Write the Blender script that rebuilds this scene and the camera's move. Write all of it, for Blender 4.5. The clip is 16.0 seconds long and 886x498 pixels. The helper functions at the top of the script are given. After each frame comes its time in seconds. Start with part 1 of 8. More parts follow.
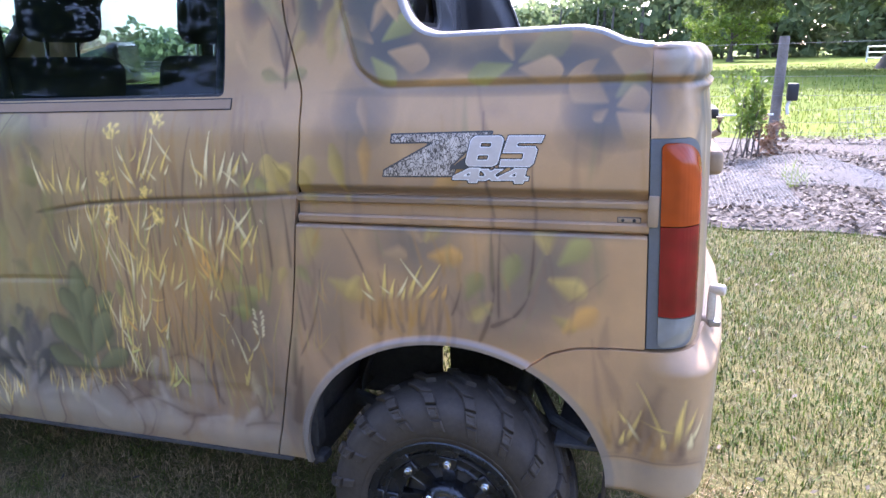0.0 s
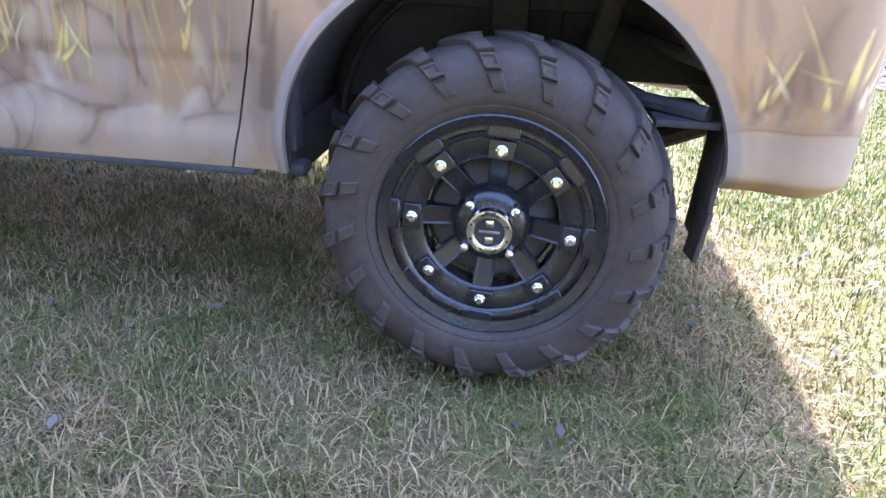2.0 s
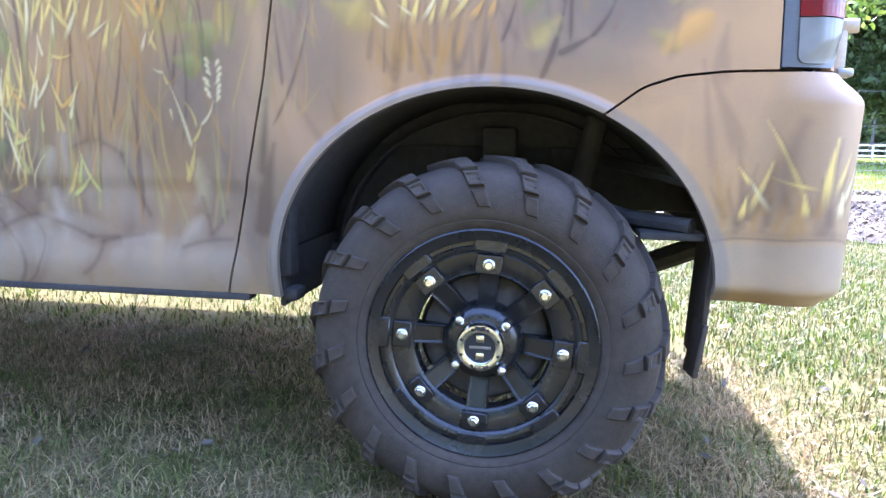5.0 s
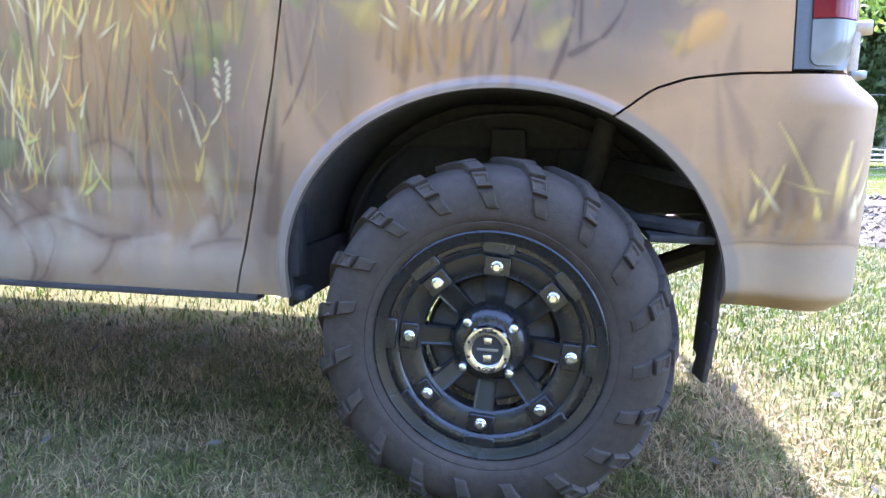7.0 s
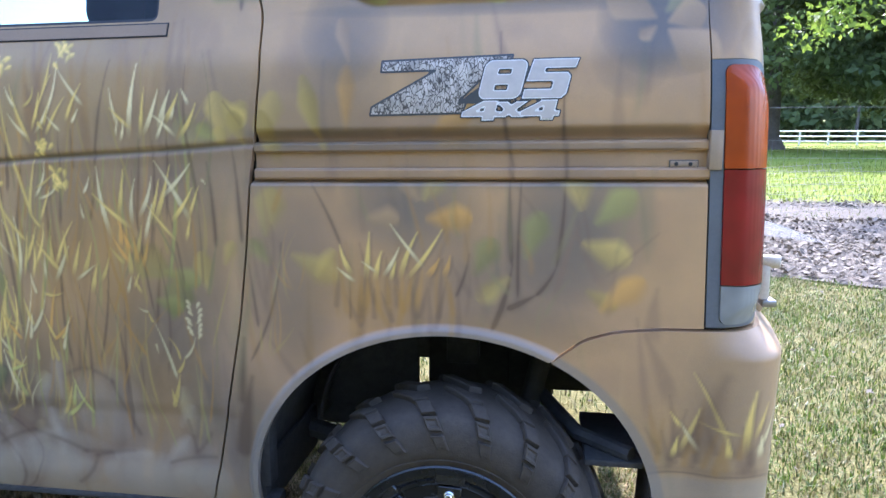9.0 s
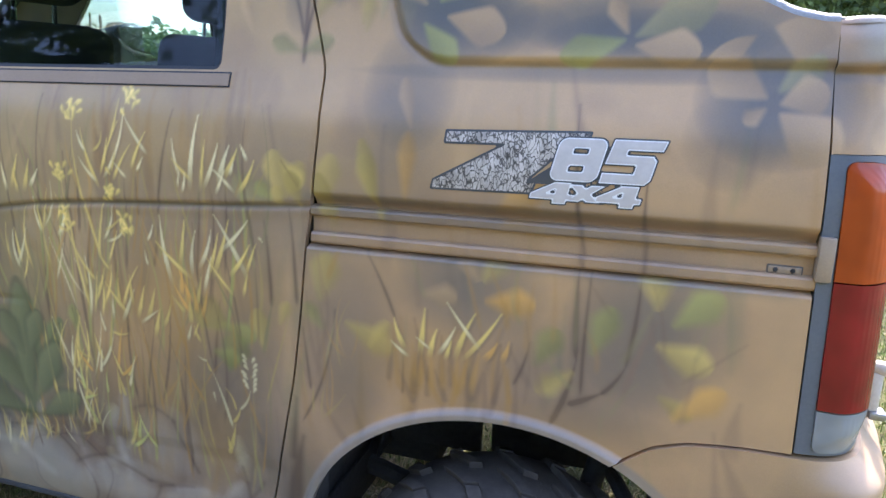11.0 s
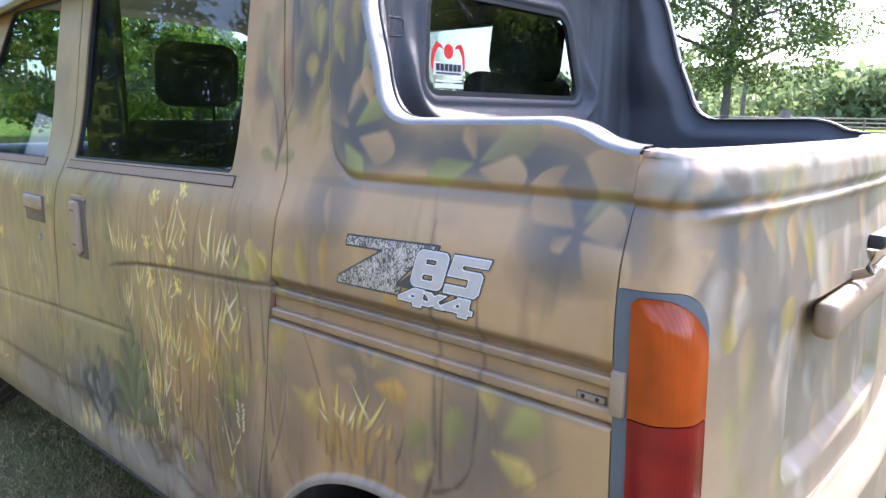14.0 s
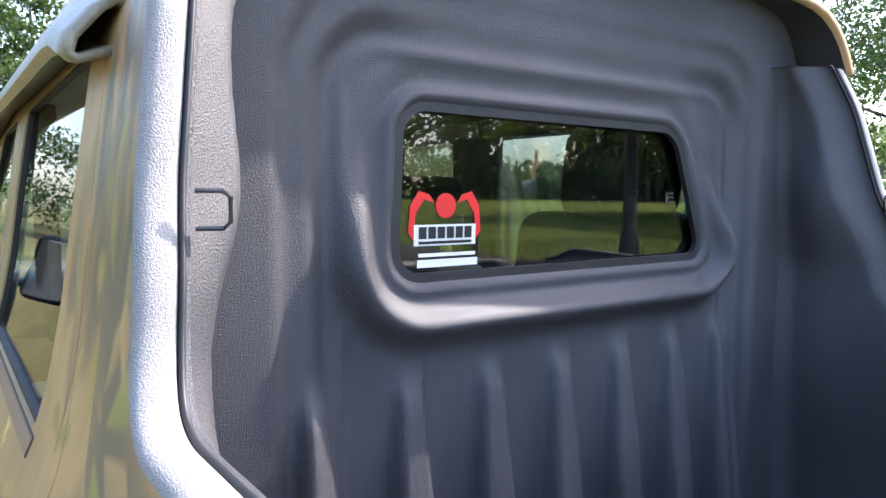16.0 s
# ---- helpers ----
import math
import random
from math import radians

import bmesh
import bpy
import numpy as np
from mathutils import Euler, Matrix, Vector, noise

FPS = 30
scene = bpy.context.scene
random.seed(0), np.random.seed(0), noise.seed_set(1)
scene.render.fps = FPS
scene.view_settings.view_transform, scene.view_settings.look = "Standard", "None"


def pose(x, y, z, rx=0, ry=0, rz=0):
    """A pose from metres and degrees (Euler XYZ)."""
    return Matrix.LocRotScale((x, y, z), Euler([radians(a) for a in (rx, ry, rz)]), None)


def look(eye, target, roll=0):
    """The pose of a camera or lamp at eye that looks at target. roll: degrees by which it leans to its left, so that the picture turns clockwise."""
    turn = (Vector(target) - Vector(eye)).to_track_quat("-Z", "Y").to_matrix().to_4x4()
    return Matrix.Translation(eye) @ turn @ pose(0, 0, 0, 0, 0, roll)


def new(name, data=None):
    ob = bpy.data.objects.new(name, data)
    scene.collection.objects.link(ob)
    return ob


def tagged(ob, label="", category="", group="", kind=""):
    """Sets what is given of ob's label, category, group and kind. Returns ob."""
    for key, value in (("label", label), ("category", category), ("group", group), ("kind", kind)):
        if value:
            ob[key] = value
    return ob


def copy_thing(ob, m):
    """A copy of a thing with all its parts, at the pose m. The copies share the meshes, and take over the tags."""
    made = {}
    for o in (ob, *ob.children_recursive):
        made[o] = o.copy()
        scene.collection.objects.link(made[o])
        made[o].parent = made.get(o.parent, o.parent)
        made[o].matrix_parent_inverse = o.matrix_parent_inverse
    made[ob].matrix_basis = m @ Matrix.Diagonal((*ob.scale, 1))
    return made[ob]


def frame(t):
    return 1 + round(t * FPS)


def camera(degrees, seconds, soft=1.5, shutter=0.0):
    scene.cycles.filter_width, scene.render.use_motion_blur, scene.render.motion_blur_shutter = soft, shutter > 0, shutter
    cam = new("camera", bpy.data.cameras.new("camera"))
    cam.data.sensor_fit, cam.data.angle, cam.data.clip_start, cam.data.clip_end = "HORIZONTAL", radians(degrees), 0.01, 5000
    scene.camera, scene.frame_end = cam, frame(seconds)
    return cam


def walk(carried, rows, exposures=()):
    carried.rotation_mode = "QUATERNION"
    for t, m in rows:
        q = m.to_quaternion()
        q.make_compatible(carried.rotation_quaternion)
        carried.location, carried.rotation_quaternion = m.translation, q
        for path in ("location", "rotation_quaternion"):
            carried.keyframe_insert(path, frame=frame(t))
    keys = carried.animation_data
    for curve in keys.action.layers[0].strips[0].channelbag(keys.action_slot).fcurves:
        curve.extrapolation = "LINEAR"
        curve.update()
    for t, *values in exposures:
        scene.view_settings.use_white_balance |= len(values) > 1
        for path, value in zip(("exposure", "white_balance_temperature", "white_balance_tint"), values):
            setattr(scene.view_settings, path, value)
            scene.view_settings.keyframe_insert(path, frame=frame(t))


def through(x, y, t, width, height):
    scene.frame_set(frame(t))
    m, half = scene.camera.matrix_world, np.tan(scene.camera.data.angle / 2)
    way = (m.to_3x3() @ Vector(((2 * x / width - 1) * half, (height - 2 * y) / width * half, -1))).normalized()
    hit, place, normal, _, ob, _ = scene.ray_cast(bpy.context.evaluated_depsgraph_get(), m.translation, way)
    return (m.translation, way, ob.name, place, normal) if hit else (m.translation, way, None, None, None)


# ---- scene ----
cam = camera(64.9, 16.0)
PATH = [
    (0, (0.405, -1.38, 1.333), (-0.129, 0.47, 0.797), -1.3),
    (0.5, (0.293, -1.248, 1.266), (-0.17, 0.581, 0.602), -0.5),
    (1, (0.175, -1.198, 1.092), (-0.088, 0.628, 0.32), 4.0),
    (1.5, (0.042, -1.15, 0.903), (-0.071, 0.611, -0.038), 3.7),
    (2, (0.058, -1.095, 0.712), (-0.159, 0.735, -0.065), 2.7),
    (2.5, (0.074, -1.078, 0.621), (-0.214, 0.798, -0.008), 2.0),
    (3, (0.072, -1.093, 0.624), (-0.212, 0.808, 0.07), 3.0),
    (3.5, (0.113, -1.11, 0.605), (-0.225, 0.814, 0.174), 0.8),
    (3.7, (0.112, -1.115, 0.618), (-0.172, 0.83, 0.248), 1.1),
    (5.8, (0.118, -1.113, 0.623), (-0.203, 0.841, 0.338), 1.0),
    (6, (0.12, -1.109, 0.622), (-0.191, 0.846, 0.341), 1.3),
    (6.5, (0.121, -1.111, 0.622), (-0.196, 0.844, 0.347), 1.0),
    (7, (0.114, -1.111, 0.621), (-0.22, 0.839, 0.331), 1.3),
    (7.5, (0.116, -1.123, 0.634), (-0.209, 0.835, 0.38), 1.2),
    (8, (0.116, -1.11, 0.669), (-0.197, 0.856, 0.475), 1.8),
    (8.5, (0.107, -1.127, 0.734), (-0.143, 0.854, 0.613), 2.5),
    (9, (0.167, -1.154, 1.058), (-0.115, 0.799, 0.73), 0.0),
    (9.2, (0.19, -1.18, 1.138), (-0.107, 0.756, 0.73), -0.8),
    (11.3, (0.213, -0.948, 1.268), (-0.363, 0.901, 0.771), 2.0),
    (11.5, (0.227, -0.902, 1.275), (-0.356, 0.953, 0.806), 2.3),
    (12, (0.35, -0.805, 1.303), (-0.496, 0.928, 0.773), 2.9),
    (12.5, (0.498, -0.772, 1.318), (-0.648, 0.792, 0.83), 2.0),
    (13, (0.623, -0.858, 1.342), (-0.623, 0.619, 0.828), 0.6),
    (13.5, (0.752, -0.931, 1.372), (-0.504, 0.545, 0.873), 1.75),
    (14, (0.818, -0.799, 1.39), (-0.466, 0.686, 1.003), 0.8),
    (14.5, (0.854, -0.571, 1.453), (-0.536, 0.825, 1.108), 0.5),
    (15, (0.77, -0.379, 1.498), (-0.707, 0.947, 1.25), 0.0),
    (15.5, (0.548, -0.226, 1.548), (-0.908, 1.131, 1.352), 1.9),
    (16, (0.476, -0.046, 1.561), (-1.137, 1.123, 1.385), 0.7),
]
EXPOSURES = ((0.0, 2.95, 5680, 32), (1.2, 3.25, 5830, 31), (2.0, 3.9, 5610, 34), (3.7, 3.9, 5590, 32), (5.8, 3.78, 5440, 26), (7.5, 3.76, 5400, 25), (8.3, 3.56, 5330, 23), (9.0, 3.05, 5560, 21), (11.5, 3.06, 5960, 22), (12.2, 2.98, 6110, 22), (12.7, 3.14, 6160, 21), (13.5, 3.18, 6030, 21), (14.5, 2.72, 5980, 24), (15.2, 2.62, 6050, 24), (16.0, 2.95, 6230, 18))
walk(cam, [(t, look(eye, target, roll)) for t, eye, target, roll in PATH], EXPOSURES)

# ---- light ----
SUN_EL = 47.0
SUN_DIR = Vector((0.08, 1.0, math.tan(radians(SUN_EL)))).normalized()
world = bpy.data.worlds.new("world")
scene.world = world
world.use_nodes = True
wn = world.node_tree
sky = wn.nodes.new("ShaderNodeTexSky")
sky.sky_type = "NISHITA"
sky.sun_disc = False
sky.sun_elevation = radians(SUN_EL)
sky.sun_rotation = radians(5.0)
sky.air_density, sky.dust_density, sky.ozone_density = 1.0, 2.0, 1.0
wn.nodes["Background"].inputs["Strength"].default_value = 0.15
wn.links.new(sky.outputs["Color"], wn.nodes["Background"].inputs["Color"])
sun = new("sun", bpy.data.lights.new("sun", "SUN"))
sun.data.energy, sun.data.angle, sun.data.color = 2.15, radians(0.6), (1.0, 0.93, 0.82)
sun.matrix_world = look(SUN_DIR * 50, (0, 0, 0))

# ---- materials ----
def nodes_of(name):
    m = bpy.data.materials.new(name)
    m.use_nodes = True
    return m, m.node_tree.nodes, m.node_tree.links, m.node_tree.nodes["Principled BSDF"]


def coords(n, l, scale, space="Object"):
    tc = n.new("ShaderNodeTexCoord")
    mp = n.new("ShaderNodeMapping")
    mp.inputs["Scale"].default_value = scale if isinstance(scale, tuple) else (scale, scale, scale)
    l.new(tc.outputs[space], mp.inputs["Vector"])
    return mp.outputs["Vector"]


def noise_node(n, l, vec, scale, detail=4.0, rough=0.6):
    t = n.new("ShaderNodeTexNoise")
    t.inputs["Scale"].default_value, t.inputs["Detail"].default_value, t.inputs["Roughness"].default_value = scale, detail, rough
    l.new(vec, t.inputs["Vector"])
    return t.outputs["Fac"]


def ramp(n, l, fac, *stops):
    r = n.new("ShaderNodeValToRGB")
    e = r.color_ramp.elements
    while len(e) < len(stops):
        e.new(0.5)
    for el, (p, c) in zip(e, stops):
        el.position, el.color = p, (*c, 1.0)
    l.new(fac, r.inputs["Fac"])
    return r.outputs["Color"]


def mix(n, l, kind, fac, a, b):
    m = n.new("ShaderNodeMix")
    m.data_type, m.blend_type = "RGBA", kind
    for key, v in ((0, fac), (6, a), (7, b)):
        if isinstance(v, bpy.types.NodeSocket):
            l.new(v, m.inputs[key])
        else:
            m.inputs[key].default_value = v if key == 0 else (*v, 1.0)
    return m.outputs[2]


def bump(n, l, bsdf, height, strength, distance):
    b = n.new("ShaderNodeBump")
    b.inputs["Strength"].default_value, b.inputs["Distance"].default_value = strength, distance
    l.new(height, b.inputs["Height"])
    l.new(b.outputs["Normal"], bsdf.inputs["Normal"])


def surface(name, dark, light, rough, scale=8.0, fine=120.0, relief=0.0, relief_scale=200.0, metal=0.0, spec=0.5, coat=0.0, space="Object", rough_var=0.1):
    """A surface that varies between two colours at two scales, with a fine relief."""
    m, n, l, b = nodes_of(name)
    v = coords(n, l, 1.0, space)
    big = noise_node(n, l, v, scale, 5.0)
    small = noise_node(n, l, v, fine, 3.0)
    both = n.new("ShaderNodeMath")
    both.operation = "MULTIPLY_ADD"
    both.inputs[1].default_value = 0.45
    l.new(small, both.inputs[0])
    half = n.new("ShaderNodeMath")
    half.operation = "MULTIPLY"
    half.inputs[1].default_value = 0.55
    l.new(big, half.inputs[0])
    l.new(half.outputs[0], both.inputs[2])
    l.new(ramp(n, l, both.outputs[0], (0.34, dark), (0.66, light)), b.inputs["Base Color"])
    rr = n.new("ShaderNodeMapRange")
    rr.inputs["To Min"].default_value, rr.inputs["To Max"].default_value = max(rough - rough_var, 0.02), min(rough + rough_var, 1.0)
    l.new(big, rr.inputs["Value"])
    l.new(rr.outputs["Result"], b.inputs["Roughness"])
    b.inputs["Metallic"].default_value = metal
    b.inputs["Specular IOR Level"].default_value = spec
    b.inputs["Coat Weight"].default_value = coat
    if relief:
        bump(n, l, b, noise_node(n, l, v, relief_scale, 3.0), 1.0, relief)
    return m


def painted(name):
    """The hand-sprayed satin paint: its colours lie on the mesh as the attribute "paint"."""
    m, n, l, b = nodes_of(name)
    a = n.new("ShaderNodeAttribute")
    a.attribute_name = "paint"
    v = coords(n, l, 1.0)
    mottled = ramp(n, l, noise_node(n, l, v, 9.0, 6.0), (0.3, (0.9, 0.9, 0.92)), (0.7, (1.08, 1.06, 1.02)))
    grain = ramp(n, l, noise_node(n, l, v, 700.0, 2.0), (0.3, (0.93, 0.93, 0.93)), (0.7, (1.06, 1.06, 1.06)))
    l.new(mix(n, l, "MULTIPLY", 1.0, mix(n, l, "MULTIPLY", 1.0, a.outputs["Color"], mottled), grain), b.inputs["Base Color"])
    rr = n.new("ShaderNodeMapRange")
    rr.inputs["To Min"].default_value, rr.inputs["To Max"].default_value = 0.36, 0.52
    l.new(noise_node(n, l, v, 14.0, 5.0), rr.inputs["Value"])
    l.new(rr.outputs["Result"], b.inputs["Roughness"])
    bump(n, l, b, noise_node(n, l, v, 900.0, 2.0), 0.25, 0.0002)
    return m


def glass(name, tint, rough=0.0):
    m, n, l, b = nodes_of(name)
    b.inputs["Base Color"].default_value = (*tint, 1)
    b.inputs["Roughness"].default_value = rough
    b.inputs["Transmission Weight"].default_value = 1.0
    b.inputs["IOR"].default_value = 1.45
    return m


def thin_glass(name, tint, gloss=0.09):
    """A thin pane: light goes straight through it, tinted, and it mirrors as glass does."""
    m = bpy.data.materials.new(name)
    m.use_nodes = True
    n, l = m.node_tree.nodes, m.node_tree.links
    n.remove(n["Principled BSDF"])
    tr, gl, fr, mx = n.new("ShaderNodeBsdfTransparent"), n.new("ShaderNodeBsdfGlossy"), n.new("ShaderNodeFresnel"), n.new("ShaderNodeMixShader")
    tr.inputs["Color"].default_value = (*tint, 1)
    gl.inputs["Roughness"].default_value = 0.01
    fr.inputs["IOR"].default_value = 1.52
    up = n.new("ShaderNodeMath")
    up.operation = "MULTIPLY_ADD"
    up.inputs[1].default_value, up.inputs[2].default_value = 0.62, gloss
    up.use_clamp = True
    l.new(fr.outputs[0], up.inputs[0])
    l.new(up.outputs[0], mx.inputs[0])
    l.new(tr.outputs[0], mx.inputs[1])
    l.new(gl.outputs[0], mx.inputs[2])
    l.new(mx.outputs[0], n["Material Output"].inputs["Surface"])
    return m


def leafy(name, dark, light, rough=0.55, through=0.35):
    """Leaves and grass: colour by blade, some light through them."""
    m, n, l, b = nodes_of(name)
    g = n.new("ShaderNodeNewGeometry")
    v = coords(n, l, 1.0)
    c1 = ramp(n, l, g.outputs["Random Per Island"], (0.0, dark), (1.0, light))
    c2 = ramp(n, l, noise_node(n, l, v, 1.3, 4.0), (0.3, (0.75, 0.75, 0.75)), (0.7, (1.15, 1.15, 1.1)))
    col = mix(n, l, "MULTIPLY", 1.0, c1, c2)
    l.new(col, b.inputs["Base Color"])
    b.inputs["Roughness"].default_value = rough
    b.inputs["Specular IOR Level"].default_value = 0.3
    t = n.new("ShaderNodeBsdfTranslucent")
    l.new(col, t.inputs["Color"])
    mx = n.new("ShaderNodeMixShader")
    mx.inputs[0].default_value = through
    l.new(b.outputs[0], mx.inputs[1])
    l.new(t.outputs[0], mx.inputs[2])
    l.new(mx.outputs[0], n["Material Output"].inputs["Surface"])
    return m


PAINT = painted("camouflage_paint")
LINER = surface("bed_liner_coating", (0.030, 0.030, 0.033), (0.050, 0.050, 0.054), 0.48, 6.0, 300.0, 0.0017, 480.0, rough_var=0.06)
TEXTURED = surface("textured_grey_coating", (0.17, 0.165, 0.155), (0.27, 0.262, 0.245), 0.55, 6.0, 300.0, 0.0016, 560.0)
TRIM = surface("tan_trim_paint", (0.25, 0.175, 0.11), (0.32, 0.225, 0.14), 0.45, 12.0, 400.0, 0.0002, 900.0)
ROOF_PAINT = surface("mottled_olive_roof_paint", (0.15, 0.135, 0.085), (0.30, 0.265, 0.175), 0.42, 9.0, 60.0, 0.0003, 500.0)
LEDGE = surface("tan_window_ledge_paint", (0.23, 0.155, 0.095), (0.29, 0.20, 0.125), 0.6, 12.0, 400.0, 0.0002, 900.0, spec=0.3)
# tan paint made darker, with the shade inside the recesses in its colour
RECESS = surface("shaded_recess_paint", (0.085, 0.066, 0.050), (0.13, 0.10, 0.075), 0.55, 20.0, 300.0)
RUBBER = surface("tyre_rubber", (0.034, 0.026, 0.0185), (0.064, 0.050, 0.036), 0.72, 9.0, 90.0, 0.0008, 260.0, spec=0.3)
BLACK_PAINT = surface("black_wheel_paint", (0.008, 0.008, 0.0085), (0.016, 0.0155, 0.015), 0.27, 20.0, 200.0, 0.0001, 700.0, spec=0.6)
DRUM = surface("dusty_brake_iron", (0.045, 0.040, 0.035), (0.10, 0.090, 0.078), 0.85, 14.0, 120.0, 0.0006, 300.0)
BLACK_PLASTIC = surface("black_plastic", (0.012, 0.012, 0.013), (0.024, 0.024, 0.025), 0.6, 18.0, 300.0, 0.0004, 500.0)
SEAL = surface("rubber_seal", (0.008, 0.008, 0.009), (0.014, 0.014, 0.014), 0.55, 20.0, 200.0)
CHROME = surface("chrome", (0.62, 0.62, 0.64), (0.78, 0.78, 0.8), 0.12, 30.0, 300.0, metal=1.0, rough_var=0.06)
STEEL = surface("dull_steel", (0.22, 0.22, 0.23), (0.36, 0.36, 0.37), 0.4, 30.0, 300.0, metal=1.0)
UNDER = surface("underbody_black", (0.020, 0.0185, 0.017), (0.055, 0.050, 0.044), 0.85, 7.0, 60.0, 0.001, 120.0)
GREY_TRIM = surface("grey_lamp_surround", (0.075, 0.082, 0.09), (0.105, 0.112, 0.12), 0.45, 14.0, 200.0)
CLOTH = surface("dark_seat_cloth", (0.012, 0.013, 0.015), (0.03, 0.031, 0.034), 0.9, 20.0, 400.0, 0.0006, 500.0)
GLASS = thin_glass("tinted_side_glass", (0.31, 0.43, 0.44), -0.004)
BACK_GLASS = thin_glass("tinted_back_glass", (0.30, 0.35, 0.35), 0.07)
CLEAR = thin_glass("clear_glass", (0.62, 0.70, 0.70), 0.006)

# ---- building tools ----
def mesh_np(name, verts, faces, mat=None, smooth=True):
    """A mesh from arrays of places and of four-cornered faces."""
    verts, faces = np.asarray(verts, np.float32), np.asarray(faces, np.int32)
    me = bpy.data.meshes.new(name)
    me.vertices.add(len(verts))
    me.vertices.foreach_set("co", verts.ravel())
    k = faces.shape[1]
    me.loops.add(faces.size)
    me.loops.foreach_set("vertex_index", faces.ravel())
    me.polygons.add(len(faces))
    me.polygons.foreach_set("loop_start", np.arange(0, faces.size, k, dtype=np.int32))
    me.polygons.foreach_set("use_smooth", np.full(len(faces), smooth))
    me.update(calc_edges=True)
    me.validate()
    if mat:
        me.materials.append(mat)
    return me


def put(name, me, parent=None, label="", m=None):
    ob = new(name, me)
    if parent:
        ob.parent = parent
    if m is not None:
        ob.matrix_basis = m
    if label:
        ob["label"] = label
    return ob


def part(name, bm, mat, parent, label="", m=None, smooth=True):
    """Links a bmesh as one mesh object under a thing or a part."""
    me = bpy.data.meshes.new(name)
    bm.normal_update()
    bm.to_mesh(me)
    bm.free()
    me.materials.append(mat)
    if smooth:
        me.polygons.foreach_set("use_smooth", [True] * len(me.polygons))
        me.set_sharp_from_angle(angle=radians(40))
    return put(name, me, parent, label, m)


def box_bm(sx, sy, sz, bevel=0.0, centre=(0, 0, 0), segments=2, bm=None):
    b = bmesh.new()
    bmesh.ops.create_cube(b, size=1.0, matrix=Matrix.Translation(centre) @ Matrix.Diagonal((sx, sy, sz, 1)))
    if bevel:
        bmesh.ops.bevel(b, geom=b.edges[:], offset=bevel, segments=segments, affect="EDGES", profile=0.5)
    return join_bm(bm, b) if bm else b


def join_bm(a, b):
    me = bpy.data.meshes.new("join")
    b.to_mesh(me)
    b.free()
    a.from_mesh(me)
    bpy.data.meshes.remove(me)
    return a


def lathe_bm(profile, steps=64, axis="y", close=False):
    """Turns a profile of (radius, along) about the axis."""
    bm = bmesh.new()
    rings = []
    for r, h in profile:
        ring = []
        for i in range(steps):
            a = 2 * math.pi * i / steps
            c, s = r * math.cos(a), r * math.sin(a)
            ring.append(bm.verts.new((c, h, s) if axis == "y" else (c, s, h)))
        rings.append(ring)
    pairs = list(zip(rings, rings[1:])) + ([(rings[-1], rings[0])] if close else [])
    for p, q in pairs:
        for i in range(steps):
            j = (i + 1) % steps
            bm.faces.new((p[i], p[j], q[j], q[i]))
    bmesh.ops.recalc_face_normals(bm, faces=bm.faces[:])
    return bm


def tube_bm(points, radius, sides=10, bm=None, taper=1.0):
    """A round bar along points."""
    bm = bm or bmesh.new()
    pts = [Vector(p) for p in points]
    last = None
    up = Vector((0.13, 0.21, 0.97)).normalized()
    for i, p in enumerate(pts):
        d = (pts[min(i + 1, len(pts) - 1)] - pts[max(i - 1, 0)]).normalized()
        u = d.cross(up if abs(d.dot(up)) < 0.95 else Vector((1, 0, 0))).normalized()
        v = d.cross(u)
        r = radius * (1 + (taper - 1) * i / max(len(pts) - 1, 1))
        ring = [bm.verts.new(p + (u * math.cos(2 * math.pi * k / sides) + v * math.sin(2 * math.pi * k / sides)) * r) for k in range(sides)]
        if last:
            for k in range(sides):
                bm.faces.new((last[k], last[(k + 1) % sides], ring[(k + 1) % sides], ring[k]))
        else:
            bm.faces.new(ring[::-1])
        last = ring
    bm.faces.new(last)
    return bm


def smooth_step(a, b, x):
    t = np.clip((x - a) / (b - a), 0, 1)
    return t * t * (3 - 2 * t)


# ---- the mural: a canvas along the side (a, height), in metres, that goes on round the tail ----
CELL, CA, CZ = 0.0015, -2.95, 0.28
NX, NZ = 3000, 1140
ga, gz = np.meshgrid(CA + CELL * np.arange(NX), CZ + CELL * np.arange(NZ))
paint_rng = np.random.default_rng(7)


def wander(seed, cells_x, cells_z):
    """Smooth random values over the canvas, from 0 to 1."""
    r = np.random.default_rng(seed).random((cells_z + 2, cells_x + 2))
    u, v = np.linspace(0, cells_x, NX, endpoint=False), np.linspace(0, cells_z, NZ, endpoint=False)
    i, j = u.astype(int), v.astype(int)
    fu, fv = u - i, v - j
    fu, fv = fu * fu * (3 - 2 * fu), fv * fv * (3 - 2 * fv)
    top = r[np.ix_(j, i)] * (1 - fu) + r[np.ix_(j, i + 1)] * fu
    low = r[np.ix_(j + 1, i)] * (1 - fu) + r[np.ix_(j + 1, i + 1)] * fu
    return top * (1 - fv[:, None]) + low * fv[:, None]


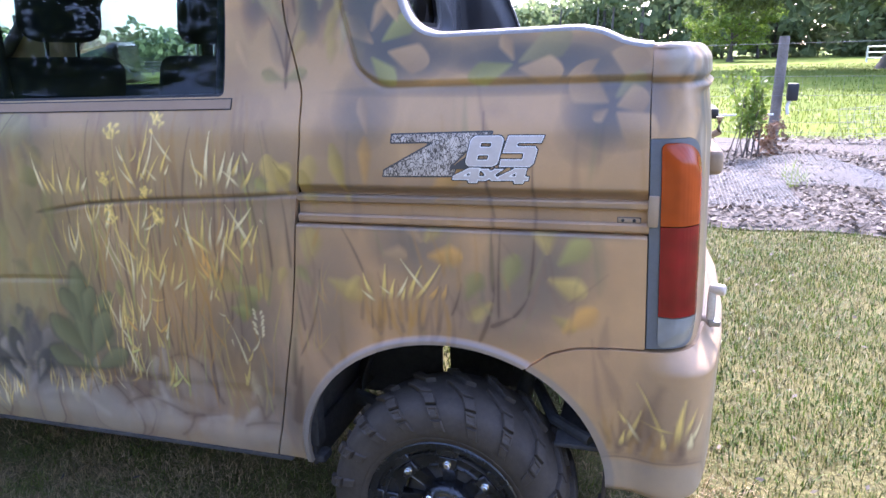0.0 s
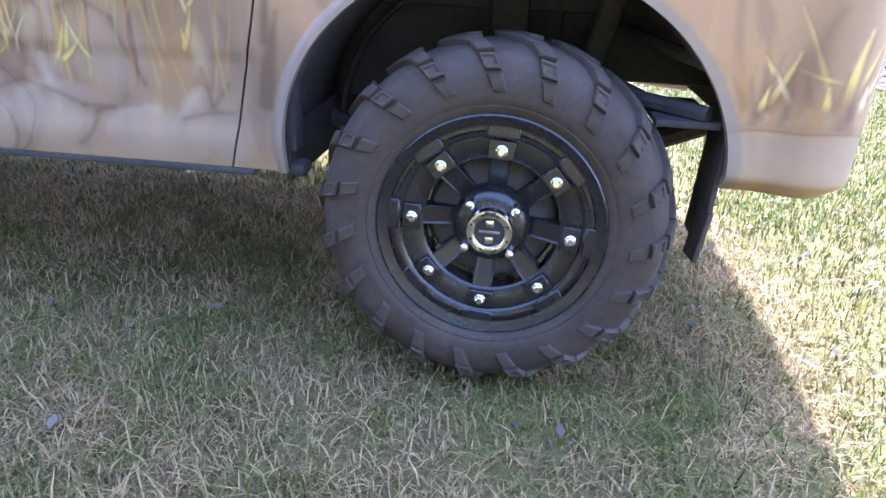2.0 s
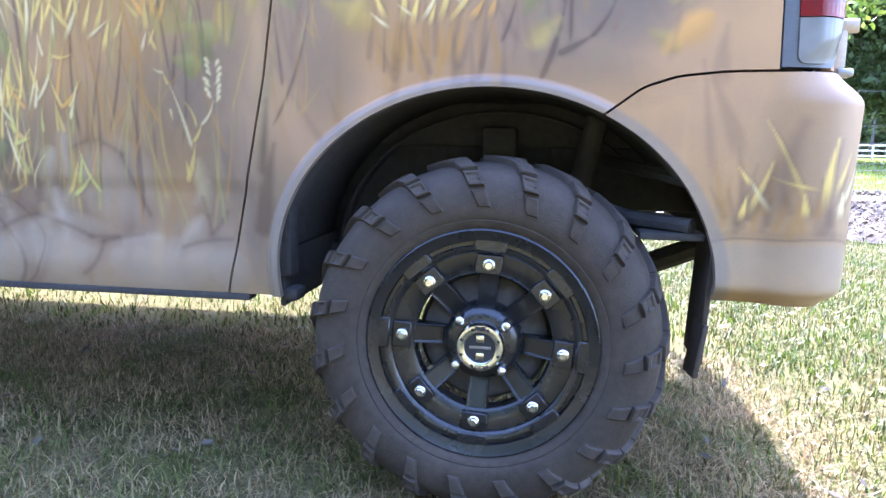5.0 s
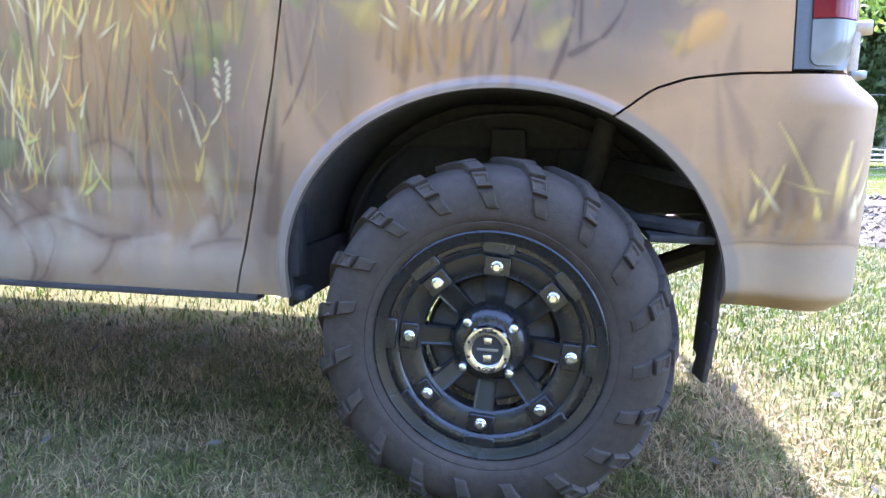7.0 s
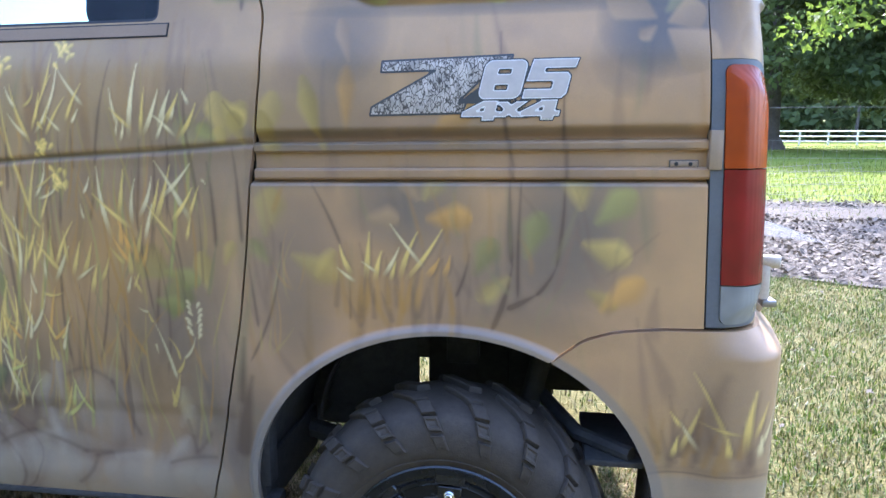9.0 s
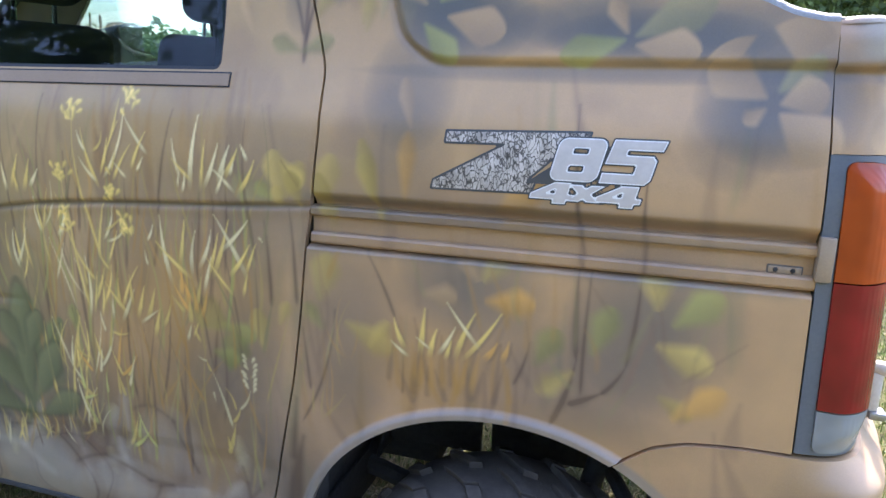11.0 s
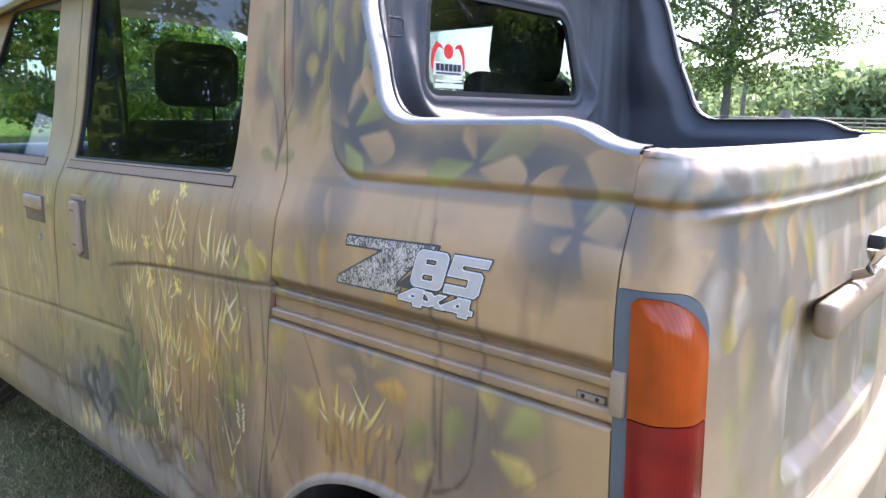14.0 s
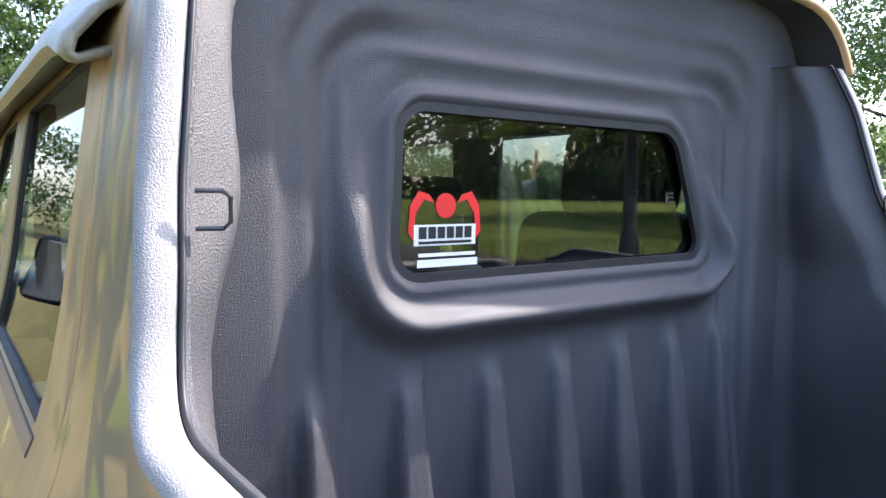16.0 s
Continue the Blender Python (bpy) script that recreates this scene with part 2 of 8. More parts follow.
TAN, OLIVE, BROWN = np.array((0.395, 0.246, 0.115)), np.array((0.235, 0.195, 0.085)), np.array((0.165, 0.098, 0.062))
STRAW, CREAM, OCHRE = np.array((0.64, 0.455, 0.12)), np.array((0.78, 0.65, 0.33)), np.array((0.56, 0.29, 0.06))
LEAF, SLATE, STONE = np.array((0.245, 0.235, 0.065)), np.array((0.070, 0.069, 0.062)), np.array((0.385, 0.325, 0.25))
canvas = np.empty((NZ, NX, 3), np.float32)
w1 = wander(1, 26, 12)[..., None]
w2 = wander(2, 60, 24)[..., None]
w3 = wander(3, 14, 8)[..., None]
canvas[:] = TAN * (0.88 + 0.24 * w1)
canvas += (OLIVE - canvas) * 0.45 * smooth_step(0.4, 0.85, w3) * smooth_step(-0.2, -0.7, ga)[..., None]
canvas += (OLIVE - canvas) * 0.72 * smooth_step(-0.75, -1.35, ga)[..., None] * (0.6 + 0.4 * w2)
canvas += (BROWN * 1.3 - canvas) * 0.35 * smooth_step(0.6, 0.85, w2)


def window_of(a0, a1, z0, z1, pad):
    i0, i1 = max(int((a0 - pad - CA) / CELL), 0), min(int((a1 + pad - CA) / CELL) + 2, NX)
    j0, j1 = max(int((z0 - pad - CZ) / CELL), 0), min(int((z1 + pad - CZ) / CELL) + 2, NZ)
    return slice(j0, j1), slice(i0, i1)


def lay(win, colour, alpha):
    canvas[win] += (colour - canvas[win]) * alpha[..., None]


def stroke(p0, p1, bend, width, colour, alpha=0.85, soft=0.0015, fade=0.3, head=0.15, even=False):
    """A tapering brush stroke from root to tip, bent sideways."""
    p0, p1 = np.array(p0, float), np.array(p1, float)
    d = p1 - p0
    mid = (p0 + p1) / 2 + np.array((-d[1], d[0])) * bend
    t = np.linspace(0, 1, 14)
    c = (1 - t[:, None]) ** 2 * p0 + 2 * (t * (1 - t))[:, None] * mid + t[:, None] ** 2 * p1
    win = window_of(c[:, 0].min(), c[:, 0].max(), c[:, 1].min(), c[:, 1].max(), width + 3 * soft)
    a, z = ga[win], gz[win]
    if not a.size:
        return
    best, where = np.full(a.shape, 9.0), np.zeros(a.shape)
    for k in range(13):
        s, e = c[k], c[k + 1] - c[k]
        f = np.clip(((a - s[0]) * e[0] + (z - s[1]) * e[1]) / max(e @ e, 1e-12), 0, 1)
        dist = np.hypot(a - s[0] - f * e[0], z - s[1] - f * e[1])
        near = dist < best
        best, where = np.where(near, dist, best), np.where(near, (k + f) / 13, where)
    half = width / 2 * np.clip((1 - where) * 1.6, 0.12, 1) ** 0.8 * np.clip(where / head + 0.35, 0, 1)
    if even:
        half = np.full(a.shape, width / 2)
    al = alpha * smooth_step(half + soft, half - soft, best) * smooth_step(-0.02, fade, where)
    lay(win, colour, al)


def petal(p, length, width, angle, colour, alpha=0.7, soft=0.006, edge=None):
    """A leaf of teardrop shape with a vein, softly sprayed."""
    win = window_of(p[0] - length, p[0] + length, p[1] - length, p[1] + length, 0.02)
    a, z = ga[win] - p[0], gz[win] - p[1]
    if not a.size:
        return
    c, s = math.cos(radians(angle)), math.sin(radians(angle))
    u, v = (a * c + z * s) / length, (-a * s + z * c)
    half = width / 2 * np.minimum(np.clip(u / 0.62, 0, 1) ** 0.9, np.sqrt(np.clip((1 - u) / 0.30, 0, 1)))
    inside = (half - np.abs(v)) / soft
    al = alpha * np.clip(inside * 0.5 + 0.5, 0, 1) * ((u > 0) & (u < 1))
    shade = 0.75 + 0.45 * smooth_step(-width / 2, width / 2, v)
    canvas[win] += (colour * shade[..., None] - canvas[win]) * al[..., None]
    if edge is not None:
        vein = 0.45 * smooth_step(0.003, 0.0008, np.abs(v)) * ((u > 0.0) & (u < 0.9))
        lay(win, edge, vein)


def cloud(p, ra, rz, colour, alpha, power=1.0):
    win = window_of(p[0] - ra, p[0] + ra, p[1] - rz, p[1] + rz, 0.0)
    r2 = ((ga[win] - p[0]) / ra) ** 2 + ((gz[win] - p[1]) / rz) ** 2
    lay(win, colour, alpha * np.clip(1 - r2, 0, 1) ** power)


def tuft(p, spread, height, count, colours, width=0.007, lean=0.0, alpha=0.85, rng=paint_rng):
    for _ in range(count):
        k = rng.random()
        ang = lean + rng.normal(0, 0.34)
        h = height * (0.45 + 0.55 * rng.random())
        root = (p[0] + (rng.random() - 0.5) * spread, p[1] + (rng.random() - 0.5) * height * 0.3)
        tip = (root[0] + math.sin(ang) * h * 0.75, root[1] + math.cos(ang) * h)
        stroke(root, tip, rng.normal(0, 0.10) + 0.05 * math.copysign(1, -ang), width * (0.55 + 0.7 * rng.random()), colours[int(k * len(colours))], alpha * (0.6 + 0.4 * rng.random()), 0.0015, 0.38)


def stone(p, ra, rz, rng=paint_rng):
    """A boulder: pale top, dark joint round it."""
    win = window_of(p[0] - ra, p[0] + ra, p[1] - rz, p[1] + rz, 0.03)
    a, z = (ga[win] - p[0]) / ra, (gz[win] - p[1]) / rz
    r = np.sqrt(np.abs(a) ** 2.6 + np.abs(z) ** 2.3) + 0.06 * np.sin(5 * np.arctan2(z, a) + rng.random() * 6)
    lay(win, STONE * (0.62 + 0.18 * rng.random()), 0.5 * smooth_step(1.02, 0.72, r) * (0.55 + 0.45 * smooth_step(-0.9, 0.6, z)))
    lay(win, BROWN * 0.6, 0.62 * np.exp(-((r - 1.0) / 0.035) ** 2))
    lay(win, BROWN, 0.35 * np.exp(-((r - 1.12) / 0.12) ** 2))


def spot(x, z):
    """A place on the truck's side, on the canvas before the body takes its rake."""
    lean = np.interp(x, (-1.3, -0.4, -0.1, 0.25, 0.45), (0.2, 1.0, 1.0, 0.25, -0.2))
    return (float(x + (0.003 + 0.020 * (z - 0.7)) * lean), z - (0.005 + 0.011 * (z - 0.37) + 0.014 * x * (z - 0.3)))


# the tail is greyer than the sides
canvas += (np.array((0.25, 0.22, 0.17)) * (0.8 + 0.4 * w2) - canvas) * (0.62 * smooth_step(0.44, 0.60, ga))[..., None]
# broad soft tones: greener towards the front, greyer low down, warm over the wheel
cloud((0.05, 0.80), 0.75, 0.35, np.array((0.44, 0.255, 0.118)), 0.75)
cloud((0.35, 1.08), 0.45, 0.22, np.array((0.43, 0.262, 0.130)), 0.7)
cloud((-0.75, 0.40), 0.9, 0.22, STONE * 0.72, 0.6)
cloud((-1.35, 0.75), 0.55, 0.5, OLIVE, 0.45)
cloud((-0.6, 1.15), 0.5, 0.2, TAN * 0.92, 0.5)
cloud((-0.55, 0.60), 0.45, 0.28, np.array((0.265, 0.165, 0.112)), 0.55)
cloud((0.02, 0.70), 0.42, 0.16, np.array((0.34, 0.20, 0.115)), 0.45)
# far undergrowth: dim soft strokes all over
for _ in range(900):
    a, z = paint_rng.uniform(-2.6, 0.42), paint_rng.uniform(0.42, 1.18)
    if a > -0.34 and paint_rng.random() < 0.80:
        continue
    h = paint_rng.uniform(0.08, 0.28)
    stroke((a, z - h / 2), (a + paint_rng.normal(0, 0.03), z + h / 2), paint_rng.normal(0, 0.08), paint_rng.uniform(0.006, 0.024), (OLIVE, BROWN, OCHRE * 0.55, TAN * 1.1, BROWN * 1.2)[paint_rng.integers(5)], paint_rng.uniform(0.16, 0.52), 0.006)
# shadowed hollows behind the plants
HOLLOW = SLATE * 1.15 + BROWN * 0.25
for x, z, ra, rz, al in ((-0.057, 0.935, 0.10, 0.07, 0.75), (0.225, 0.915, 0.10, 0.11, 0.75), (-0.27, 0.84, 0.09, 0.14, 0.5), (0.16, 0.83, 0.12, 0.10, 0.4), (-0.40, 1.05, 0.12, 0.12, 0.5), (-0.20, 1.11, 0.09, 0.10, 0.4), (-0.62, 0.98, 0.16, 0.10, 0.35), (-1.16, 0.58, 0.16, 0.12, 0.85), (-1.30, 0.56, 0.14, 0.10, 0.7), (-0.9, 0.60, 0.22, 0.12, 0.45), (-0.50, 0.70, 0.12, 0.14, 0.45), (-1.10, 1.16, 0.10, 0.08, 0.5), (0.03, 0.80, 0.2, 0.08, 0.35), (-0.42, 0.50, 0.08, 0.12, 0.5), (0.45, 0.60, 0.05, 0.12, 0.35), (-1.6, 0.55, 0.25, 0.12, 0.5), (0.02, 1.075, 0.12, 0.03, 0.3)):
    cloud(spot(x, z), ra * 1.3, rz * 1.3, HOLLOW, al, 0.9)
for x, z, ra, rz, al in ((-0.55, 0.62, 0.16, 0.20, 0.5), (-0.75, 0.58, 0.16, 0.16, 0.45), (-0.95, 0.72, 0.14, 0.22, 0.5), (-0.45, 0.86, 0.08, 0.20, 0.4), (-0.35, 0.52, 0.06, 0.14, 0.45), (-0.70, 0.90, 0.10, 0.16, 0.35), (-1.05, 0.95, 0.12, 0.14, 0.35), (-0.26, 0.72, 0.07, 0.10, 0.35), (0.12, 0.72, 0.20, 0.05, 0.3), (-0.85, 0.46, 0.3, 0.05, 0.4)):
    cloud(spot(x, z), ra, rz, OLIVE * 0.22 + BROWN * 0.45, al, 0.9)
# stems of saplings
DARK_STEMS = ((-0.648, 0.9, -0.632, 0.998, -0.04, 0.0067), (-0.633, 0.994, -0.594, 1.185, 0.03, 0.0057), (-0.805, 0.819, -0.776, 1.018, 0.02, 0.0076), (-0.727, 0.827, -0.733, 0.954, 0.05, 0.0067), (-0.556, 0.883, -0.542, 1.046, 0.02, 0.0067), (-0.408, 0.855, -0.419, 1.007, -0.04, 0.0086), (-0.359, 0.865, -0.371, 1.033, -0.03, 0.0076), (-0.53, 0.71, -0.512, 0.853, 0.02, 0.0076), (-0.715, 0.763, -0.721, 0.848, 0, 0.0057), (-0.675, 0.994, -0.672, 1.064, 0, 0.0048),)
DARK_STEMS_QUARTER = ((0.117, 0.839, 0.112, 0.99, 0.03, 0.0105), (0.084, 0.724, 0.118, 0.841, -0.08, 0.0124), (0.128, 0.781, 0.131, 0.99, 0.02, 0.0076), (0.191, 0.839, 0.201, 0.991, -0.05, 0.0086), (0.158, 0.788, 0.192, 0.841, -0.12, 0.0086), (0.109, 0.763, 0.162, 0.792, -0.05, 0.0133), (-0.164, 0.734, -0.164, 0.801, 0, 0.0057), (-0.178, 0.865, -0.233, 0.98, -0.05, 0.0057), (-0.353, 0.648, -0.287, 0.868, -0.12, 0.0057), (-0.335, 0.713, -0.348, 0.826, 0, 0.0057), (0.436, 0.748, 0.44, 0.763, 0, 0.0038), (0.022, 0.781, 0.045, 0.857, -0.08, 0.0067),)
STEMS_PILLAR = ((-0.36, 1.265, -0.358, 1.44, 0.02, 0.010), (-0.36, 1.30, -0.325, 1.43, 0.08, 0.007), (-0.365, 1.31, -0.405, 1.42, -0.08, 0.007), (-0.34, 1.42, -0.36, 1.68, 0.03, 0.009), (0.113, 0.99, 0.092, 1.22, 0.03, 0.008), (0.204, 0.99, 0.196, 1.12, 0.04, 0.008), (-0.80, 0.66, -0.83, 1.10, 0.03, 0.008), (-0.90, 0.70, -0.88, 1.20, 0.04, 0.007))
for x0, z0, x1, z1, b, w in DARK_STEMS + DARK_STEMS_QUARTER + STEMS_PILLAR:
    stroke(spot(x0, z0), spot(x1, z1), b, w * 1.5, BROWN * 0.75, 0.28, 0.006, 0.05)
    stroke(spot(x0, z0), spot(x1, z1), b, w * 0.75, BROWN * 0.5, 0.62, 0.0022, 0.04)
DARK_TRUNK = ((-0.377, 0.455, -0.352, 0.618, 0.03, 0.0248), (-0.374, 0.561, -0.364, 0.691, 0, 0.0114),)
for x0, z0, x1, z1, b, w in DARK_TRUNK:
    stroke(spot(x0, z0), spot(x1, z1), b, w * 1.2, BROWN * 0.5, 0.7, 0.008, 0.1)
# broad leaves, each from its stalk outwards
BROAD_LEAVES_ONE = ((-0.385, 1.045, 0.085, 0.044, 98, STRAW * 0.78), (-0.375, 1.05, 0.07, 0.036, 62, STRAW * 0.6), (-0.41, 1.04, 0.075, 0.05, 150, OLIVE * 1.2), (-0.305, 1.045, 0.085, 0.042, 80, STRAW * 0.62), (-0.215, 1.05, 0.085, 0.034, 105, STRAW * 0.58), (-0.165, 1.06, 0.110, 0.030, 88, OCHRE * 0.8), (-0.02, 1.055, 0.085, 0.046, 35, OCHRE * 0.75), (0.24, 0.80, 0.06, 0.03, 330, STRAW * 0.5))
BROAD_LEAVES_TWO = ((-1.20, 1.12, 0.07, 0.05, 95, OCHRE * 0.75), (-1.11, 1.12, 0.10, 0.06, 62, OLIVE * 1.15), (-1.13, 1.13, 0.09, 0.05, 100, OLIVE * 1.0), (-1.10, 1.05, 0.06, 0.06, 20, LEAF * 0.6), (-0.365, 1.285, 0.06, 0.03, 20, LEAF * 0.7), (-0.365, 1.285, 0.06, 0.03, 160, LEAF * 0.65), (-0.49, 0.80, 0.09, 0.07, 150, LEAF * 0.75), (-0.50, 0.72, 0.08, 0.06, 70, LEAF * 0.7))
for x, z, ln, wd, ang, col in BROAD_LEAVES_ONE + BROAD_LEAVES_TWO:
    petal(spot(x, z), ln, wd, ang, col, 0.62, 0.006)
LEAVES_QUARTER = ((-0.27, 0.849, 0.088, 0.042, -26), (-0.224, 0.808, 0.055, 0.021, 55), (-0.031, 0.915, 0.072, 0.042, 1), (-0.133, 0.915, 0.052, 0.034, -1), (-0.04, 0.945, 0.052, 0.027, 119), (-0.034, 0.945, 0.051, 0.034, 55), (-0.315, 0.878, 0.08, 0.048, 78), (0.23, 0.932, 0.064, 0.042, 97), (0.251, 0.91, 0.075, 0.046, 41), (0.23, 0.88, 0.077, 0.042, -19), (0.263, 0.763, 0.082, 0.04, 39), (0.114, 0.82, 0.063, 0.03, -141), (0.053, 0.818, 0.067, 0.038, 62), (0.14, 0.849, 0.076, 0.038, 72), (-0.306, 0.828, 0.052, 0.025, 128),)
LEAVES_DOOR = ((-0.424, 0.772, 0.072, 0.032, 99), (-0.511, 0.812, 0.067, 0.034, -17), (-0.531, 0.758, 0.051, 0.032, -16), (-0.385, 1.033, 0.034, 0.029, 104), (-0.4, 1.045, 0.038, 0.025, 135), (-0.393, 0.825, 0.044, 0.019, 67),)
LEAVES_HANDLE = ((-1.179, 1.141, 0.079, 0.033, 131), (-1.157, 1.147, 0.12, 0.049, 54), (-0.945, 0.646, 0.185, 0.051, 97), (-0.935, 0.677, 0.113, 0.04, 58), (-0.996, 0.632, 0.089, 0.044, 153), (-0.384, 1.114, 0.059, 0.038, -54), (-0.834, 0.744, 0.063, 0.024, 101), (-1.181, 0.637, 0.074, 0.029, -114),)
QUARTER_TONES = (STRAW * 0.72, STRAW * 0.8, OCHRE * 1.05, TAN * 1.15, TAN * 1.2, STRAW * 0.75, STRAW * 0.62, STRAW * 0.85, LEAF * 1.35, STRAW * 0.95, OCHRE * 1.1, STRAW * 0.72, LEAF * 0.85, LEAF * 1.1, LEAF * 0.9)
for (x, z, ln, wd, ang), col in zip(LEAVES_QUARTER, QUARTER_TONES):
    petal(spot(x, z), ln * 1.12, wd * 1.1, ang, col * 0.92, 0.66, 0.0085)
for k, (x, z, ln, wd, ang) in enumerate(LEAVES_DOOR):
    petal(spot(x, z), ln * 1.1, wd * 1.15, ang, (STRAW * 0.6, LEAF * 1.0, LEAF * 0.9, STRAW * 0.7, LEAF * 1.1)[k % 5], 0.7, 0.006)
# the fleshy green shrub low on the sliding door
for k in range(12):
    a, z = spot(-0.965 + paint_rng.normal(0, 0.05), 0.62 + paint_rng.normal(0, 0.07))
    petal((a, z), 0.085, 0.055, 90 + paint_rng.normal(0, 38), np.array((0.11, 0.125, 0.052)) * paint_rng.uniform(0.7, 1.2), 0.5, 0.010)
for k, (x, z, ln, wd, ang) in enumerate(LEAVES_HANDLE):
    petal(spot(x, z), ln, wd * 1.1, ang, (STRAW * 0.55, OLIVE * 1.15, np.array((0.15, 0.175, 0.062)), np.array((0.13, 0.155, 0.055)), np.array((0.115, 0.14, 0.05)), STRAW * 0.75, LEAF, STONE * 0.8)[k], 0.75, 0.006, BROWN * 0.6)
for k in range(34):
    a, z = -1.24 + paint_rng.normal(0, 0.10), 0.55 + paint_rng.normal(0, 0.06)
    petal((a, z), 0.09, 0.036, paint_rng.uniform(50, 130), (SLATE, STONE * 0.7, LEAF * 0.7, SLATE * 0.8)[k % 4], 0.55, 0.006)
for k in range(70):
    a, z = paint_rng.uniform(-2.5, -1.2), paint_rng.uniform(0.5, 1.2)
    petal((a, z), 0.11, 0.034, paint_rng.uniform(65, 115), (OLIVE, LEAF * 0.75, STRAW * 0.45, OLIVE * 1.2)[k % 4], 0.38, 0.010)
# warm glow where the straw is densest
for x, z, ra, rz, al in ((-0.60, 0.86, 0.16, 0.14, 0.5), (-0.68, 0.70, 0.16, 0.18, 0.4), (-0.12, 0.79, 0.14, 0.09, 0.5), (0.05, 0.68, 0.3, 0.08, 0.25), (-0.52, 0.56, 0.06, 0.12, 0.35)):
    cloud(spot(x, z), ra, rz, OCHRE * 0.72, al * 0.65)
# boulders along the sills
for a, z, ra, rz in ((-0.90, 0.43, 0.10, 0.08), (-1.02, 0.40, 0.17, 0.115), (-1.22, 0.43, 0.12, 0.10), (-1.45, 0.41, 0.16, 0.11), (0.44, 0.42, 0.12, 0.065), (-1.75, 0.42, 0.18, 0.11)):
    stone((a, z), ra, rz)
for k in range(30):
    a = paint_rng.uniform(-1.5, -0.45)
    z = paint_rng.uniform(0.40, 0.55)
    petal((a, z), paint_rng.uniform(0.05, 0.10), 0.026, 90 + paint_rng.normal(0, 25), (STONE, STONE * 1.2, CREAM * 0.6)[k % 3], 0.35, 0.008)
BOULDER_LINES = ((-0.882, 0.455, -0.805, 0.486, 0.12, 0.0114), (-0.807, 0.486, -0.7, 0.449, 0.05, 0.0114), (-0.705, 0.449, -0.647, 0.45, 0, 0.0114), (-0.725, 0.379, -0.677, 0.442, -0.2, 0.0105), (-0.683, 0.44, -0.599, 0.456, 0.05, 0.0095), (-0.724, 0.604, -0.675, 0.62, 0.18, 0.0076), (-0.679, 0.619, -0.629, 0.595, 0.12, 0.0086), (-0.631, 0.597, -0.584, 0.492, -0.03, 0.0095), (-0.473, 0.459, -0.44, 0.501, -0.1, 0.0095), (-0.485, 0.526, -0.471, 0.465, 0.05, 0.0086), (-0.526, 0.436, -0.433, 0.454, 0.1, 0.0086),)
for x, z, ra, rz, al in ((-0.75, 0.435, 0.12, 0.06, 0.5), (-0.57, 0.405, 0.10, 0.055, 0.45), (-0.645, 0.55, 0.075, 0.08, 0.35), (-0.47, 0.44, 0.05, 0.05, 0.3), (-0.44, 0.40, 0.04, 0.04, 0.4)):
    cloud(spot(x, z), ra, rz, STONE * 0.9, al, 0.6)
for x0, z0, x1, z1, b, w in BOULDER_LINES:
    stroke(spot(x0, z0), spot(x1, z1), b, w * 2.6, BROWN * 0.9, 0.28, 0.012, 0.01, 0.05, True)
    stroke(spot(x0, z0), spot(x1, z1), b, w * 0.7, BROWN * 0.6, 0.45, 0.0042, 0.01, 0.05, True)
for x0, z0, x1, z1, b in ((-1.16, 0.455, -1.02, 0.470, 0.15), (-1.02, 0.470, -0.95, 0.415, -0.1), (-0.82, 0.462, -0.76, 0.487, 0.1), (-0.64, 0.44, -0.57, 0.452, 0.1)):
    stroke(spot(x0, z0), spot(x1, z1), b, 0.016, STONE * 1.2, 0.30, 0.010, 0.02, 0.05, True)
# thin upright stalks behind the straw, dark and olive
for k in range(150):
    a, z = spot(paint_rng.uniform(-1.06, -0.42), paint_rng.uniform(0.46, 0.95))
    h = paint_rng.uniform(0.10, 0.30)
    stroke((a, z), (a + paint_rng.normal(0, 0.035), z + h), paint_rng.normal(0, 0.08), paint_rng.uniform(0.0035, 0.007), (BROWN * 0.62, OLIVE * 0.8, LEAF * 1.2, STRAW * 0.55, OCHRE * 0.6)[k % 5], paint_rng.uniform(0.35, 0.75), 0.0016, 0.15)
for k in range(46):
    a, z = spot(paint_rng.uniform(-0.33, 0.30), paint_rng.uniform(0.70, 0.92))
    h = paint_rng.uniform(0.06, 0.16)
    stroke((a, z), (a + paint_rng.normal(0, 0.03), z + h), paint_rng.normal(0, 0.1), paint_rng.uniform(0.005, 0.012), (BROWN, OLIVE, OCHRE * 0.6, BROWN * 1.3)[k % 4], paint_rng.uniform(0.2, 0.45), 0.004, 0.2)
# grey bloom on the flared lip of the wheel arch
lip_r = (np.sqrt(((ga - 0.006) / 0.357) ** 2 + (np.maximum(gz - 0.40, 0) / 0.305) ** 2) - 1) * 0.305
canvas += (np.array((0.200, 0.180, 0.152)) - canvas) * (0.65 * smooth_step(0.018, 0.011, lip_r) * (np.abs(ga) < 0.5) * (gz < 0.8))[..., None]
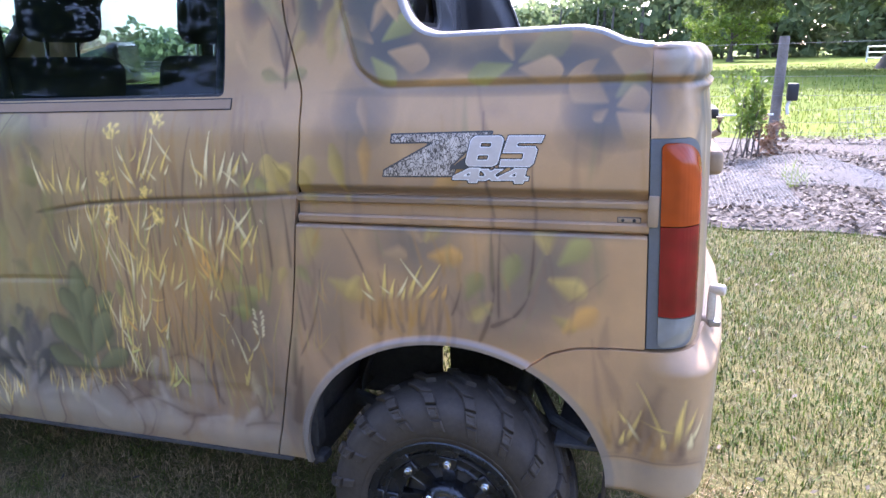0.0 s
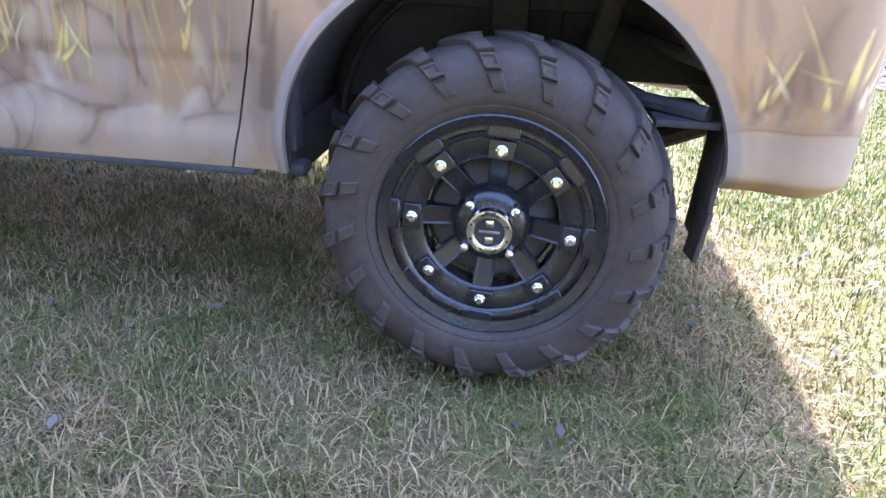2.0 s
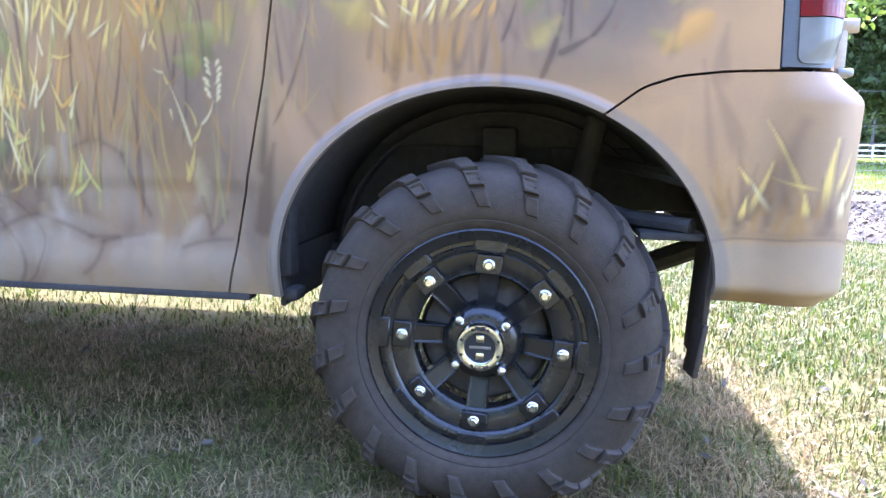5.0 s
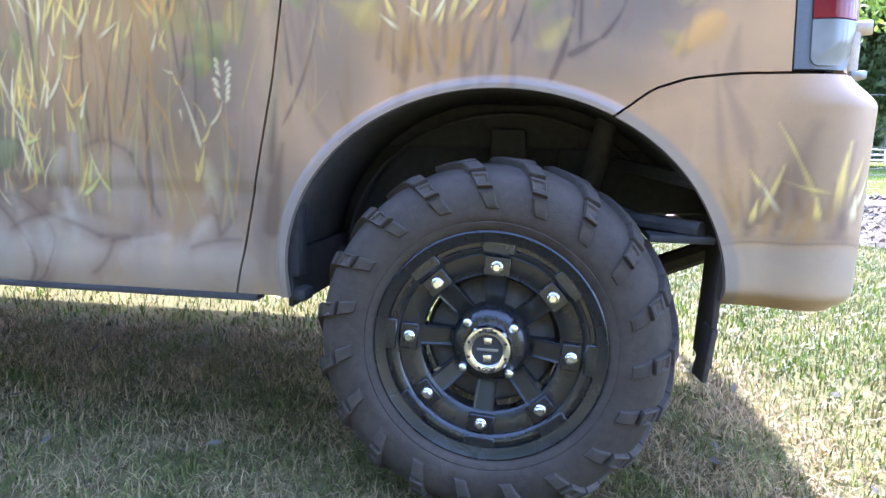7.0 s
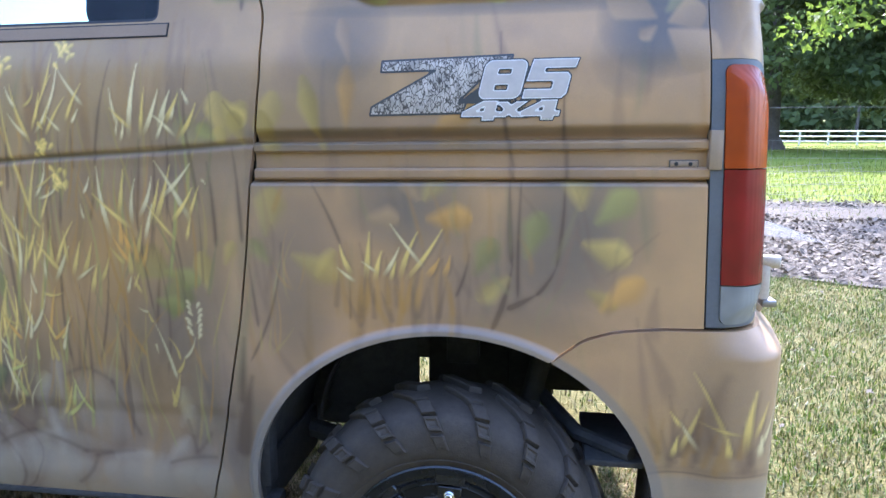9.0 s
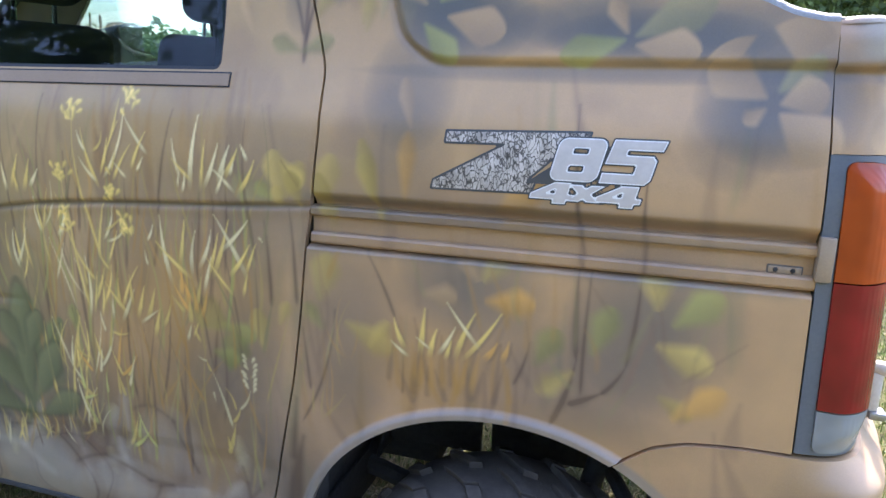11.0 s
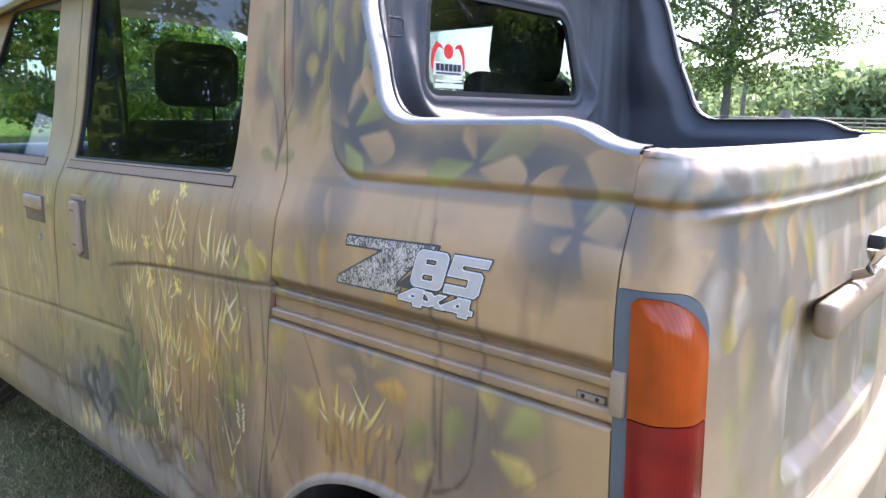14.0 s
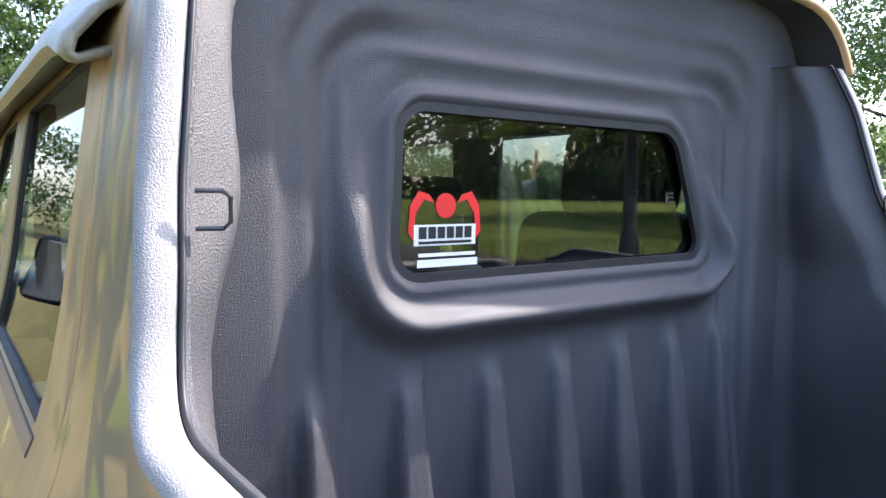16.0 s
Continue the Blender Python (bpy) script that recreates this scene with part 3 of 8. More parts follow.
# straw: thin crossing blades with bright tips
BRIGHT = (STRAW * 1.05, CREAM, CREAM * 0.9, STRAW * 1.15, STRAW * 0.85)
WARM = (STRAW, OCHRE * 1.25, STRAW * 1.1, CREAM * 0.9)
for x, z, sp, h, n, cs in ((-0.76, 1.01, 0.09, 0.13, 5, BRIGHT), (-0.53, 1.045, 0.12, 0.115, 7, BRIGHT), (-0.57, 0.86, 0.11, 0.16, 10, WARM), (-0.66, 0.79, 0.12, 0.17, 10, WARM), (-0.63, 0.60, 0.10, 0.14, 6, WARM), (-0.73, 0.52, 0.07, 0.12, 5, BRIGHT), (-0.32, 0.66, 0.05, 0.14, 6, (LEAF * 1.3, STONE)), (-0.29, 0.76, 0.05, 0.14, 5, (LEAF * 1.3, STONE))):
    tuft(spot(x, z), sp * 1.15, h * 1.05, n, (OLIVE * 1.4, OCHRE * 0.9, STRAW * 0.6, OCHRE * 0.7), 0.0056, 0.0, 0.42)
for x, z, sp, h, n, cs in ((-0.80, 0.80, 0.06, 0.15, 8, BRIGHT), (-0.93, 0.86, 0.10, 0.13, 8, BRIGHT), (-0.84, 0.66, 0.08, 0.14, 13, BRIGHT), (-0.84, 0.54, 0.07, 0.12, 12, BRIGHT), (-1.06, 0.47, 0.12, 0.11, 12, BRIGHT), (-1.28, 0.43, 0.14, 0.11, 14, BRIGHT), (-0.92, 0.50, 0.12, 0.09, 10, BRIGHT), (-0.88, 0.95, 0.06, 0.10, 7, BRIGHT)):
    tuft(spot(x, z), sp * 1.15, h * 1.05, n, (OLIVE * 1.4, OCHRE * 0.9, STRAW * 0.6, OCHRE * 0.7), 0.0056, 0.0, 0.42)
    tuft(spot(x, z), sp * 1.1, h * 1.08, n, cs, 0.0050, 0.0, 0.95)
CURLS_HIGH = ((-0.726, 1.124, -0.71, 1.198, -0.12, 0.0048), (-0.747, 1.054, -0.696, 1.184, -0.2, 0.0057), (-0.642, 1.103, -0.695, 1.172, 0.05, 0.0057), (-0.681, 1.076, -0.649, 1.144, 0.06, 0.0057), (-0.766, 1.104, -0.742, 1.139, -0.35, 0.0048), (-0.751, 1.034, -0.789, 1.144, 0.06, 0.0067), (-0.777, 1.102, -0.797, 1.139, 0.1, 0.0048), (-0.756, 1.049, -0.794, 1.093, 0.1, 0.0057), (-0.75, 1.058, -0.707, 1.161, 0.05, 0.0048), (-0.725, 1.068, -0.711, 1.114, 0, 0.0048), (-0.723, 1.052, -0.681, 1.121, 0.05, 0.0057), (-0.67, 1.074, -0.655, 1.1, 0, 0.0048), (-0.691, 1.06, -0.717, 1.088, 0.05, 0.0048), (-0.74, 1.079, -0.73, 1.129, 0, 0.0048),)
STRAW_HIGH = ((-0.561, 1.044, -0.542, 1.178, 0.04, 0.0086), (-0.577, 1.062, -0.594, 1.136, 0.06, 0.0057), (-0.551, 1.062, -0.595, 1.103, 0.05, 0.0067), (-0.578, 1.042, -0.57, 1.08, -0.1, 0.0048), (-0.584, 1.05, -0.58, 1.082, 0.1, 0.0038), (-0.54, 1.046, -0.528, 1.137, 0, 0.0057), (-0.534, 1.052, -0.502, 1.133, -0.06, 0.0076), (-0.503, 1.062, -0.48, 1.131, 0.05, 0.0095), (-0.494, 1.072, -0.465, 1.126, -0.06, 0.0086), (-0.47, 1.049, -0.518, 1.093, -0.05, 0.0057), (-0.444, 1.104, -0.459, 1.134, 0, 0.0057), (-0.468, 1.048, -0.433, 1.108, -0.1, 0.0076), (-0.51, 1.044, -0.49, 1.089, 0, 0.0057), (-0.481, 1.078, -0.471, 1.107, 0, 0.0057),)
CURLS_LOW = ((-0.767, 0.9, -0.745, 1.026, 0.1, 0.0057), (-0.757, 0.94, -0.732, 1.006, -0.15, 0.0048), (-0.752, 0.94, -0.706, 0.973, -0.3, 0.0048), (-0.748, 0.898, -0.725, 0.961, 0, 0.0048), (-0.755, 0.958, -0.711, 0.991, -0.1, 0.0048), (-0.745, 0.884, -0.771, 0.919, 0.1, 0.0048), (-0.66, 0.948, -0.646, 0.98, -0.1, 0.0048), (-0.659, 0.902, -0.665, 0.931, 0.1, 0.0038), (-0.724, 0.811, -0.684, 0.899, 0.1, 0.0057), (-0.802, 0.846, -0.808, 0.894, 0, 0.0048), (-0.782, 0.836, -0.76, 0.887, -0.1, 0.0048),)
STRAW_MIDDLE = ((-0.606, 0.866, -0.631, 0.999, 0.07, 0.0086), (-0.562, 0.885, -0.641, 0.95, 0.05, 0.0076), (-0.591, 0.903, -0.579, 0.994, 0, 0.0076), (-0.564, 0.888, -0.557, 0.977, 0.12, 0.0067), (-0.554, 0.906, -0.525, 0.981, -0.12, 0.0076), (-0.538, 0.885, -0.511, 0.977, -0.05, 0.0076), (-0.527, 0.889, -0.489, 1.003, -0.05, 0.0086), (-0.449, 0.895, -0.518, 1.01, -0.03, 0.0086), (-0.509, 0.943, -0.451, 1.005, -0.06, 0.0076), (-0.492, 0.9, -0.449, 0.962, -0.08, 0.0076), (-0.458, 0.905, -0.436, 0.966, 0, 0.0057), (-0.433, 0.978, -0.423, 0.97, 0.2, 0.0038), (-0.544, 0.863, -0.526, 0.933, 0, 0.0067), (-0.477, 0.862, -0.537, 0.934, 0.05, 0.0048), (-0.464, 0.864, -0.454, 0.91, 0, 0.0057),)
OCHRE_MIDDLE = ((-0.574, 0.822, -0.606, 0.872, 0.05, 0.0076), (-0.578, 0.829, -0.579, 0.898, 0, 0.0086), (-0.564, 0.831, -0.549, 0.893, -0.05, 0.0076), (-0.568, 0.841, -0.597, 0.913, 0.06, 0.0076), (-0.56, 0.821, -0.566, 0.873, 0, 0.0086), (-0.585, 0.82, -0.612, 0.851, 0, 0.0067), (-0.591, 0.851, -0.589, 0.908, 0, 0.0086), (-0.552, 0.816, -0.537, 0.873, -0.05, 0.0067), (-0.574, 0.799, -0.576, 0.852, 0, 0.0095),)
STRAW_LOWER = ((-0.707, 0.797, -0.761, 0.861, 0.06, 0.0076), (-0.729, 0.812, -0.73, 0.871, 0.08, 0.0067), (-0.729, 0.782, -0.696, 0.853, 0, 0.0076), (-0.692, 0.794, -0.673, 0.862, 0, 0.0076), (-0.672, 0.794, -0.65, 0.86, -0.05, 0.0086), (-0.687, 0.788, -0.647, 0.818, 0, 0.0057), (-0.656, 0.763, -0.642, 0.821, 0, 0.0086), (-0.638, 0.785, -0.618, 0.832, -0.1, 0.0067), (-0.585, 0.765, -0.575, 0.801, 0, 0.0057), (-0.571, 0.776, -0.56, 0.806, 0, 0.0048), (-0.554, 0.766, -0.569, 0.799, 0.1, 0.0057), (-0.748, 0.783, -0.747, 0.837, 0, 0.0057), (-0.789, 0.814, -0.764, 0.868, -0.05, 0.0057), (-0.701, 0.817, -0.704, 0.88, 0, 0.0067),)
CURLS_FOOT = ((-0.791, 0.681, -0.752, 0.764, -0.15, 0.0057), (-0.755, 0.763, -0.717, 0.764, -0.25, 0.0048), (-0.748, 0.683, -0.731, 0.775, 0.04, 0.0057), (-0.762, 0.726, -0.752, 0.8, 0, 0.0048), (-0.769, 0.759, -0.779, 0.799, 0.05, 0.0048), (-0.781, 0.697, -0.798, 0.751, 0.05, 0.0067), (-0.807, 0.669, -0.848, 0.725, 0.1, 0.0057), (-0.849, 0.722, -0.806, 0.697, -0.2, 0.0048), (-0.791, 0.67, -0.784, 0.721, 0, 0.0057), (-0.737, 0.672, -0.759, 0.722, 0.05, 0.0048), (-0.743, 0.672, -0.703, 0.72, -0.15, 0.0057), (-0.735, 0.628, -0.753, 0.687, 0.05, 0.0067), (-0.724, 0.651, -0.707, 0.717, 0.05, 0.0057), (-0.726, 0.675, -0.715, 0.692, 0, 0.0048),)
STRAW_FOOT = ((-0.808, 0.553, -0.837, 0.612, 0.05, 0.0086), (-0.808, 0.613, -0.85, 0.652, 0.1, 0.0086), (-0.84, 0.608, -0.807, 0.621, 0, 0.0067), (-0.716, 0.538, -0.706, 0.593, 0, 0.0076), (-0.74, 0.52, -0.713, 0.589, -0.1, 0.0067), (-0.673, 0.524, -0.71, 0.6, 0.1, 0.0057), (-0.732, 0.52, -0.69, 0.56, -0.1, 0.0076), (-0.85, 0.67, -0.828, 0.715, 0, 0.0057), (-0.833, 0.625, -0.841, 0.681, 0.05, 0.0067), (-0.778, 0.628, -0.78, 0.673, 0, 0.0048), (-0.748, 0.629, -0.752, 0.674, 0, 0.0048),)
SPRIG = ((-0.51, 0.548, -0.492, 0.616, -0.05, 0.0086), (-0.497, 0.604, -0.535, 0.713, -0.04, 0.0057), (-0.537, 0.713, -0.547, 0.736, 0.1, 0.0048), (-0.545, 0.734, -0.565, 0.742, 0.2, 0.0038), (-0.497, 0.618, -0.48, 0.651, -0.15, 0.0057), (-0.482, 0.647, -0.458, 0.689, -0.2, 0.0048), (-0.489, 0.642, -0.51, 0.686, -0.2, 0.0038), (-0.536, 0.675, -0.532, 0.656, 0, 0.0038), (-0.504, 0.559, -0.51, 0.586, 0, 0.0076),)
STRAW_DOOR_FRONT = ((-1.022, 1.006, -1.053, 1.122, 0.05, 0.0078), (-1.006, 1.014, -1.033, 1.077, 0.05, 0.0067), (-0.999, 1.018, -0.986, 1.113, 0, 0.0067), (-0.971, 1.013, -0.979, 1.071, 0, 0.0067), (-0.961, 1.021, -0.938, 1.088, 0, 0.0078), (-0.931, 1.015, -0.911, 1.081, 0, 0.0089), (-0.916, 1.027, -0.893, 1.063, 0, 0.0078), (-0.987, 1.02, -1.011, 1.057, 0.05, 0.0067), (-0.945, 1.013, -0.952, 1.059, 0, 0.0067),)
for rows, tones, al, fd in ((CURLS_HIGH, BRIGHT, 0.9, 0.3), (STRAW_HIGH, (CREAM, CREAM * 0.9, STRAW * 1.1), 0.95, 0.5), (CURLS_LOW, BRIGHT, 0.75, 0.3), (OCHRE_MIDDLE, (OCHRE * 1.15, OCHRE * 0.9, STRAW * 0.8), 0.75, 0.3), (STRAW_MIDDLE, (CREAM * 0.85, STRAW * 1.1, STRAW, CREAM * 0.75), 0.92, 0.5),
                            (STRAW_LOWER, (STRAW, STRAW * 0.85, CREAM * 0.75), 0.82, 0.45), (CURLS_FOOT, (CREAM * 0.8, STRAW * 0.95, OCHRE * 1.0, STRAW * 0.75), 0.85, 0.15), (STRAW_FOOT, (LEAF * 1.9, STRAW * 0.85, LEAF * 2.1), 0.7, 0.2), (SPRIG, (STRAW * 0.72, CREAM * 0.62), 0.85, 0.15), (STRAW_DOOR_FRONT, (CREAM, STRAW * 1.1, STRAW), 0.9, 0.5)):
    for k, (x0, z0, x1, z1, b, w) in enumerate(rows):
        stroke(spot(x0 + 0.002, z0 - 0.003), spot(x1 + 0.004, z1 - 0.002), b, w * 1.1, BROWN * 0.8, 0.35, 0.003, fd)
        stroke(spot(x0, z0), spot(x1, z1), b, w, tones[k % len(tones)], al, 0.0013, fd)
for x, z, sp, h, n in ((-1.66, 1.10, 0.16, 0.12, 12), (-1.6, 0.80, 0.2, 0.14, 12), (-1.9, 0.62, 0.3, 0.16, 16), (-2.1, 1.0, 0.3, 0.12, 10), (-2.12, 0.45, 0.1, 0.16, 12)):
    tuft(spot(x, z), sp, h, n, (STRAW * 0.9, LEAF, STRAW * 0.7), 0.007, 0.0, 0.6)
for x, z in ((-0.808, 1.168), (-0.686, 1.194), (-0.84, 1.06), (-0.73, 1.03), (-0.843, 0.975), (-0.704, 0.968)):
    for k in range(13):
        a, q = spot(x + paint_rng.normal(0, 0.008), z + paint_rng.normal(0, 0.013))
        petal((a, q), 0.017, 0.008, paint_rng.uniform(20, 160), STRAW * paint_rng.uniform(0.9, 1.25), 0.9, 0.0018)
for x0, z0, x1, z1, b in ((-0.76, 0.90, -0.808, 1.16, 0.10), (-0.80, 0.80, -0.84, 1.06, 0.05), (-0.78, 0.86, -0.843, 0.97, 0.15), (-0.86, 0.56, -0.83, 0.78, 0.1), (-0.90, 0.58, -0.92, 0.76, 0.05)):
    stroke(spot(x0, z0), spot(x1, z1), b, 0.0055, STRAW * 0.95, 0.8, 0.0014, 0.1)
for k in range(14):
    a, q = spot(-0.456 + (0.005, -0.005)[k % 2] + paint_rng.normal(0, 0.002), 0.686 + k * 0.0048)
    petal((a, q), 0.014, 0.0062, (48, 132)[k % 2] + paint_rng.normal(0, 10), CREAM * 0.85, 0.75, 0.0018)
for x, z, sp, h, n in ((-1.47, 1.10, 0.07, 0.09, 9), (-1.72, 1.12, 0.08, 0.09, 8), (-2.06, 0.47, 0.06, 0.09, 12), (-1.34, 0.40, 0.12, 0.10, 16), (-1.60, 0.86, 0.20, 0.12, 8)):
    tuft(spot(x, z), sp, h, n, (STRAW, CREAM * 0.85, STRAW * 0.8), 0.0055, 0.0, 0.85)
stroke(spot(-1.89, 0.72), spot(-1.907, 0.96), 0.06, 0.006, STRAW * 0.9, 0.8, 0.0016, 0.1)
for k in range(12):
    a, q = spot(-1.907 + paint_rng.normal(0, 0.008), 0.955 + paint_rng.normal(0, 0.013))
    petal((a, q), 0.018, 0.008, paint_rng.uniform(20, 160), STRAW * paint_rng.uniform(0.9, 1.2), 0.85, 0.002)
# a dark olive-brown line along the crease of the door
crease_pts = ((-1.063, 0.969), (-0.90, 0.995), (-0.744, 1.008), (-0.5, 1.020), (-0.345, 1.030))
for (x0, z0), (x1, z1) in zip(crease_pts, crease_pts[1:]):
    stroke((x0 - 0.004, z0), (x1 + 0.09, z1 + (z1 - z0) / (x1 - x0) * 0.09), 0.0, 0.010, OLIVE * 0.25 + BROWN * 0.35, 0.8, 0.0028, 0.05)
# shade of the slide rail's recess, painted dark over it; a greyer band below
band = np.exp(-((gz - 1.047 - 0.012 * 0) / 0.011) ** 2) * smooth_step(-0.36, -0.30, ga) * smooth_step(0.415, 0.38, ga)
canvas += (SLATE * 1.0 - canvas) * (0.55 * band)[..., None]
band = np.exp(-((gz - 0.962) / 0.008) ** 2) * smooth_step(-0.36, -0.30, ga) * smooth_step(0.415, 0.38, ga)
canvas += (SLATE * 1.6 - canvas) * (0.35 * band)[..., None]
# the tuft over the wheel and the one on the bumper corner, each out of a dark foot
for k in range(26):
    a, z = spot(paint_rng.uniform(-0.20, 0.03), paint_rng.uniform(0.70, 0.76))
    stroke((a, z), (a + paint_rng.normal(0, 0.02), z + paint_rng.uniform(0.05, 0.12)), 0.0, 0.010, (BROWN * 0.8, OCHRE * 0.6, BROWN)[k % 3], 0.45, 0.004, 0.1)
    a, z = paint_rng.uniform(0.36, 0.50), paint_rng.uniform(0.48, 0.53)
    stroke((a, z), (a + paint_rng.normal(0, 0.015), z + paint_rng.uniform(0.04, 0.10)), 0.0, 0.010, (BROWN * 0.8, OCHRE * 0.55, BROWN)[k % 3], 0.45, 0.004, 0.1)
TUFT_WHEEL = ((-0.157, 0.812, -0.181, 0.867, 0.12, 0.0086), (-0.151, 0.801, -0.186, 0.827, 0.05, 0.0057), (-0.135, 0.802, -0.128, 0.89, 0, 0.0095), (-0.118, 0.803, -0.107, 0.857, 0.08, 0.0086), (-0.106, 0.811, -0.076, 0.865, -0.06, 0.0067), (-0.076, 0.804, -0.044, 0.892, 0.08, 0.0086), (-0.067, 0.806, -0.002, 0.897, -0.06, 0.0076), (-0.029, 0.827, -0.091, 0.905, 0.03, 0.0057), (-0.031, 0.813, -0.007, 0.847, -0.1, 0.0105), (0, 0.814, 0.012, 0.853, -0.1, 0.0095), (-0.114, 0.819, -0.142, 0.839, 0, 0.0038), (-0.092, 0.804, -0.082, 0.842, 0, 0.0067),)
TUFT_WHEEL_FEET = ((-0.134, 0.735, -0.132, 0.816, 0, 0.0124), (-0.112, 0.727, -0.116, 0.825, 0, 0.0124), (-0.075, 0.723, -0.07, 0.824, 0, 0.0114), (-0.093, 0.743, -0.098, 0.813, 0, 0.0114), (-0.048, 0.745, -0.035, 0.825, 0, 0.0114), (-0.144, 0.753, -0.142, 0.812, 0, 0.0086), (-0.063, 0.739, -0.055, 0.825, 0, 0.0095),)
TUFT_BUMPER = ((0.464, 0.538, 0.406, 0.668, -0.06, 0.0057), (0.48, 0.528, 0.486, 0.643, 0.04, 0.0095), (0.49, 0.531, 0.52, 0.598, -0.1, 0.0086), (0.489, 0.556, 0.504, 0.62, 0, 0.0057), (0.392, 0.522, 0.419, 0.607, -0.05, 0.0086), (0.425, 0.527, 0.394, 0.58, 0.05, 0.0067), (0.479, 0.565, 0.42, 0.583, 0.05, 0.0048), (0.397, 0.567, 0.379, 0.598, 0, 0.0048), (0.5, 0.52, 0.499, 0.562, 0, 0.0095), (0.462, 0.521, 0.458, 0.559, 0, 0.0076), (0.385, 0.512, 0.392, 0.555, 0, 0.0076),)
for x0, z0, x1, z1, b, w in TUFT_WHEEL_FEET:
    stroke(spot(x0, z0), spot(x1, z1), b, w, OCHRE * 0.75, 0.5, 0.004, 0.4)
for k, (x0, z0, x1, z1, b, w) in enumerate(TUFT_WHEEL):
    stroke(spot(x0 + 0.003, z0 - 0.003), spot(x1 + 0.005, z1 - 0.002), b, w * 1.1, BROWN * 0.7, 0.4, 0.003, 0.4)
    stroke(spot(x0, z0), spot(x1, z1), b, w, (OCHRE * 1.1 if 8 <= k <= 9 else (STRAW * 1.1, CREAM * 0.9, STRAW)[k % 3]), 0.7 if 8 <= k <= 9 else 0.92, 0.0014, 0.55)
for k, (x0, z0, x1, z1, b, w) in enumerate(TUFT_BUMPER):
    stroke(spot(x0 + 0.003, z0 - 0.003), spot(x1 + 0.005, z1 - 0.002), b, w * 1.1, BROWN * 0.7, 0.4, 0.003, 0.4)
    stroke(spot(x0, z0), spot(x1, z1), b, w, (STRAW, STRAW * 1.1, CREAM * 0.85)[k % 3], 0.88, 0.0015, 0.5)
stroke((0.418, 0.50), (0.450, 0.655), 0.03, 0.04, BROWN * 0.8, 0.5, 0.012)
# dusk-blue shade and pale petals along the bed panel
for x, z, ra, rz, al in ((-0.15, 1.45, 0.07, 0.12, 0.9), (-0.10, 1.345, 0.09, 0.06, 0.95), (-0.01, 1.325, 0.06, 0.03, 0.5), (0.11, 1.335, 0.10, 0.035, 0.8), (0.19, 1.315, 0.12, 0.03, 0.8), (0.29, 1.325, 0.09, 0.035, 0.75), (0.356, 1.237, 0.085, 0.07, 0.85), (0.30, 1.18, 0.05, 0.05, 0.4), (-0.15, 1.62, 0.06, 0.14, 0.75), (-0.17, 1.23, 0.06, 0.07, 0.5), (0.12, 1.265, 0.3, 0.012, 0.5), (0.62, 1.15, 0.14, 0.14, 0.45), (0.80, 1.05, 0.16, 0.2, 0.35), (1.1, 1.1, 0.25, 0.3, 0.4)):
    cloud(spot(x, z), ra * 1.3, rz * 1.35, SLATE * 1.1, al, 0.7)
PET = (TAN * 1.02, OLIVE * 1.1, STRAW * 0.5, TAN * 0.9)
PETALS_BED = ((0.149, 1.319, 0.052, 0.027, 116), (0.158, 1.316, 0.105, 0.059, 27), (0.16, 1.304, 0.08, 0.055, -5), (0.147, 1.312, 0.086, 0.046, -164), (-0.121, 1.342, 0.086, 0.059, -15), (-0.157, 1.332, 0.074, 0.042, -47), (-0.153, 1.359, 0.076, 0.046, 138), (-0.134, 1.363, 0.084, 0.046, 34), (0.339, 1.238, 0.08, 0.063, 149), (0.296, 1.286, 0.027, 0.063, 118), (0.351, 1.246, 0.064, 0.042, 42), (0.354, 1.231, 0.056, 0.053, 19), (0.354, 1.22, 0.083, 0.074, -37), (0.338, 1.226, 0.031, 0.023, -142), (0.371, 1.286, 0.054, 0.074, 80), (-0.159, 1.174, 0.073, 0.025, 105), (-0.211, 1.041, 0.109, 0.032, 104), (-0.298, 1.01, 0.082, 0.036, 101), (-0.346, 1.036, 0.06, 0.032, 111),)
BED_TONES = (0, 1, 4, 5, 4, 5, 0, 5, 3, 3, 1, 0, 4, 3, 3, 3, 2, 2, 2)
PET = PET + (TAN * 1.12, LEAF * 1.15)
for (x, z, ln, wd, ang), k in zip(PETALS_BED, BED_TONES):
    petal(spot(x, z), ln * 1.08, wd, ang, PET[k] * 0.92, 0.72, 0.0042)
PETALS_HIGH = ((-0.13, 1.45, 0.08, 0.034, 70, 1), (-0.15, 1.56, 0.08, 0.034, 95, 0), (-0.135, 1.62, 0.09, 0.030, 80, 1), (-0.16, 1.66, 0.08, 0.030, 100, 3), (-0.10, 1.40, 0.07, 0.03, 110, 0))
PETALS_TAIL = ((0.56, 1.20, 0.10, 0.06, 200, 0), (0.58, 1.19, 0.08, 0.05, 300, 3), (0.62, 1.20, 0.07, 0.05, 60, 0), (0.60, 1.12, 0.06, 0.04, 260, 2), (0.72, 1.18, 0.09, 0.05, 100, 0), (0.78, 1.15, 0.08, 0.04, 80, 0), (0.86, 1.12, 0.10, 0.04, 95, 2), (0.92, 1.02, 0.12, 0.03, 88, 1), (0.74, 1.02, 0.10, 0.05, 60, 2), (1.15, 1.15, 0.12, 0.05, 80, 0), (1.25, 1.05, 0.12, 0.05, 100, 2))
for x, z, ln, wd, ang, k in PETALS_HIGH + PETALS_TAIL:
    petal(spot(x, z) if x < 0.5 else (x, z), ln, wd * 1.15, ang, PET[k], 0.85, 0.0032)
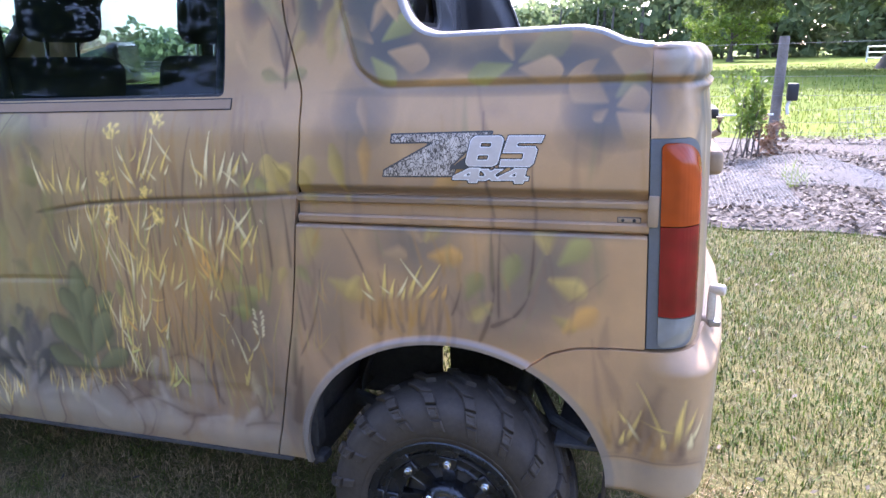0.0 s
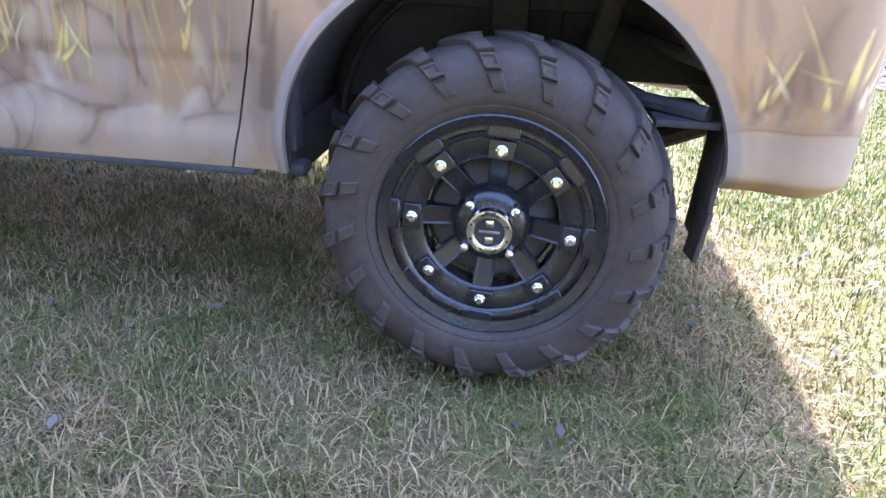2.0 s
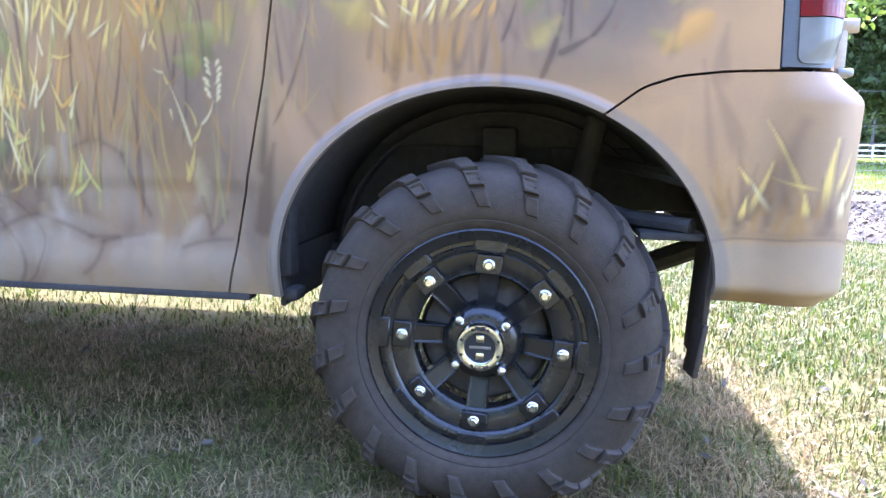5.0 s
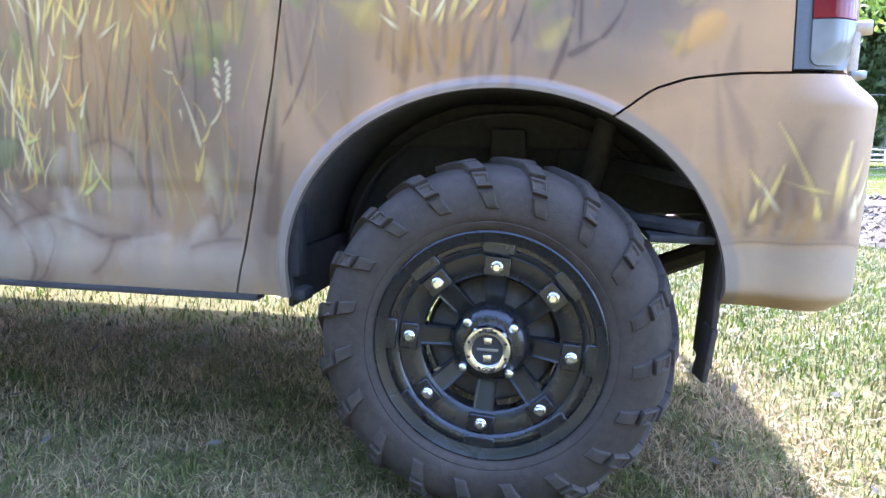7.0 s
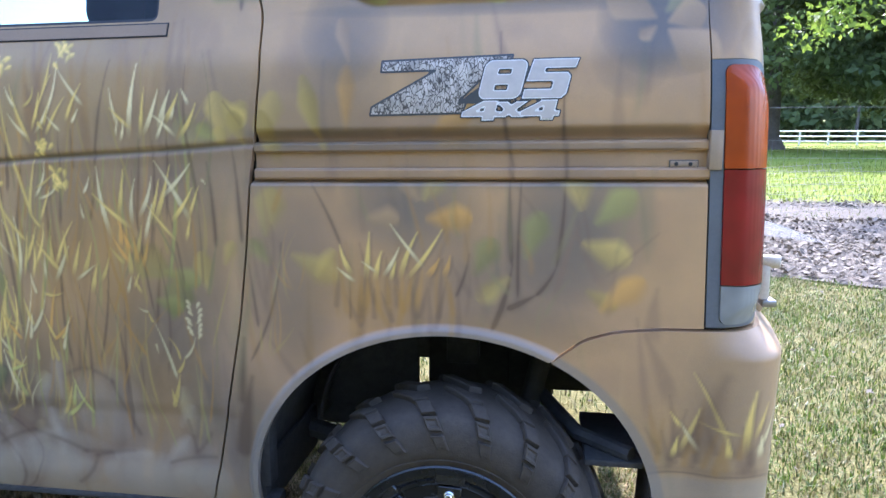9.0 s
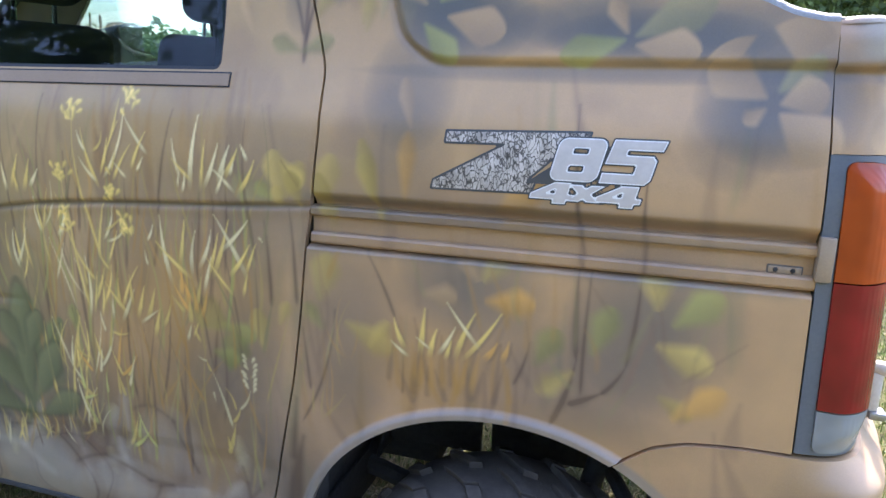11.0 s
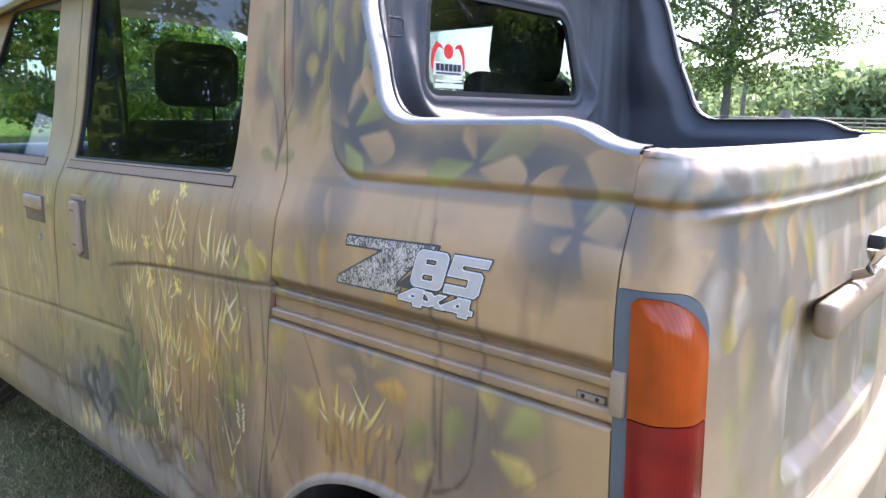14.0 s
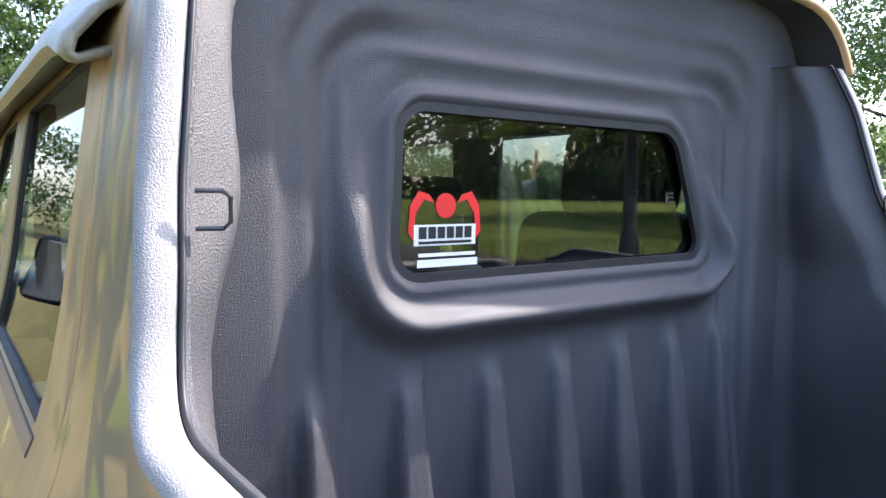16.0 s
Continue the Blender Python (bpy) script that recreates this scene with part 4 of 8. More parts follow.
# blotches and narrow leaves up the cab's pillar
for k in range(26):
    x, z = paint_rng.uniform(-0.44, -0.12), paint_rng.uniform(1.36, 1.78)
    cloud((x, z), paint_rng.uniform(0.015, 0.04), paint_rng.uniform(0.05, 0.12), (SLATE * 1.2, OLIVE * 0.8, BROWN)[k % 3], paint_rng.uniform(0.3, 0.65), 0.8)
for x, z, ra, rz in ((-0.235, 1.50, 0.040, 0.12), (-0.205, 1.64, 0.030, 0.12), (-0.285, 1.44, 0.026, 0.09), (-0.165, 1.42, 0.035, 0.08), (-0.26, 1.70, 0.024, 0.10), (-0.32, 1.60, 0.018, 0.10)):
    cloud((x, z), ra * 1.2, rz * 1.1, SLATE * 1.1, 0.82, 0.8)
for x, z, ang in ((-0.225, 1.40, 80), (-0.245, 1.49, 95), (-0.205, 1.53, 70), (-0.225, 1.60, 105), (-0.19, 1.67, 85), (-0.165, 1.46, 110)):
    petal((x, z), 0.085, 0.030, ang, STRAW * 0.5, 0.75, 0.004)
for k in range(34):
    x, z = paint_rng.uniform(-0.46, -0.13), paint_rng.uniform(1.30, 1.76)
    petal((x, z), paint_rng.uniform(0.05, 0.10), paint_rng.uniform(0.016, 0.03), 90 + paint_rng.normal(0, 22), (OLIVE * 1.3, STRAW * 0.5, TAN * 1.1, LEAF * 0.9)[k % 4], 0.6, 0.006)
cloud(spot(-0.285, 1.475), 0.022, 0.026, STRAW * 0.6, 0.8, 0.7)
# soft leaves crowding the front of the sliding door and the door ahead of it
for k in range(80):
    x, z = paint_rng.uniform(-1.75, -0.92), paint_rng.uniform(0.55, 1.20)
    petal((x, z), paint_rng.uniform(0.06, 0.13), paint_rng.uniform(0.02, 0.045), 90 + paint_rng.normal(0, 24), (OLIVE * 1.15, LEAF * 0.8, STRAW * 0.5, OLIVE * 0.6, BROWN)[k % 5], 0.42, 0.008)
# mottled rim over the tailgate, and a browner slide rail
rim = smooth_step(1.262, 1.275, gz) * smooth_step(0.425, 0.47, ga)
canvas += (np.array((0.30, 0.265, 0.205)) * (0.7 + 0.6 * w2) - canvas) * (0.7 * rim)[..., None]
for k in range(46):
    a, z = paint_rng.uniform(0.47, 1.65), paint_rng.uniform(1.265, 1.345)
    petal((a, z), paint_rng.uniform(0.05, 0.11), paint_rng.uniform(0.025, 0.045), paint_rng.uniform(0, 360), (SLATE * 0.9, TAN * 0.95, OLIVE, SLATE, BROWN)[k % 5], 0.6, 0.006)
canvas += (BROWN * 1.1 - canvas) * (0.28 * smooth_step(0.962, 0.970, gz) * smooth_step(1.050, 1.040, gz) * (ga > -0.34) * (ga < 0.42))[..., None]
# lobes of the shrub and the dusky leaves beside it, over the rest
cloud(spot(-1.14, 0.56), 0.16, 0.13, HOLLOW, 0.55, 0.8)
cloud(spot(-0.86, 0.53), 0.12, 0.09, BROWN * 0.7, 0.4, 0.8)
SHRUB_LOBES = ((-0.975, 0.55, 0.285, 0.058, 90), (-0.975, 0.58, 0.150, 0.062, 132), (-0.965, 0.58, 0.155, 0.052, 62), (-0.985, 0.55, 0.125, 0.060, 158), (-0.955, 0.55, 0.120, 0.050, 30), (-0.98, 0.68, 0.10, 0.046, 118), (-0.965, 0.69, 0.095, 0.042, 70))
for k, (x, z, ln, wd, ang) in enumerate(SHRUB_LOBES):
    a, q = spot(x, z)
    petal((a, q), ln * 1.05, wd * 1.28, ang, np.array((0.055, 0.058, 0.034)), 0.55, 0.006)
    petal((a, q), ln, wd, ang, np.array((0.160, 0.160, 0.070)) * (1.0, 0.85, 1.08, 0.8, 0.95, 0.9, 1.05)[k], 0.72, 0.0055)
for x, z, ang in ((-1.205, 0.52, 95), (-1.17, 0.48, 60), (-1.22, 0.47, 120)):
    petal(spot(x, z), 0.13, 0.055, ang, SLATE * 0.75, 0.8, 0.008)
    petal(spot(x + 0.01, z + 0.02), 0.07, 0.022, ang + 4, STONE * 0.7, 0.6, 0.005)
# pale airbrushed reeds on the tail
for k in range(90):
    a, z = paint_rng.uniform(0.52, 1.50), paint_rng.uniform(0.70, 1.20)
    petal((a, z), paint_rng.uniform(0.07, 0.16), 0.045, 90 + paint_rng.normal(0, 16), (STONE * 1.25, TAN * 1.1, LEAF * 1.0, SLATE * 1.4, STONE)[k % 5], 0.42, 0.010)


def mural(a, z):
    """The colours of the canvas at many places."""
    i = np.clip((a - CA) / CELL, 0, NX - 1.001)
    j = np.clip((z - CZ) / CELL, 0, NZ - 1.001)
    i0, j0 = i.astype(int), j.astype(int)
    fi, fj = (i - i0)[:, None], (j - j0)[:, None]
    return (canvas[j0, i0] * (1 - fi) + canvas[j0, i0 + 1] * fi) * (1 - fj) + (canvas[j0 + 1, i0] * (1 - fi) + canvas[j0 + 1, i0 + 1] * fi) * fj


def colour_mesh(me, a, z):
    rgba = np.ones((len(a), 4), np.float32)
    rgba[:, :3] = np.clip(mural(np.asarray(a, float), np.asarray(z, float)), 0, 1)
    me.attributes.new("paint", "FLOAT_COLOR", "POINT").data.foreach_set("color", rgba.ravel())

# ---- setting: ground, grass, mulch bed ----
def ground_material():
    m, n, l, b = nodes_of("lawn_and_pasture")
    v = coords(n, l, 1.0)
    big, mid, fine = noise_node(n, l, v, 0.35, 5.0), noise_node(n, l, v, 3.0, 5.0), noise_node(n, l, v, 60.0, 4.0)
    lawn = mix(n, l, "MULTIPLY", 0.7, ramp(n, l, mid, (0.3, (0.110, 0.106, 0.043)), (0.7, (0.20, 0.178, 0.078))), ramp(n, l, fine, (0.3, (0.45, 0.45, 0.4)), (0.7, (1.1, 1.1, 1.05))))
    past = mix(n, l, "MULTIPLY", 0.5, ramp(n, l, big, (0.3, (0.10, 0.145, 0.020)), (0.7, (0.18, 0.21, 0.035))), ramp(n, l, mid, (0.3, (0.6, 0.65, 0.5)), (0.7, (1.1, 1.1, 1.1))))
    sep = n.new("ShaderNodeSeparateXYZ")
    l.new(v, sep.inputs[0])
    far = n.new("ShaderNodeMapRange")
    far.inputs["From Min"].default_value, far.inputs["From Max"].default_value = 9.0, 10.5
    l.new(sep.outputs["Y"], far.inputs["Value"])
    l.new(mix(n, l, "MIX", far.outputs["Result"], lawn, past), b.inputs["Base Color"])
    b.inputs["Roughness"].default_value = 0.95
    b.inputs["Specular IOR Level"].default_value = 0.1
    bump(n, l, b, fine, 0.8, 0.02)
    return m


gr = bmesh.new()
bmesh.ops.create_grid(gr, x_segments=60, y_segments=60, size=900)
ground = part("ground", gr, ground_material(), None)
tagged(ground, "mown lawn that runs into an open green pasture", "ground", kind="structure")


def grass_mix(name, straw, green, low, high, through=0.38):
    """Grass whose blades lean to straw or to green, patch by patch and blade by blade."""
    m, n, l, b = nodes_of(name)
    g = n.new("ShaderNodeNewGeometry")
    v = coords(n, l, 1.0)
    patch = n.new("ShaderNodeMapRange")
    patch.inputs["From Min"].default_value, patch.inputs["From Max"].default_value = 0.36, 0.64
    patch.inputs["To Min"].default_value, patch.inputs["To Max"].default_value = low, high
    l.new(noise_node(n, l, v, 4.2, 5.0), patch.inputs["Value"])
    pick = n.new("ShaderNodeMath")
    pick.operation = "SUBTRACT"
    l.new(patch.outputs["Result"], pick.inputs[0])
    l.new(g.outputs["Random Per Island"], pick.inputs[1])
    sharp = n.new("ShaderNodeMapRange")
    sharp.inputs["From Min"].default_value, sharp.inputs["From Max"].default_value = -0.18, 0.18
    l.new(pick.outputs[0], sharp.inputs["Value"])
    tone = n.new("ShaderNodeMath")
    tone.operation = "FRACT"
    mul = n.new("ShaderNodeMath")
    mul.operation = "MULTIPLY"
    mul.inputs[1].default_value = 17.3
    l.new(g.outputs["Random Per Island"], mul.inputs[0])
    l.new(mul.outputs[0], tone.inputs[0])
    vary = ramp(n, l, tone.outputs[0], (0.0, (0.32, 0.32, 0.31)), (1.0, (1.34, 1.33, 1.28)))
    col = mix(n, l, "MULTIPLY", 1.0, mix(n, l, "MIX", sharp.outputs["Result"], straw, green), vary)
    l.new(col, b.inputs["Base Color"])
    b.inputs["Roughness"].default_value, b.inputs["Specular IOR Level"].default_value = 0.5, 0.3
    t = n.new("ShaderNodeBsdfTranslucent")
    l.new(col, t.inputs["Color"])
    mx = n.new("ShaderNodeMixShader")
    mx.inputs[0].default_value = through
    l.new(b.outputs[0], mx.inputs[1])
    l.new(t.outputs[0], mx.inputs[2])
    l.new(mx.outputs[0], n["Material Output"].inputs["Surface"])
    return m


# paler, warmer colouring for the blades that lie in the truck's shade
SHADE_GRASS = grass_mix("shade_side_grass_blades", (0.375, 0.278, 0.145), (0.140, 0.165, 0.038), -0.15, 0.85)
grng = np.random.default_rng(11)


def blades(n, x0, x1, y0, y1, h0, h1, w, keep=None, l0=0.1, l1=1.3):
    """Arched grass blades, each of two quads."""
    x, y = grng.uniform(x0, x1, n), grng.uniform(y0, y1, n)
    patch = np.sin(x * 3.1 + 1.3 * np.sin(y * 2.3)) * np.cos(y * 2.7 + 0.8 * np.sin(x * 1.9))
    ok = grng.random(n) < 0.72 + 0.28 * patch
    if keep is not None:
        ok &= keep(x, y)
    x, y = x[ok], y[ok]
    n = len(x)
    h = grng.uniform(h0, h1, n) * (0.6 + 0.6 * grng.random(n) ** 2)
    a, lean = grng.uniform(0, 2 * np.pi, n), grng.uniform(l0, l1, n)
    ww = w * grng.uniform(0.6, 1.3, n)
    dx, dy = np.cos(a), np.sin(a)
    px, py = -dy * ww / 2, dx * ww / 2
    out = np.empty((n, 6, 3))
    for k, (f, g, s) in enumerate(((0.0, 0.0, 1.0), (0.55, 0.30, 0.8), (1.0, 1.0, 0.08))):
        cx, cy, cz = x + dx * h * lean * g, y + dy * h * lean * g, h * f * (1 - 0.22 * lean * f)
        out[:, 2 * k] = np.stack([cx - px * s, cy - py * s, cz], 1)
        out[:, 2 * k + 1] = np.stack([cx + px * s, cy + py * s, cz], 1)
    i = np.arange(n)[:, None] * 6
    return out.reshape(-1, 3), np.concatenate([i + np.array((0, 1, 3, 2)), i + np.array((2, 3, 5, 4))])


def gather(*sets):
    v, f, o = [], [], 0
    for a, b in sets:
        v.append(a)
        f.append(b + o)
        o += len(a)
    return np.concatenate(v), np.concatenate(f)


def in_bed(x, y):
    return (y > 4.15 + 0.18 * np.sin(x * 1.7) + 0.1 * np.sin(x * 4.1)) & (y < 10.2) & ~((y > 7.8) & (y < 9.3) & (np.sin(x * 1.3 + y) > -0.5))


# edge of the truck's cast shadow, where the two grass colourings meet
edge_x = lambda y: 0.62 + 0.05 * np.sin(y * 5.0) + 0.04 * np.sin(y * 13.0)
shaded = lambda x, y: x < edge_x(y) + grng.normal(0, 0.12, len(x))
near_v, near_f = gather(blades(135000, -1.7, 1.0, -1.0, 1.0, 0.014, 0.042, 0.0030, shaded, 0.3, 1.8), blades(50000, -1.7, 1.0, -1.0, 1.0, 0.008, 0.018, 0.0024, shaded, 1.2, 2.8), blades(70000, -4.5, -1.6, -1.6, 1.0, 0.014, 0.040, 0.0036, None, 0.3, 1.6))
tagged(put("lawn_grass", mesh_np("lawn_grass", near_v, near_f, SHADE_GRASS, False)), "short patchy lawn grass, straw and green, coloured paler within the truck's shadow", "grass", kind="stuff")
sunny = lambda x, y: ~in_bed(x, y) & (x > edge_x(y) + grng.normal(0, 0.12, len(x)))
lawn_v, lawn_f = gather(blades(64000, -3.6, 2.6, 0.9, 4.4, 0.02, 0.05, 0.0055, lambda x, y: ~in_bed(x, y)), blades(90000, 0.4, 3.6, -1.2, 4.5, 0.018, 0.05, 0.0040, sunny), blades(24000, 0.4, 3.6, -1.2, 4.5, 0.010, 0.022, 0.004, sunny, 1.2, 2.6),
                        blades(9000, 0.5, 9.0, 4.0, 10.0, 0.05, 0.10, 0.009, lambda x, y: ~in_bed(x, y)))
# greener blades, darkened in colour to offset the sun on them
SUN_GRASS = grass_mix("sun_side_grass_blades", (0.195, 0.170, 0.072), (0.076, 0.122, 0.018), 0.40, 1.05)
tagged(put("lawn_grass", mesh_np("lawn_grass", lawn_v, lawn_f, SUN_GRASS, False)), "sunlit yellow-green lawn grass, coloured darker beyond the truck's shadow", "grass", kind="stuff")
# taller green tufts that the mower left
tuft_n = 480
tx, ty = grng.uniform(-1.6, 2.6, tuft_n), grng.uniform(-1.0, 3.6, tuft_n)
tuft_sets = [blades(int(grng.integers(10, 26)), x - 0.035, x + 0.035, y - 0.035, y + 0.035, 0.03, 0.062, 0.0032, None, 0.15, 0.9) for x, y in zip(tx, ty)]
TUFTS = grass_mix("green_tuft_blades", (0.27, 0.24, 0.085), (0.140, 0.165, 0.032), 0.6, 1.0)
tuft_v, tuft_f = gather(*tuft_sets)
tagged(put("lawn_grass", mesh_np("lawn_grass", tuft_v, tuft_f, TUFTS, False)), "small taller tufts of green grass in the lawn", "grass", kind="stuff")
PASTURE = leafy("pasture_blades", (0.19, 0.22, 0.040), (0.105, 0.165, 0.020), 0.5, 0.4)
pv, pf = gather(blades(22000, -2, 14, 10.0, 24.0, 0.08, 0.16, 0.016), blades(14000, -4, 30, 24.0, 60.0, 0.10, 0.22, 0.03), blades(14000, -40, 0, 20.0, 60.0, 0.10, 0.22, 0.03))
tagged(put("pasture_grass", mesh_np("pasture_grass", pv, pf, PASTURE, False)), "sunlit green pasture grass beyond the wire fence", "grass", kind="stuff")

# the bed of mulch and leaf litter along the fence
MULCH = surface("mulch_soil", (0.042, 0.035, 0.029), (0.12, 0.10, 0.082), 0.95, 5.0, 60.0, 0.02, 45.0)
CHIPS = leafy("leaf_litter", (0.050, 0.042, 0.035), (0.25, 0.215, 0.175), 0.8, 0.1)
nxm, nym = 110, 50
xx, yy = np.meshgrid(np.linspace(-6, 16, nxm), np.linspace(4.1, 10.2, nym))
yy[0] += 0.18 * np.sin(xx[0] * 1.7) + 0.1 * np.sin(xx[0] * 4.1)
zz = 0.012 + 0.05 * np.abs(np.sin(xx * 1.9 + yy) * np.cos(yy * 1.4)) * np.sin(np.pi * np.clip((yy - 4.1) / 6.1, 0, 1))
idx = (np.arange(nym - 1)[:, None] * nxm + np.arange(nxm - 1)).ravel()
tagged(put("mulch_bed", mesh_np("mulch_bed", np.stack([xx.ravel(), yy.ravel(), zz.ravel()], 1), np.stack([idx, idx + 1, idx + nxm + 1, idx + nxm], 1), MULCH)), "bed of grey-brown mulch and leaf litter along a fence", "mulch bed", kind="structure")


def litter(n, x0, x1, y0, y1, s0, s1, lift, keep=None):
    x, y = grng.uniform(x0, x1, n), grng.uniform(y0, y1, n)
    if keep is not None:
        ok = keep(x, y)
        x, y = x[ok], y[ok]
    n = len(x)
    s, a, t1, t2 = grng.uniform(s0, s1, n), grng.uniform(0, 6.28, n), grng.normal(0, 0.35, n), grng.normal(0, 0.35, n)
    z = lift + 0.02 * grng.random(n) + 0.5 * s * np.abs(t1)
    out = np.empty((n, 4, 3))
    for k, (u, v) in enumerate(((-1, -0.1), (0.1, -0.45), (1, 0.1), (-0.1, 0.5))):
        out[:, k] = np.stack([x + s * (u * np.cos(a) - v * np.sin(a)), y + s * (u * np.sin(a) + v * np.cos(a)), z + s * (u * t1 + v * t2)], 1)
    return out.reshape(-1, 3), np.arange(4 * n).reshape(n, 4)


cv, cf = gather(litter(26000, 0.7, 6.0, 4.0, 8.5, 0.008, 0.04, 0.03, in_bed), litter(9000, 2, 12, 7.5, 10.4, 0.015, 0.05, 0.03, in_bed), litter(420, -1.6, 3.0, -0.95, 4.0, 0.005, 0.020, 0.018))
tagged(put("leaf_litter", mesh_np("leaf_litter", cv, cf, CHIPS, False)), "dry brown leaves and bark chips scattered on the bed", "leaf litter", kind="stuff")

# ---- trees ----
BARK = surface("grey_bark", (0.050, 0.042, 0.035), (0.14, 0.12, 0.10), 0.95, 3.0, 25.0, 0.03, 18.0)
LEAVES = leafy("oak_leaves", (0.030, 0.055, 0.014), (0.095, 0.15, 0.035), 0.45, 0.4)
LIGHT_LEAVES = leafy("young_leaves", (0.09, 0.15, 0.02), (0.22, 0.30, 0.05), 0.45, 0.45)
# distant leaves: the haze of the air is mixed into their paler colours
WOOD_FAR = leafy("far_wood_leaves_hazed", (0.13, 0.18, 0.08), (0.25, 0.31, 0.15), 0.6, 0.6)
HAZY = leafy("oak_leaves_hazed", (0.055, 0.080, 0.030), (0.14, 0.185, 0.070), 0.5, 0.45)
trng = np.random.default_rng(23)


def leaf_cloud(centres, radii, per, size, rng):
    """Loose small leaves around many centres."""
    c = np.repeat(centres, per, 0)
    r = np.repeat(radii, per)[:, None]
    d = rng.normal(0, 1, c.shape)
    d /= np.linalg.norm(d, axis=1)[:, None]
    p = c + d * r * rng.random((len(c), 1)) ** 0.45 * np.array((1, 1, 0.7))
    u = rng.normal(0, 1, c.shape)
    u /= np.linalg.norm(u, axis=1)[:, None]
    w = np.cross(u, rng.normal(0, 1, c.shape))
    w /= np.linalg.norm(w, axis=1)[:, None]
    s = size * rng.uniform(0.5, 1.4, (len(c), 1))
    out = np.stack([p - u * s, p - w * s * 0.5, p + u * s, p + w * s * 0.5], 1)
    return out.reshape(-1, 3), np.arange(4 * len(c)).reshape(-1, 4)


def make_tree(x, y, high, trunk_r, spread, base, leaf=0.11, per=90, clumps=110, mat=None, label="broad oak with dark green leaves", seed=1):
    """Tapered trunk, forking limbs, and a crown of small leaves with gaps."""
    rng = np.random.default_rng(seed)
    tree = tagged(new("tree"), label, "tree", "trees")
    tree.location = (x, y, 0)
    bm = tube_bm([(0, 0, -0.1), (0, 0, 0.25), (0.02, 0.0, 0.9), (0.05, 0.03, base), (0.0, 0.1, high * 0.55), (0.1, 0.0, high * 0.8)], trunk_r, 14, None, 0.18)
    for vert in bm.verts:
        if vert.co.z < 0.3:
            vert.co.x *= 1.35
            vert.co.y *= 1.35
    tips = []
    for k in range(9):
        a, up = 2.4 * k + rng.random(), base + (high * 0.6 - base) * k / 9
        reach = spread * (0.9 - 0.35 * k / 9) * rng.uniform(0.8, 1.1)
        mid = Vector((math.cos(a) * reach * 0.5, math.sin(a) * reach * 0.5, up + reach * 0.22))
        tip = Vector((math.cos(a + 0.3) * reach, math.sin(a + 0.3) * reach, up + reach * rng.uniform(0.1, 0.5)))
        tube_bm([(0.03, 0.03, up), mid, tip], trunk_r * 0.34, 8, bm, 0.25)
        for j in range(3):
            b2 = a + rng.normal(0, 0.8)
            t2 = mid + Vector((math.cos(b2), math.sin(b2), rng.uniform(0, 0.7))) * reach * 0.45
            tube_bm([mid, (mid + t2) / 2 + Vector((0, 0, 0.1)), t2], trunk_r * 0.15, 6, bm, 0.3)
            tips.append(t2)
        tips += [mid, tip]
    part("trunk", bm, BARK, tree)
    c = []
    for _ in range(clumps):
        a, q = rng.uniform(0, 2 * np.pi), rng.random() ** 0.5
        zc = base * 0.8 + (high - base * 0.8) * rng.random()
        f = (zc - base * 0.8) / (high - base * 0.8)
        wide = spread * math.sin(math.pi * min(max(0.18 + 0.82 * f, 0), 0.97)) ** 0.6
        c.append((math.cos(a) * q * wide, math.sin(a) * q * wide, zc))
    c += [tuple(t) for t in tips]
    c = np.array(c)
    v, f = leaf_cloud(c, rng.uniform(0.10, 0.20, len(c)) * spread, per, leaf, rng)
    put("crown", mesh_np("crown", v, f, mat or LEAVES, False), tree)
    return tree


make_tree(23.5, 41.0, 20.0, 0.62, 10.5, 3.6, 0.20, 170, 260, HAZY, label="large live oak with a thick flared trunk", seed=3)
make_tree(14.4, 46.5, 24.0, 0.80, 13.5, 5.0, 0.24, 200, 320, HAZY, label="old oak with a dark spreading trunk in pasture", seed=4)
make_tree(-11.9, 35.3, 15.0, 0.34, 6.8, 3.6, 0.10, 200, 220, label="single shade oak with a straight trunk in pasture", seed=5)
make_tree(8.6, 78.0, 8.0, 0.30, 4.6, 1.6, 0.14, 110, 80, LIGHT_LEAVES, "round pale-green tree with several low stems", seed=6)
make_tree(7.4, 10.5, 9.0, 0.20, 4.2, 3.0, 0.06, 150, 70, LIGHT_LEAVES, "young tree with sunlit light-green leaves beside the fence", seed=7)
for k, (x, y, h, s) in enumerate(((-16, -13, 11, 5.0), (-24, -9, 12, 5.5), (-9, -17, 12, 5.5), (-34, -12, 13, 6.0), (-22, 9, 11, 5.0), (-30, 17, 12, 6.0), (-40, 4, 13, 6.0), (-2, -20, 12, 6.0), (8, -22, 12, 6.0))):
    make_tree(x, y, h, 0.28, s, 1.3, 0.13, 170, 150, LIGHT_LEAVES if k % 3 == 1 else LEAVES, "leafy tree on the lawn's edge", seed=20 + k)
# the far wood: crowns in one mass, and its trunks
c, rad = [], []
for k in range(2300):
    a = trng.uniform(-1.45, 1.3) if k % 2 else trng.uniform(-0.25, 0.95)
    d = trng.uniform(100, 140)
    h = 22 + 6 * math.sin(a * 9) + trng.uniform(-2, 3) if a > -0.1 else (9 if a > -0.4 else 5.5) + 1.8 * math.sin(a * 11) + trng.uniform(-1.5, 1.5)
    c.append((math.sin(a) * d, math.cos(a) * d, 1.0 + (h - 1.0) * trng.random() ** 1.4))
    rad.append(trng.uniform(2.2, 4.2))
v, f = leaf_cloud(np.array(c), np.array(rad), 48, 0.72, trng)
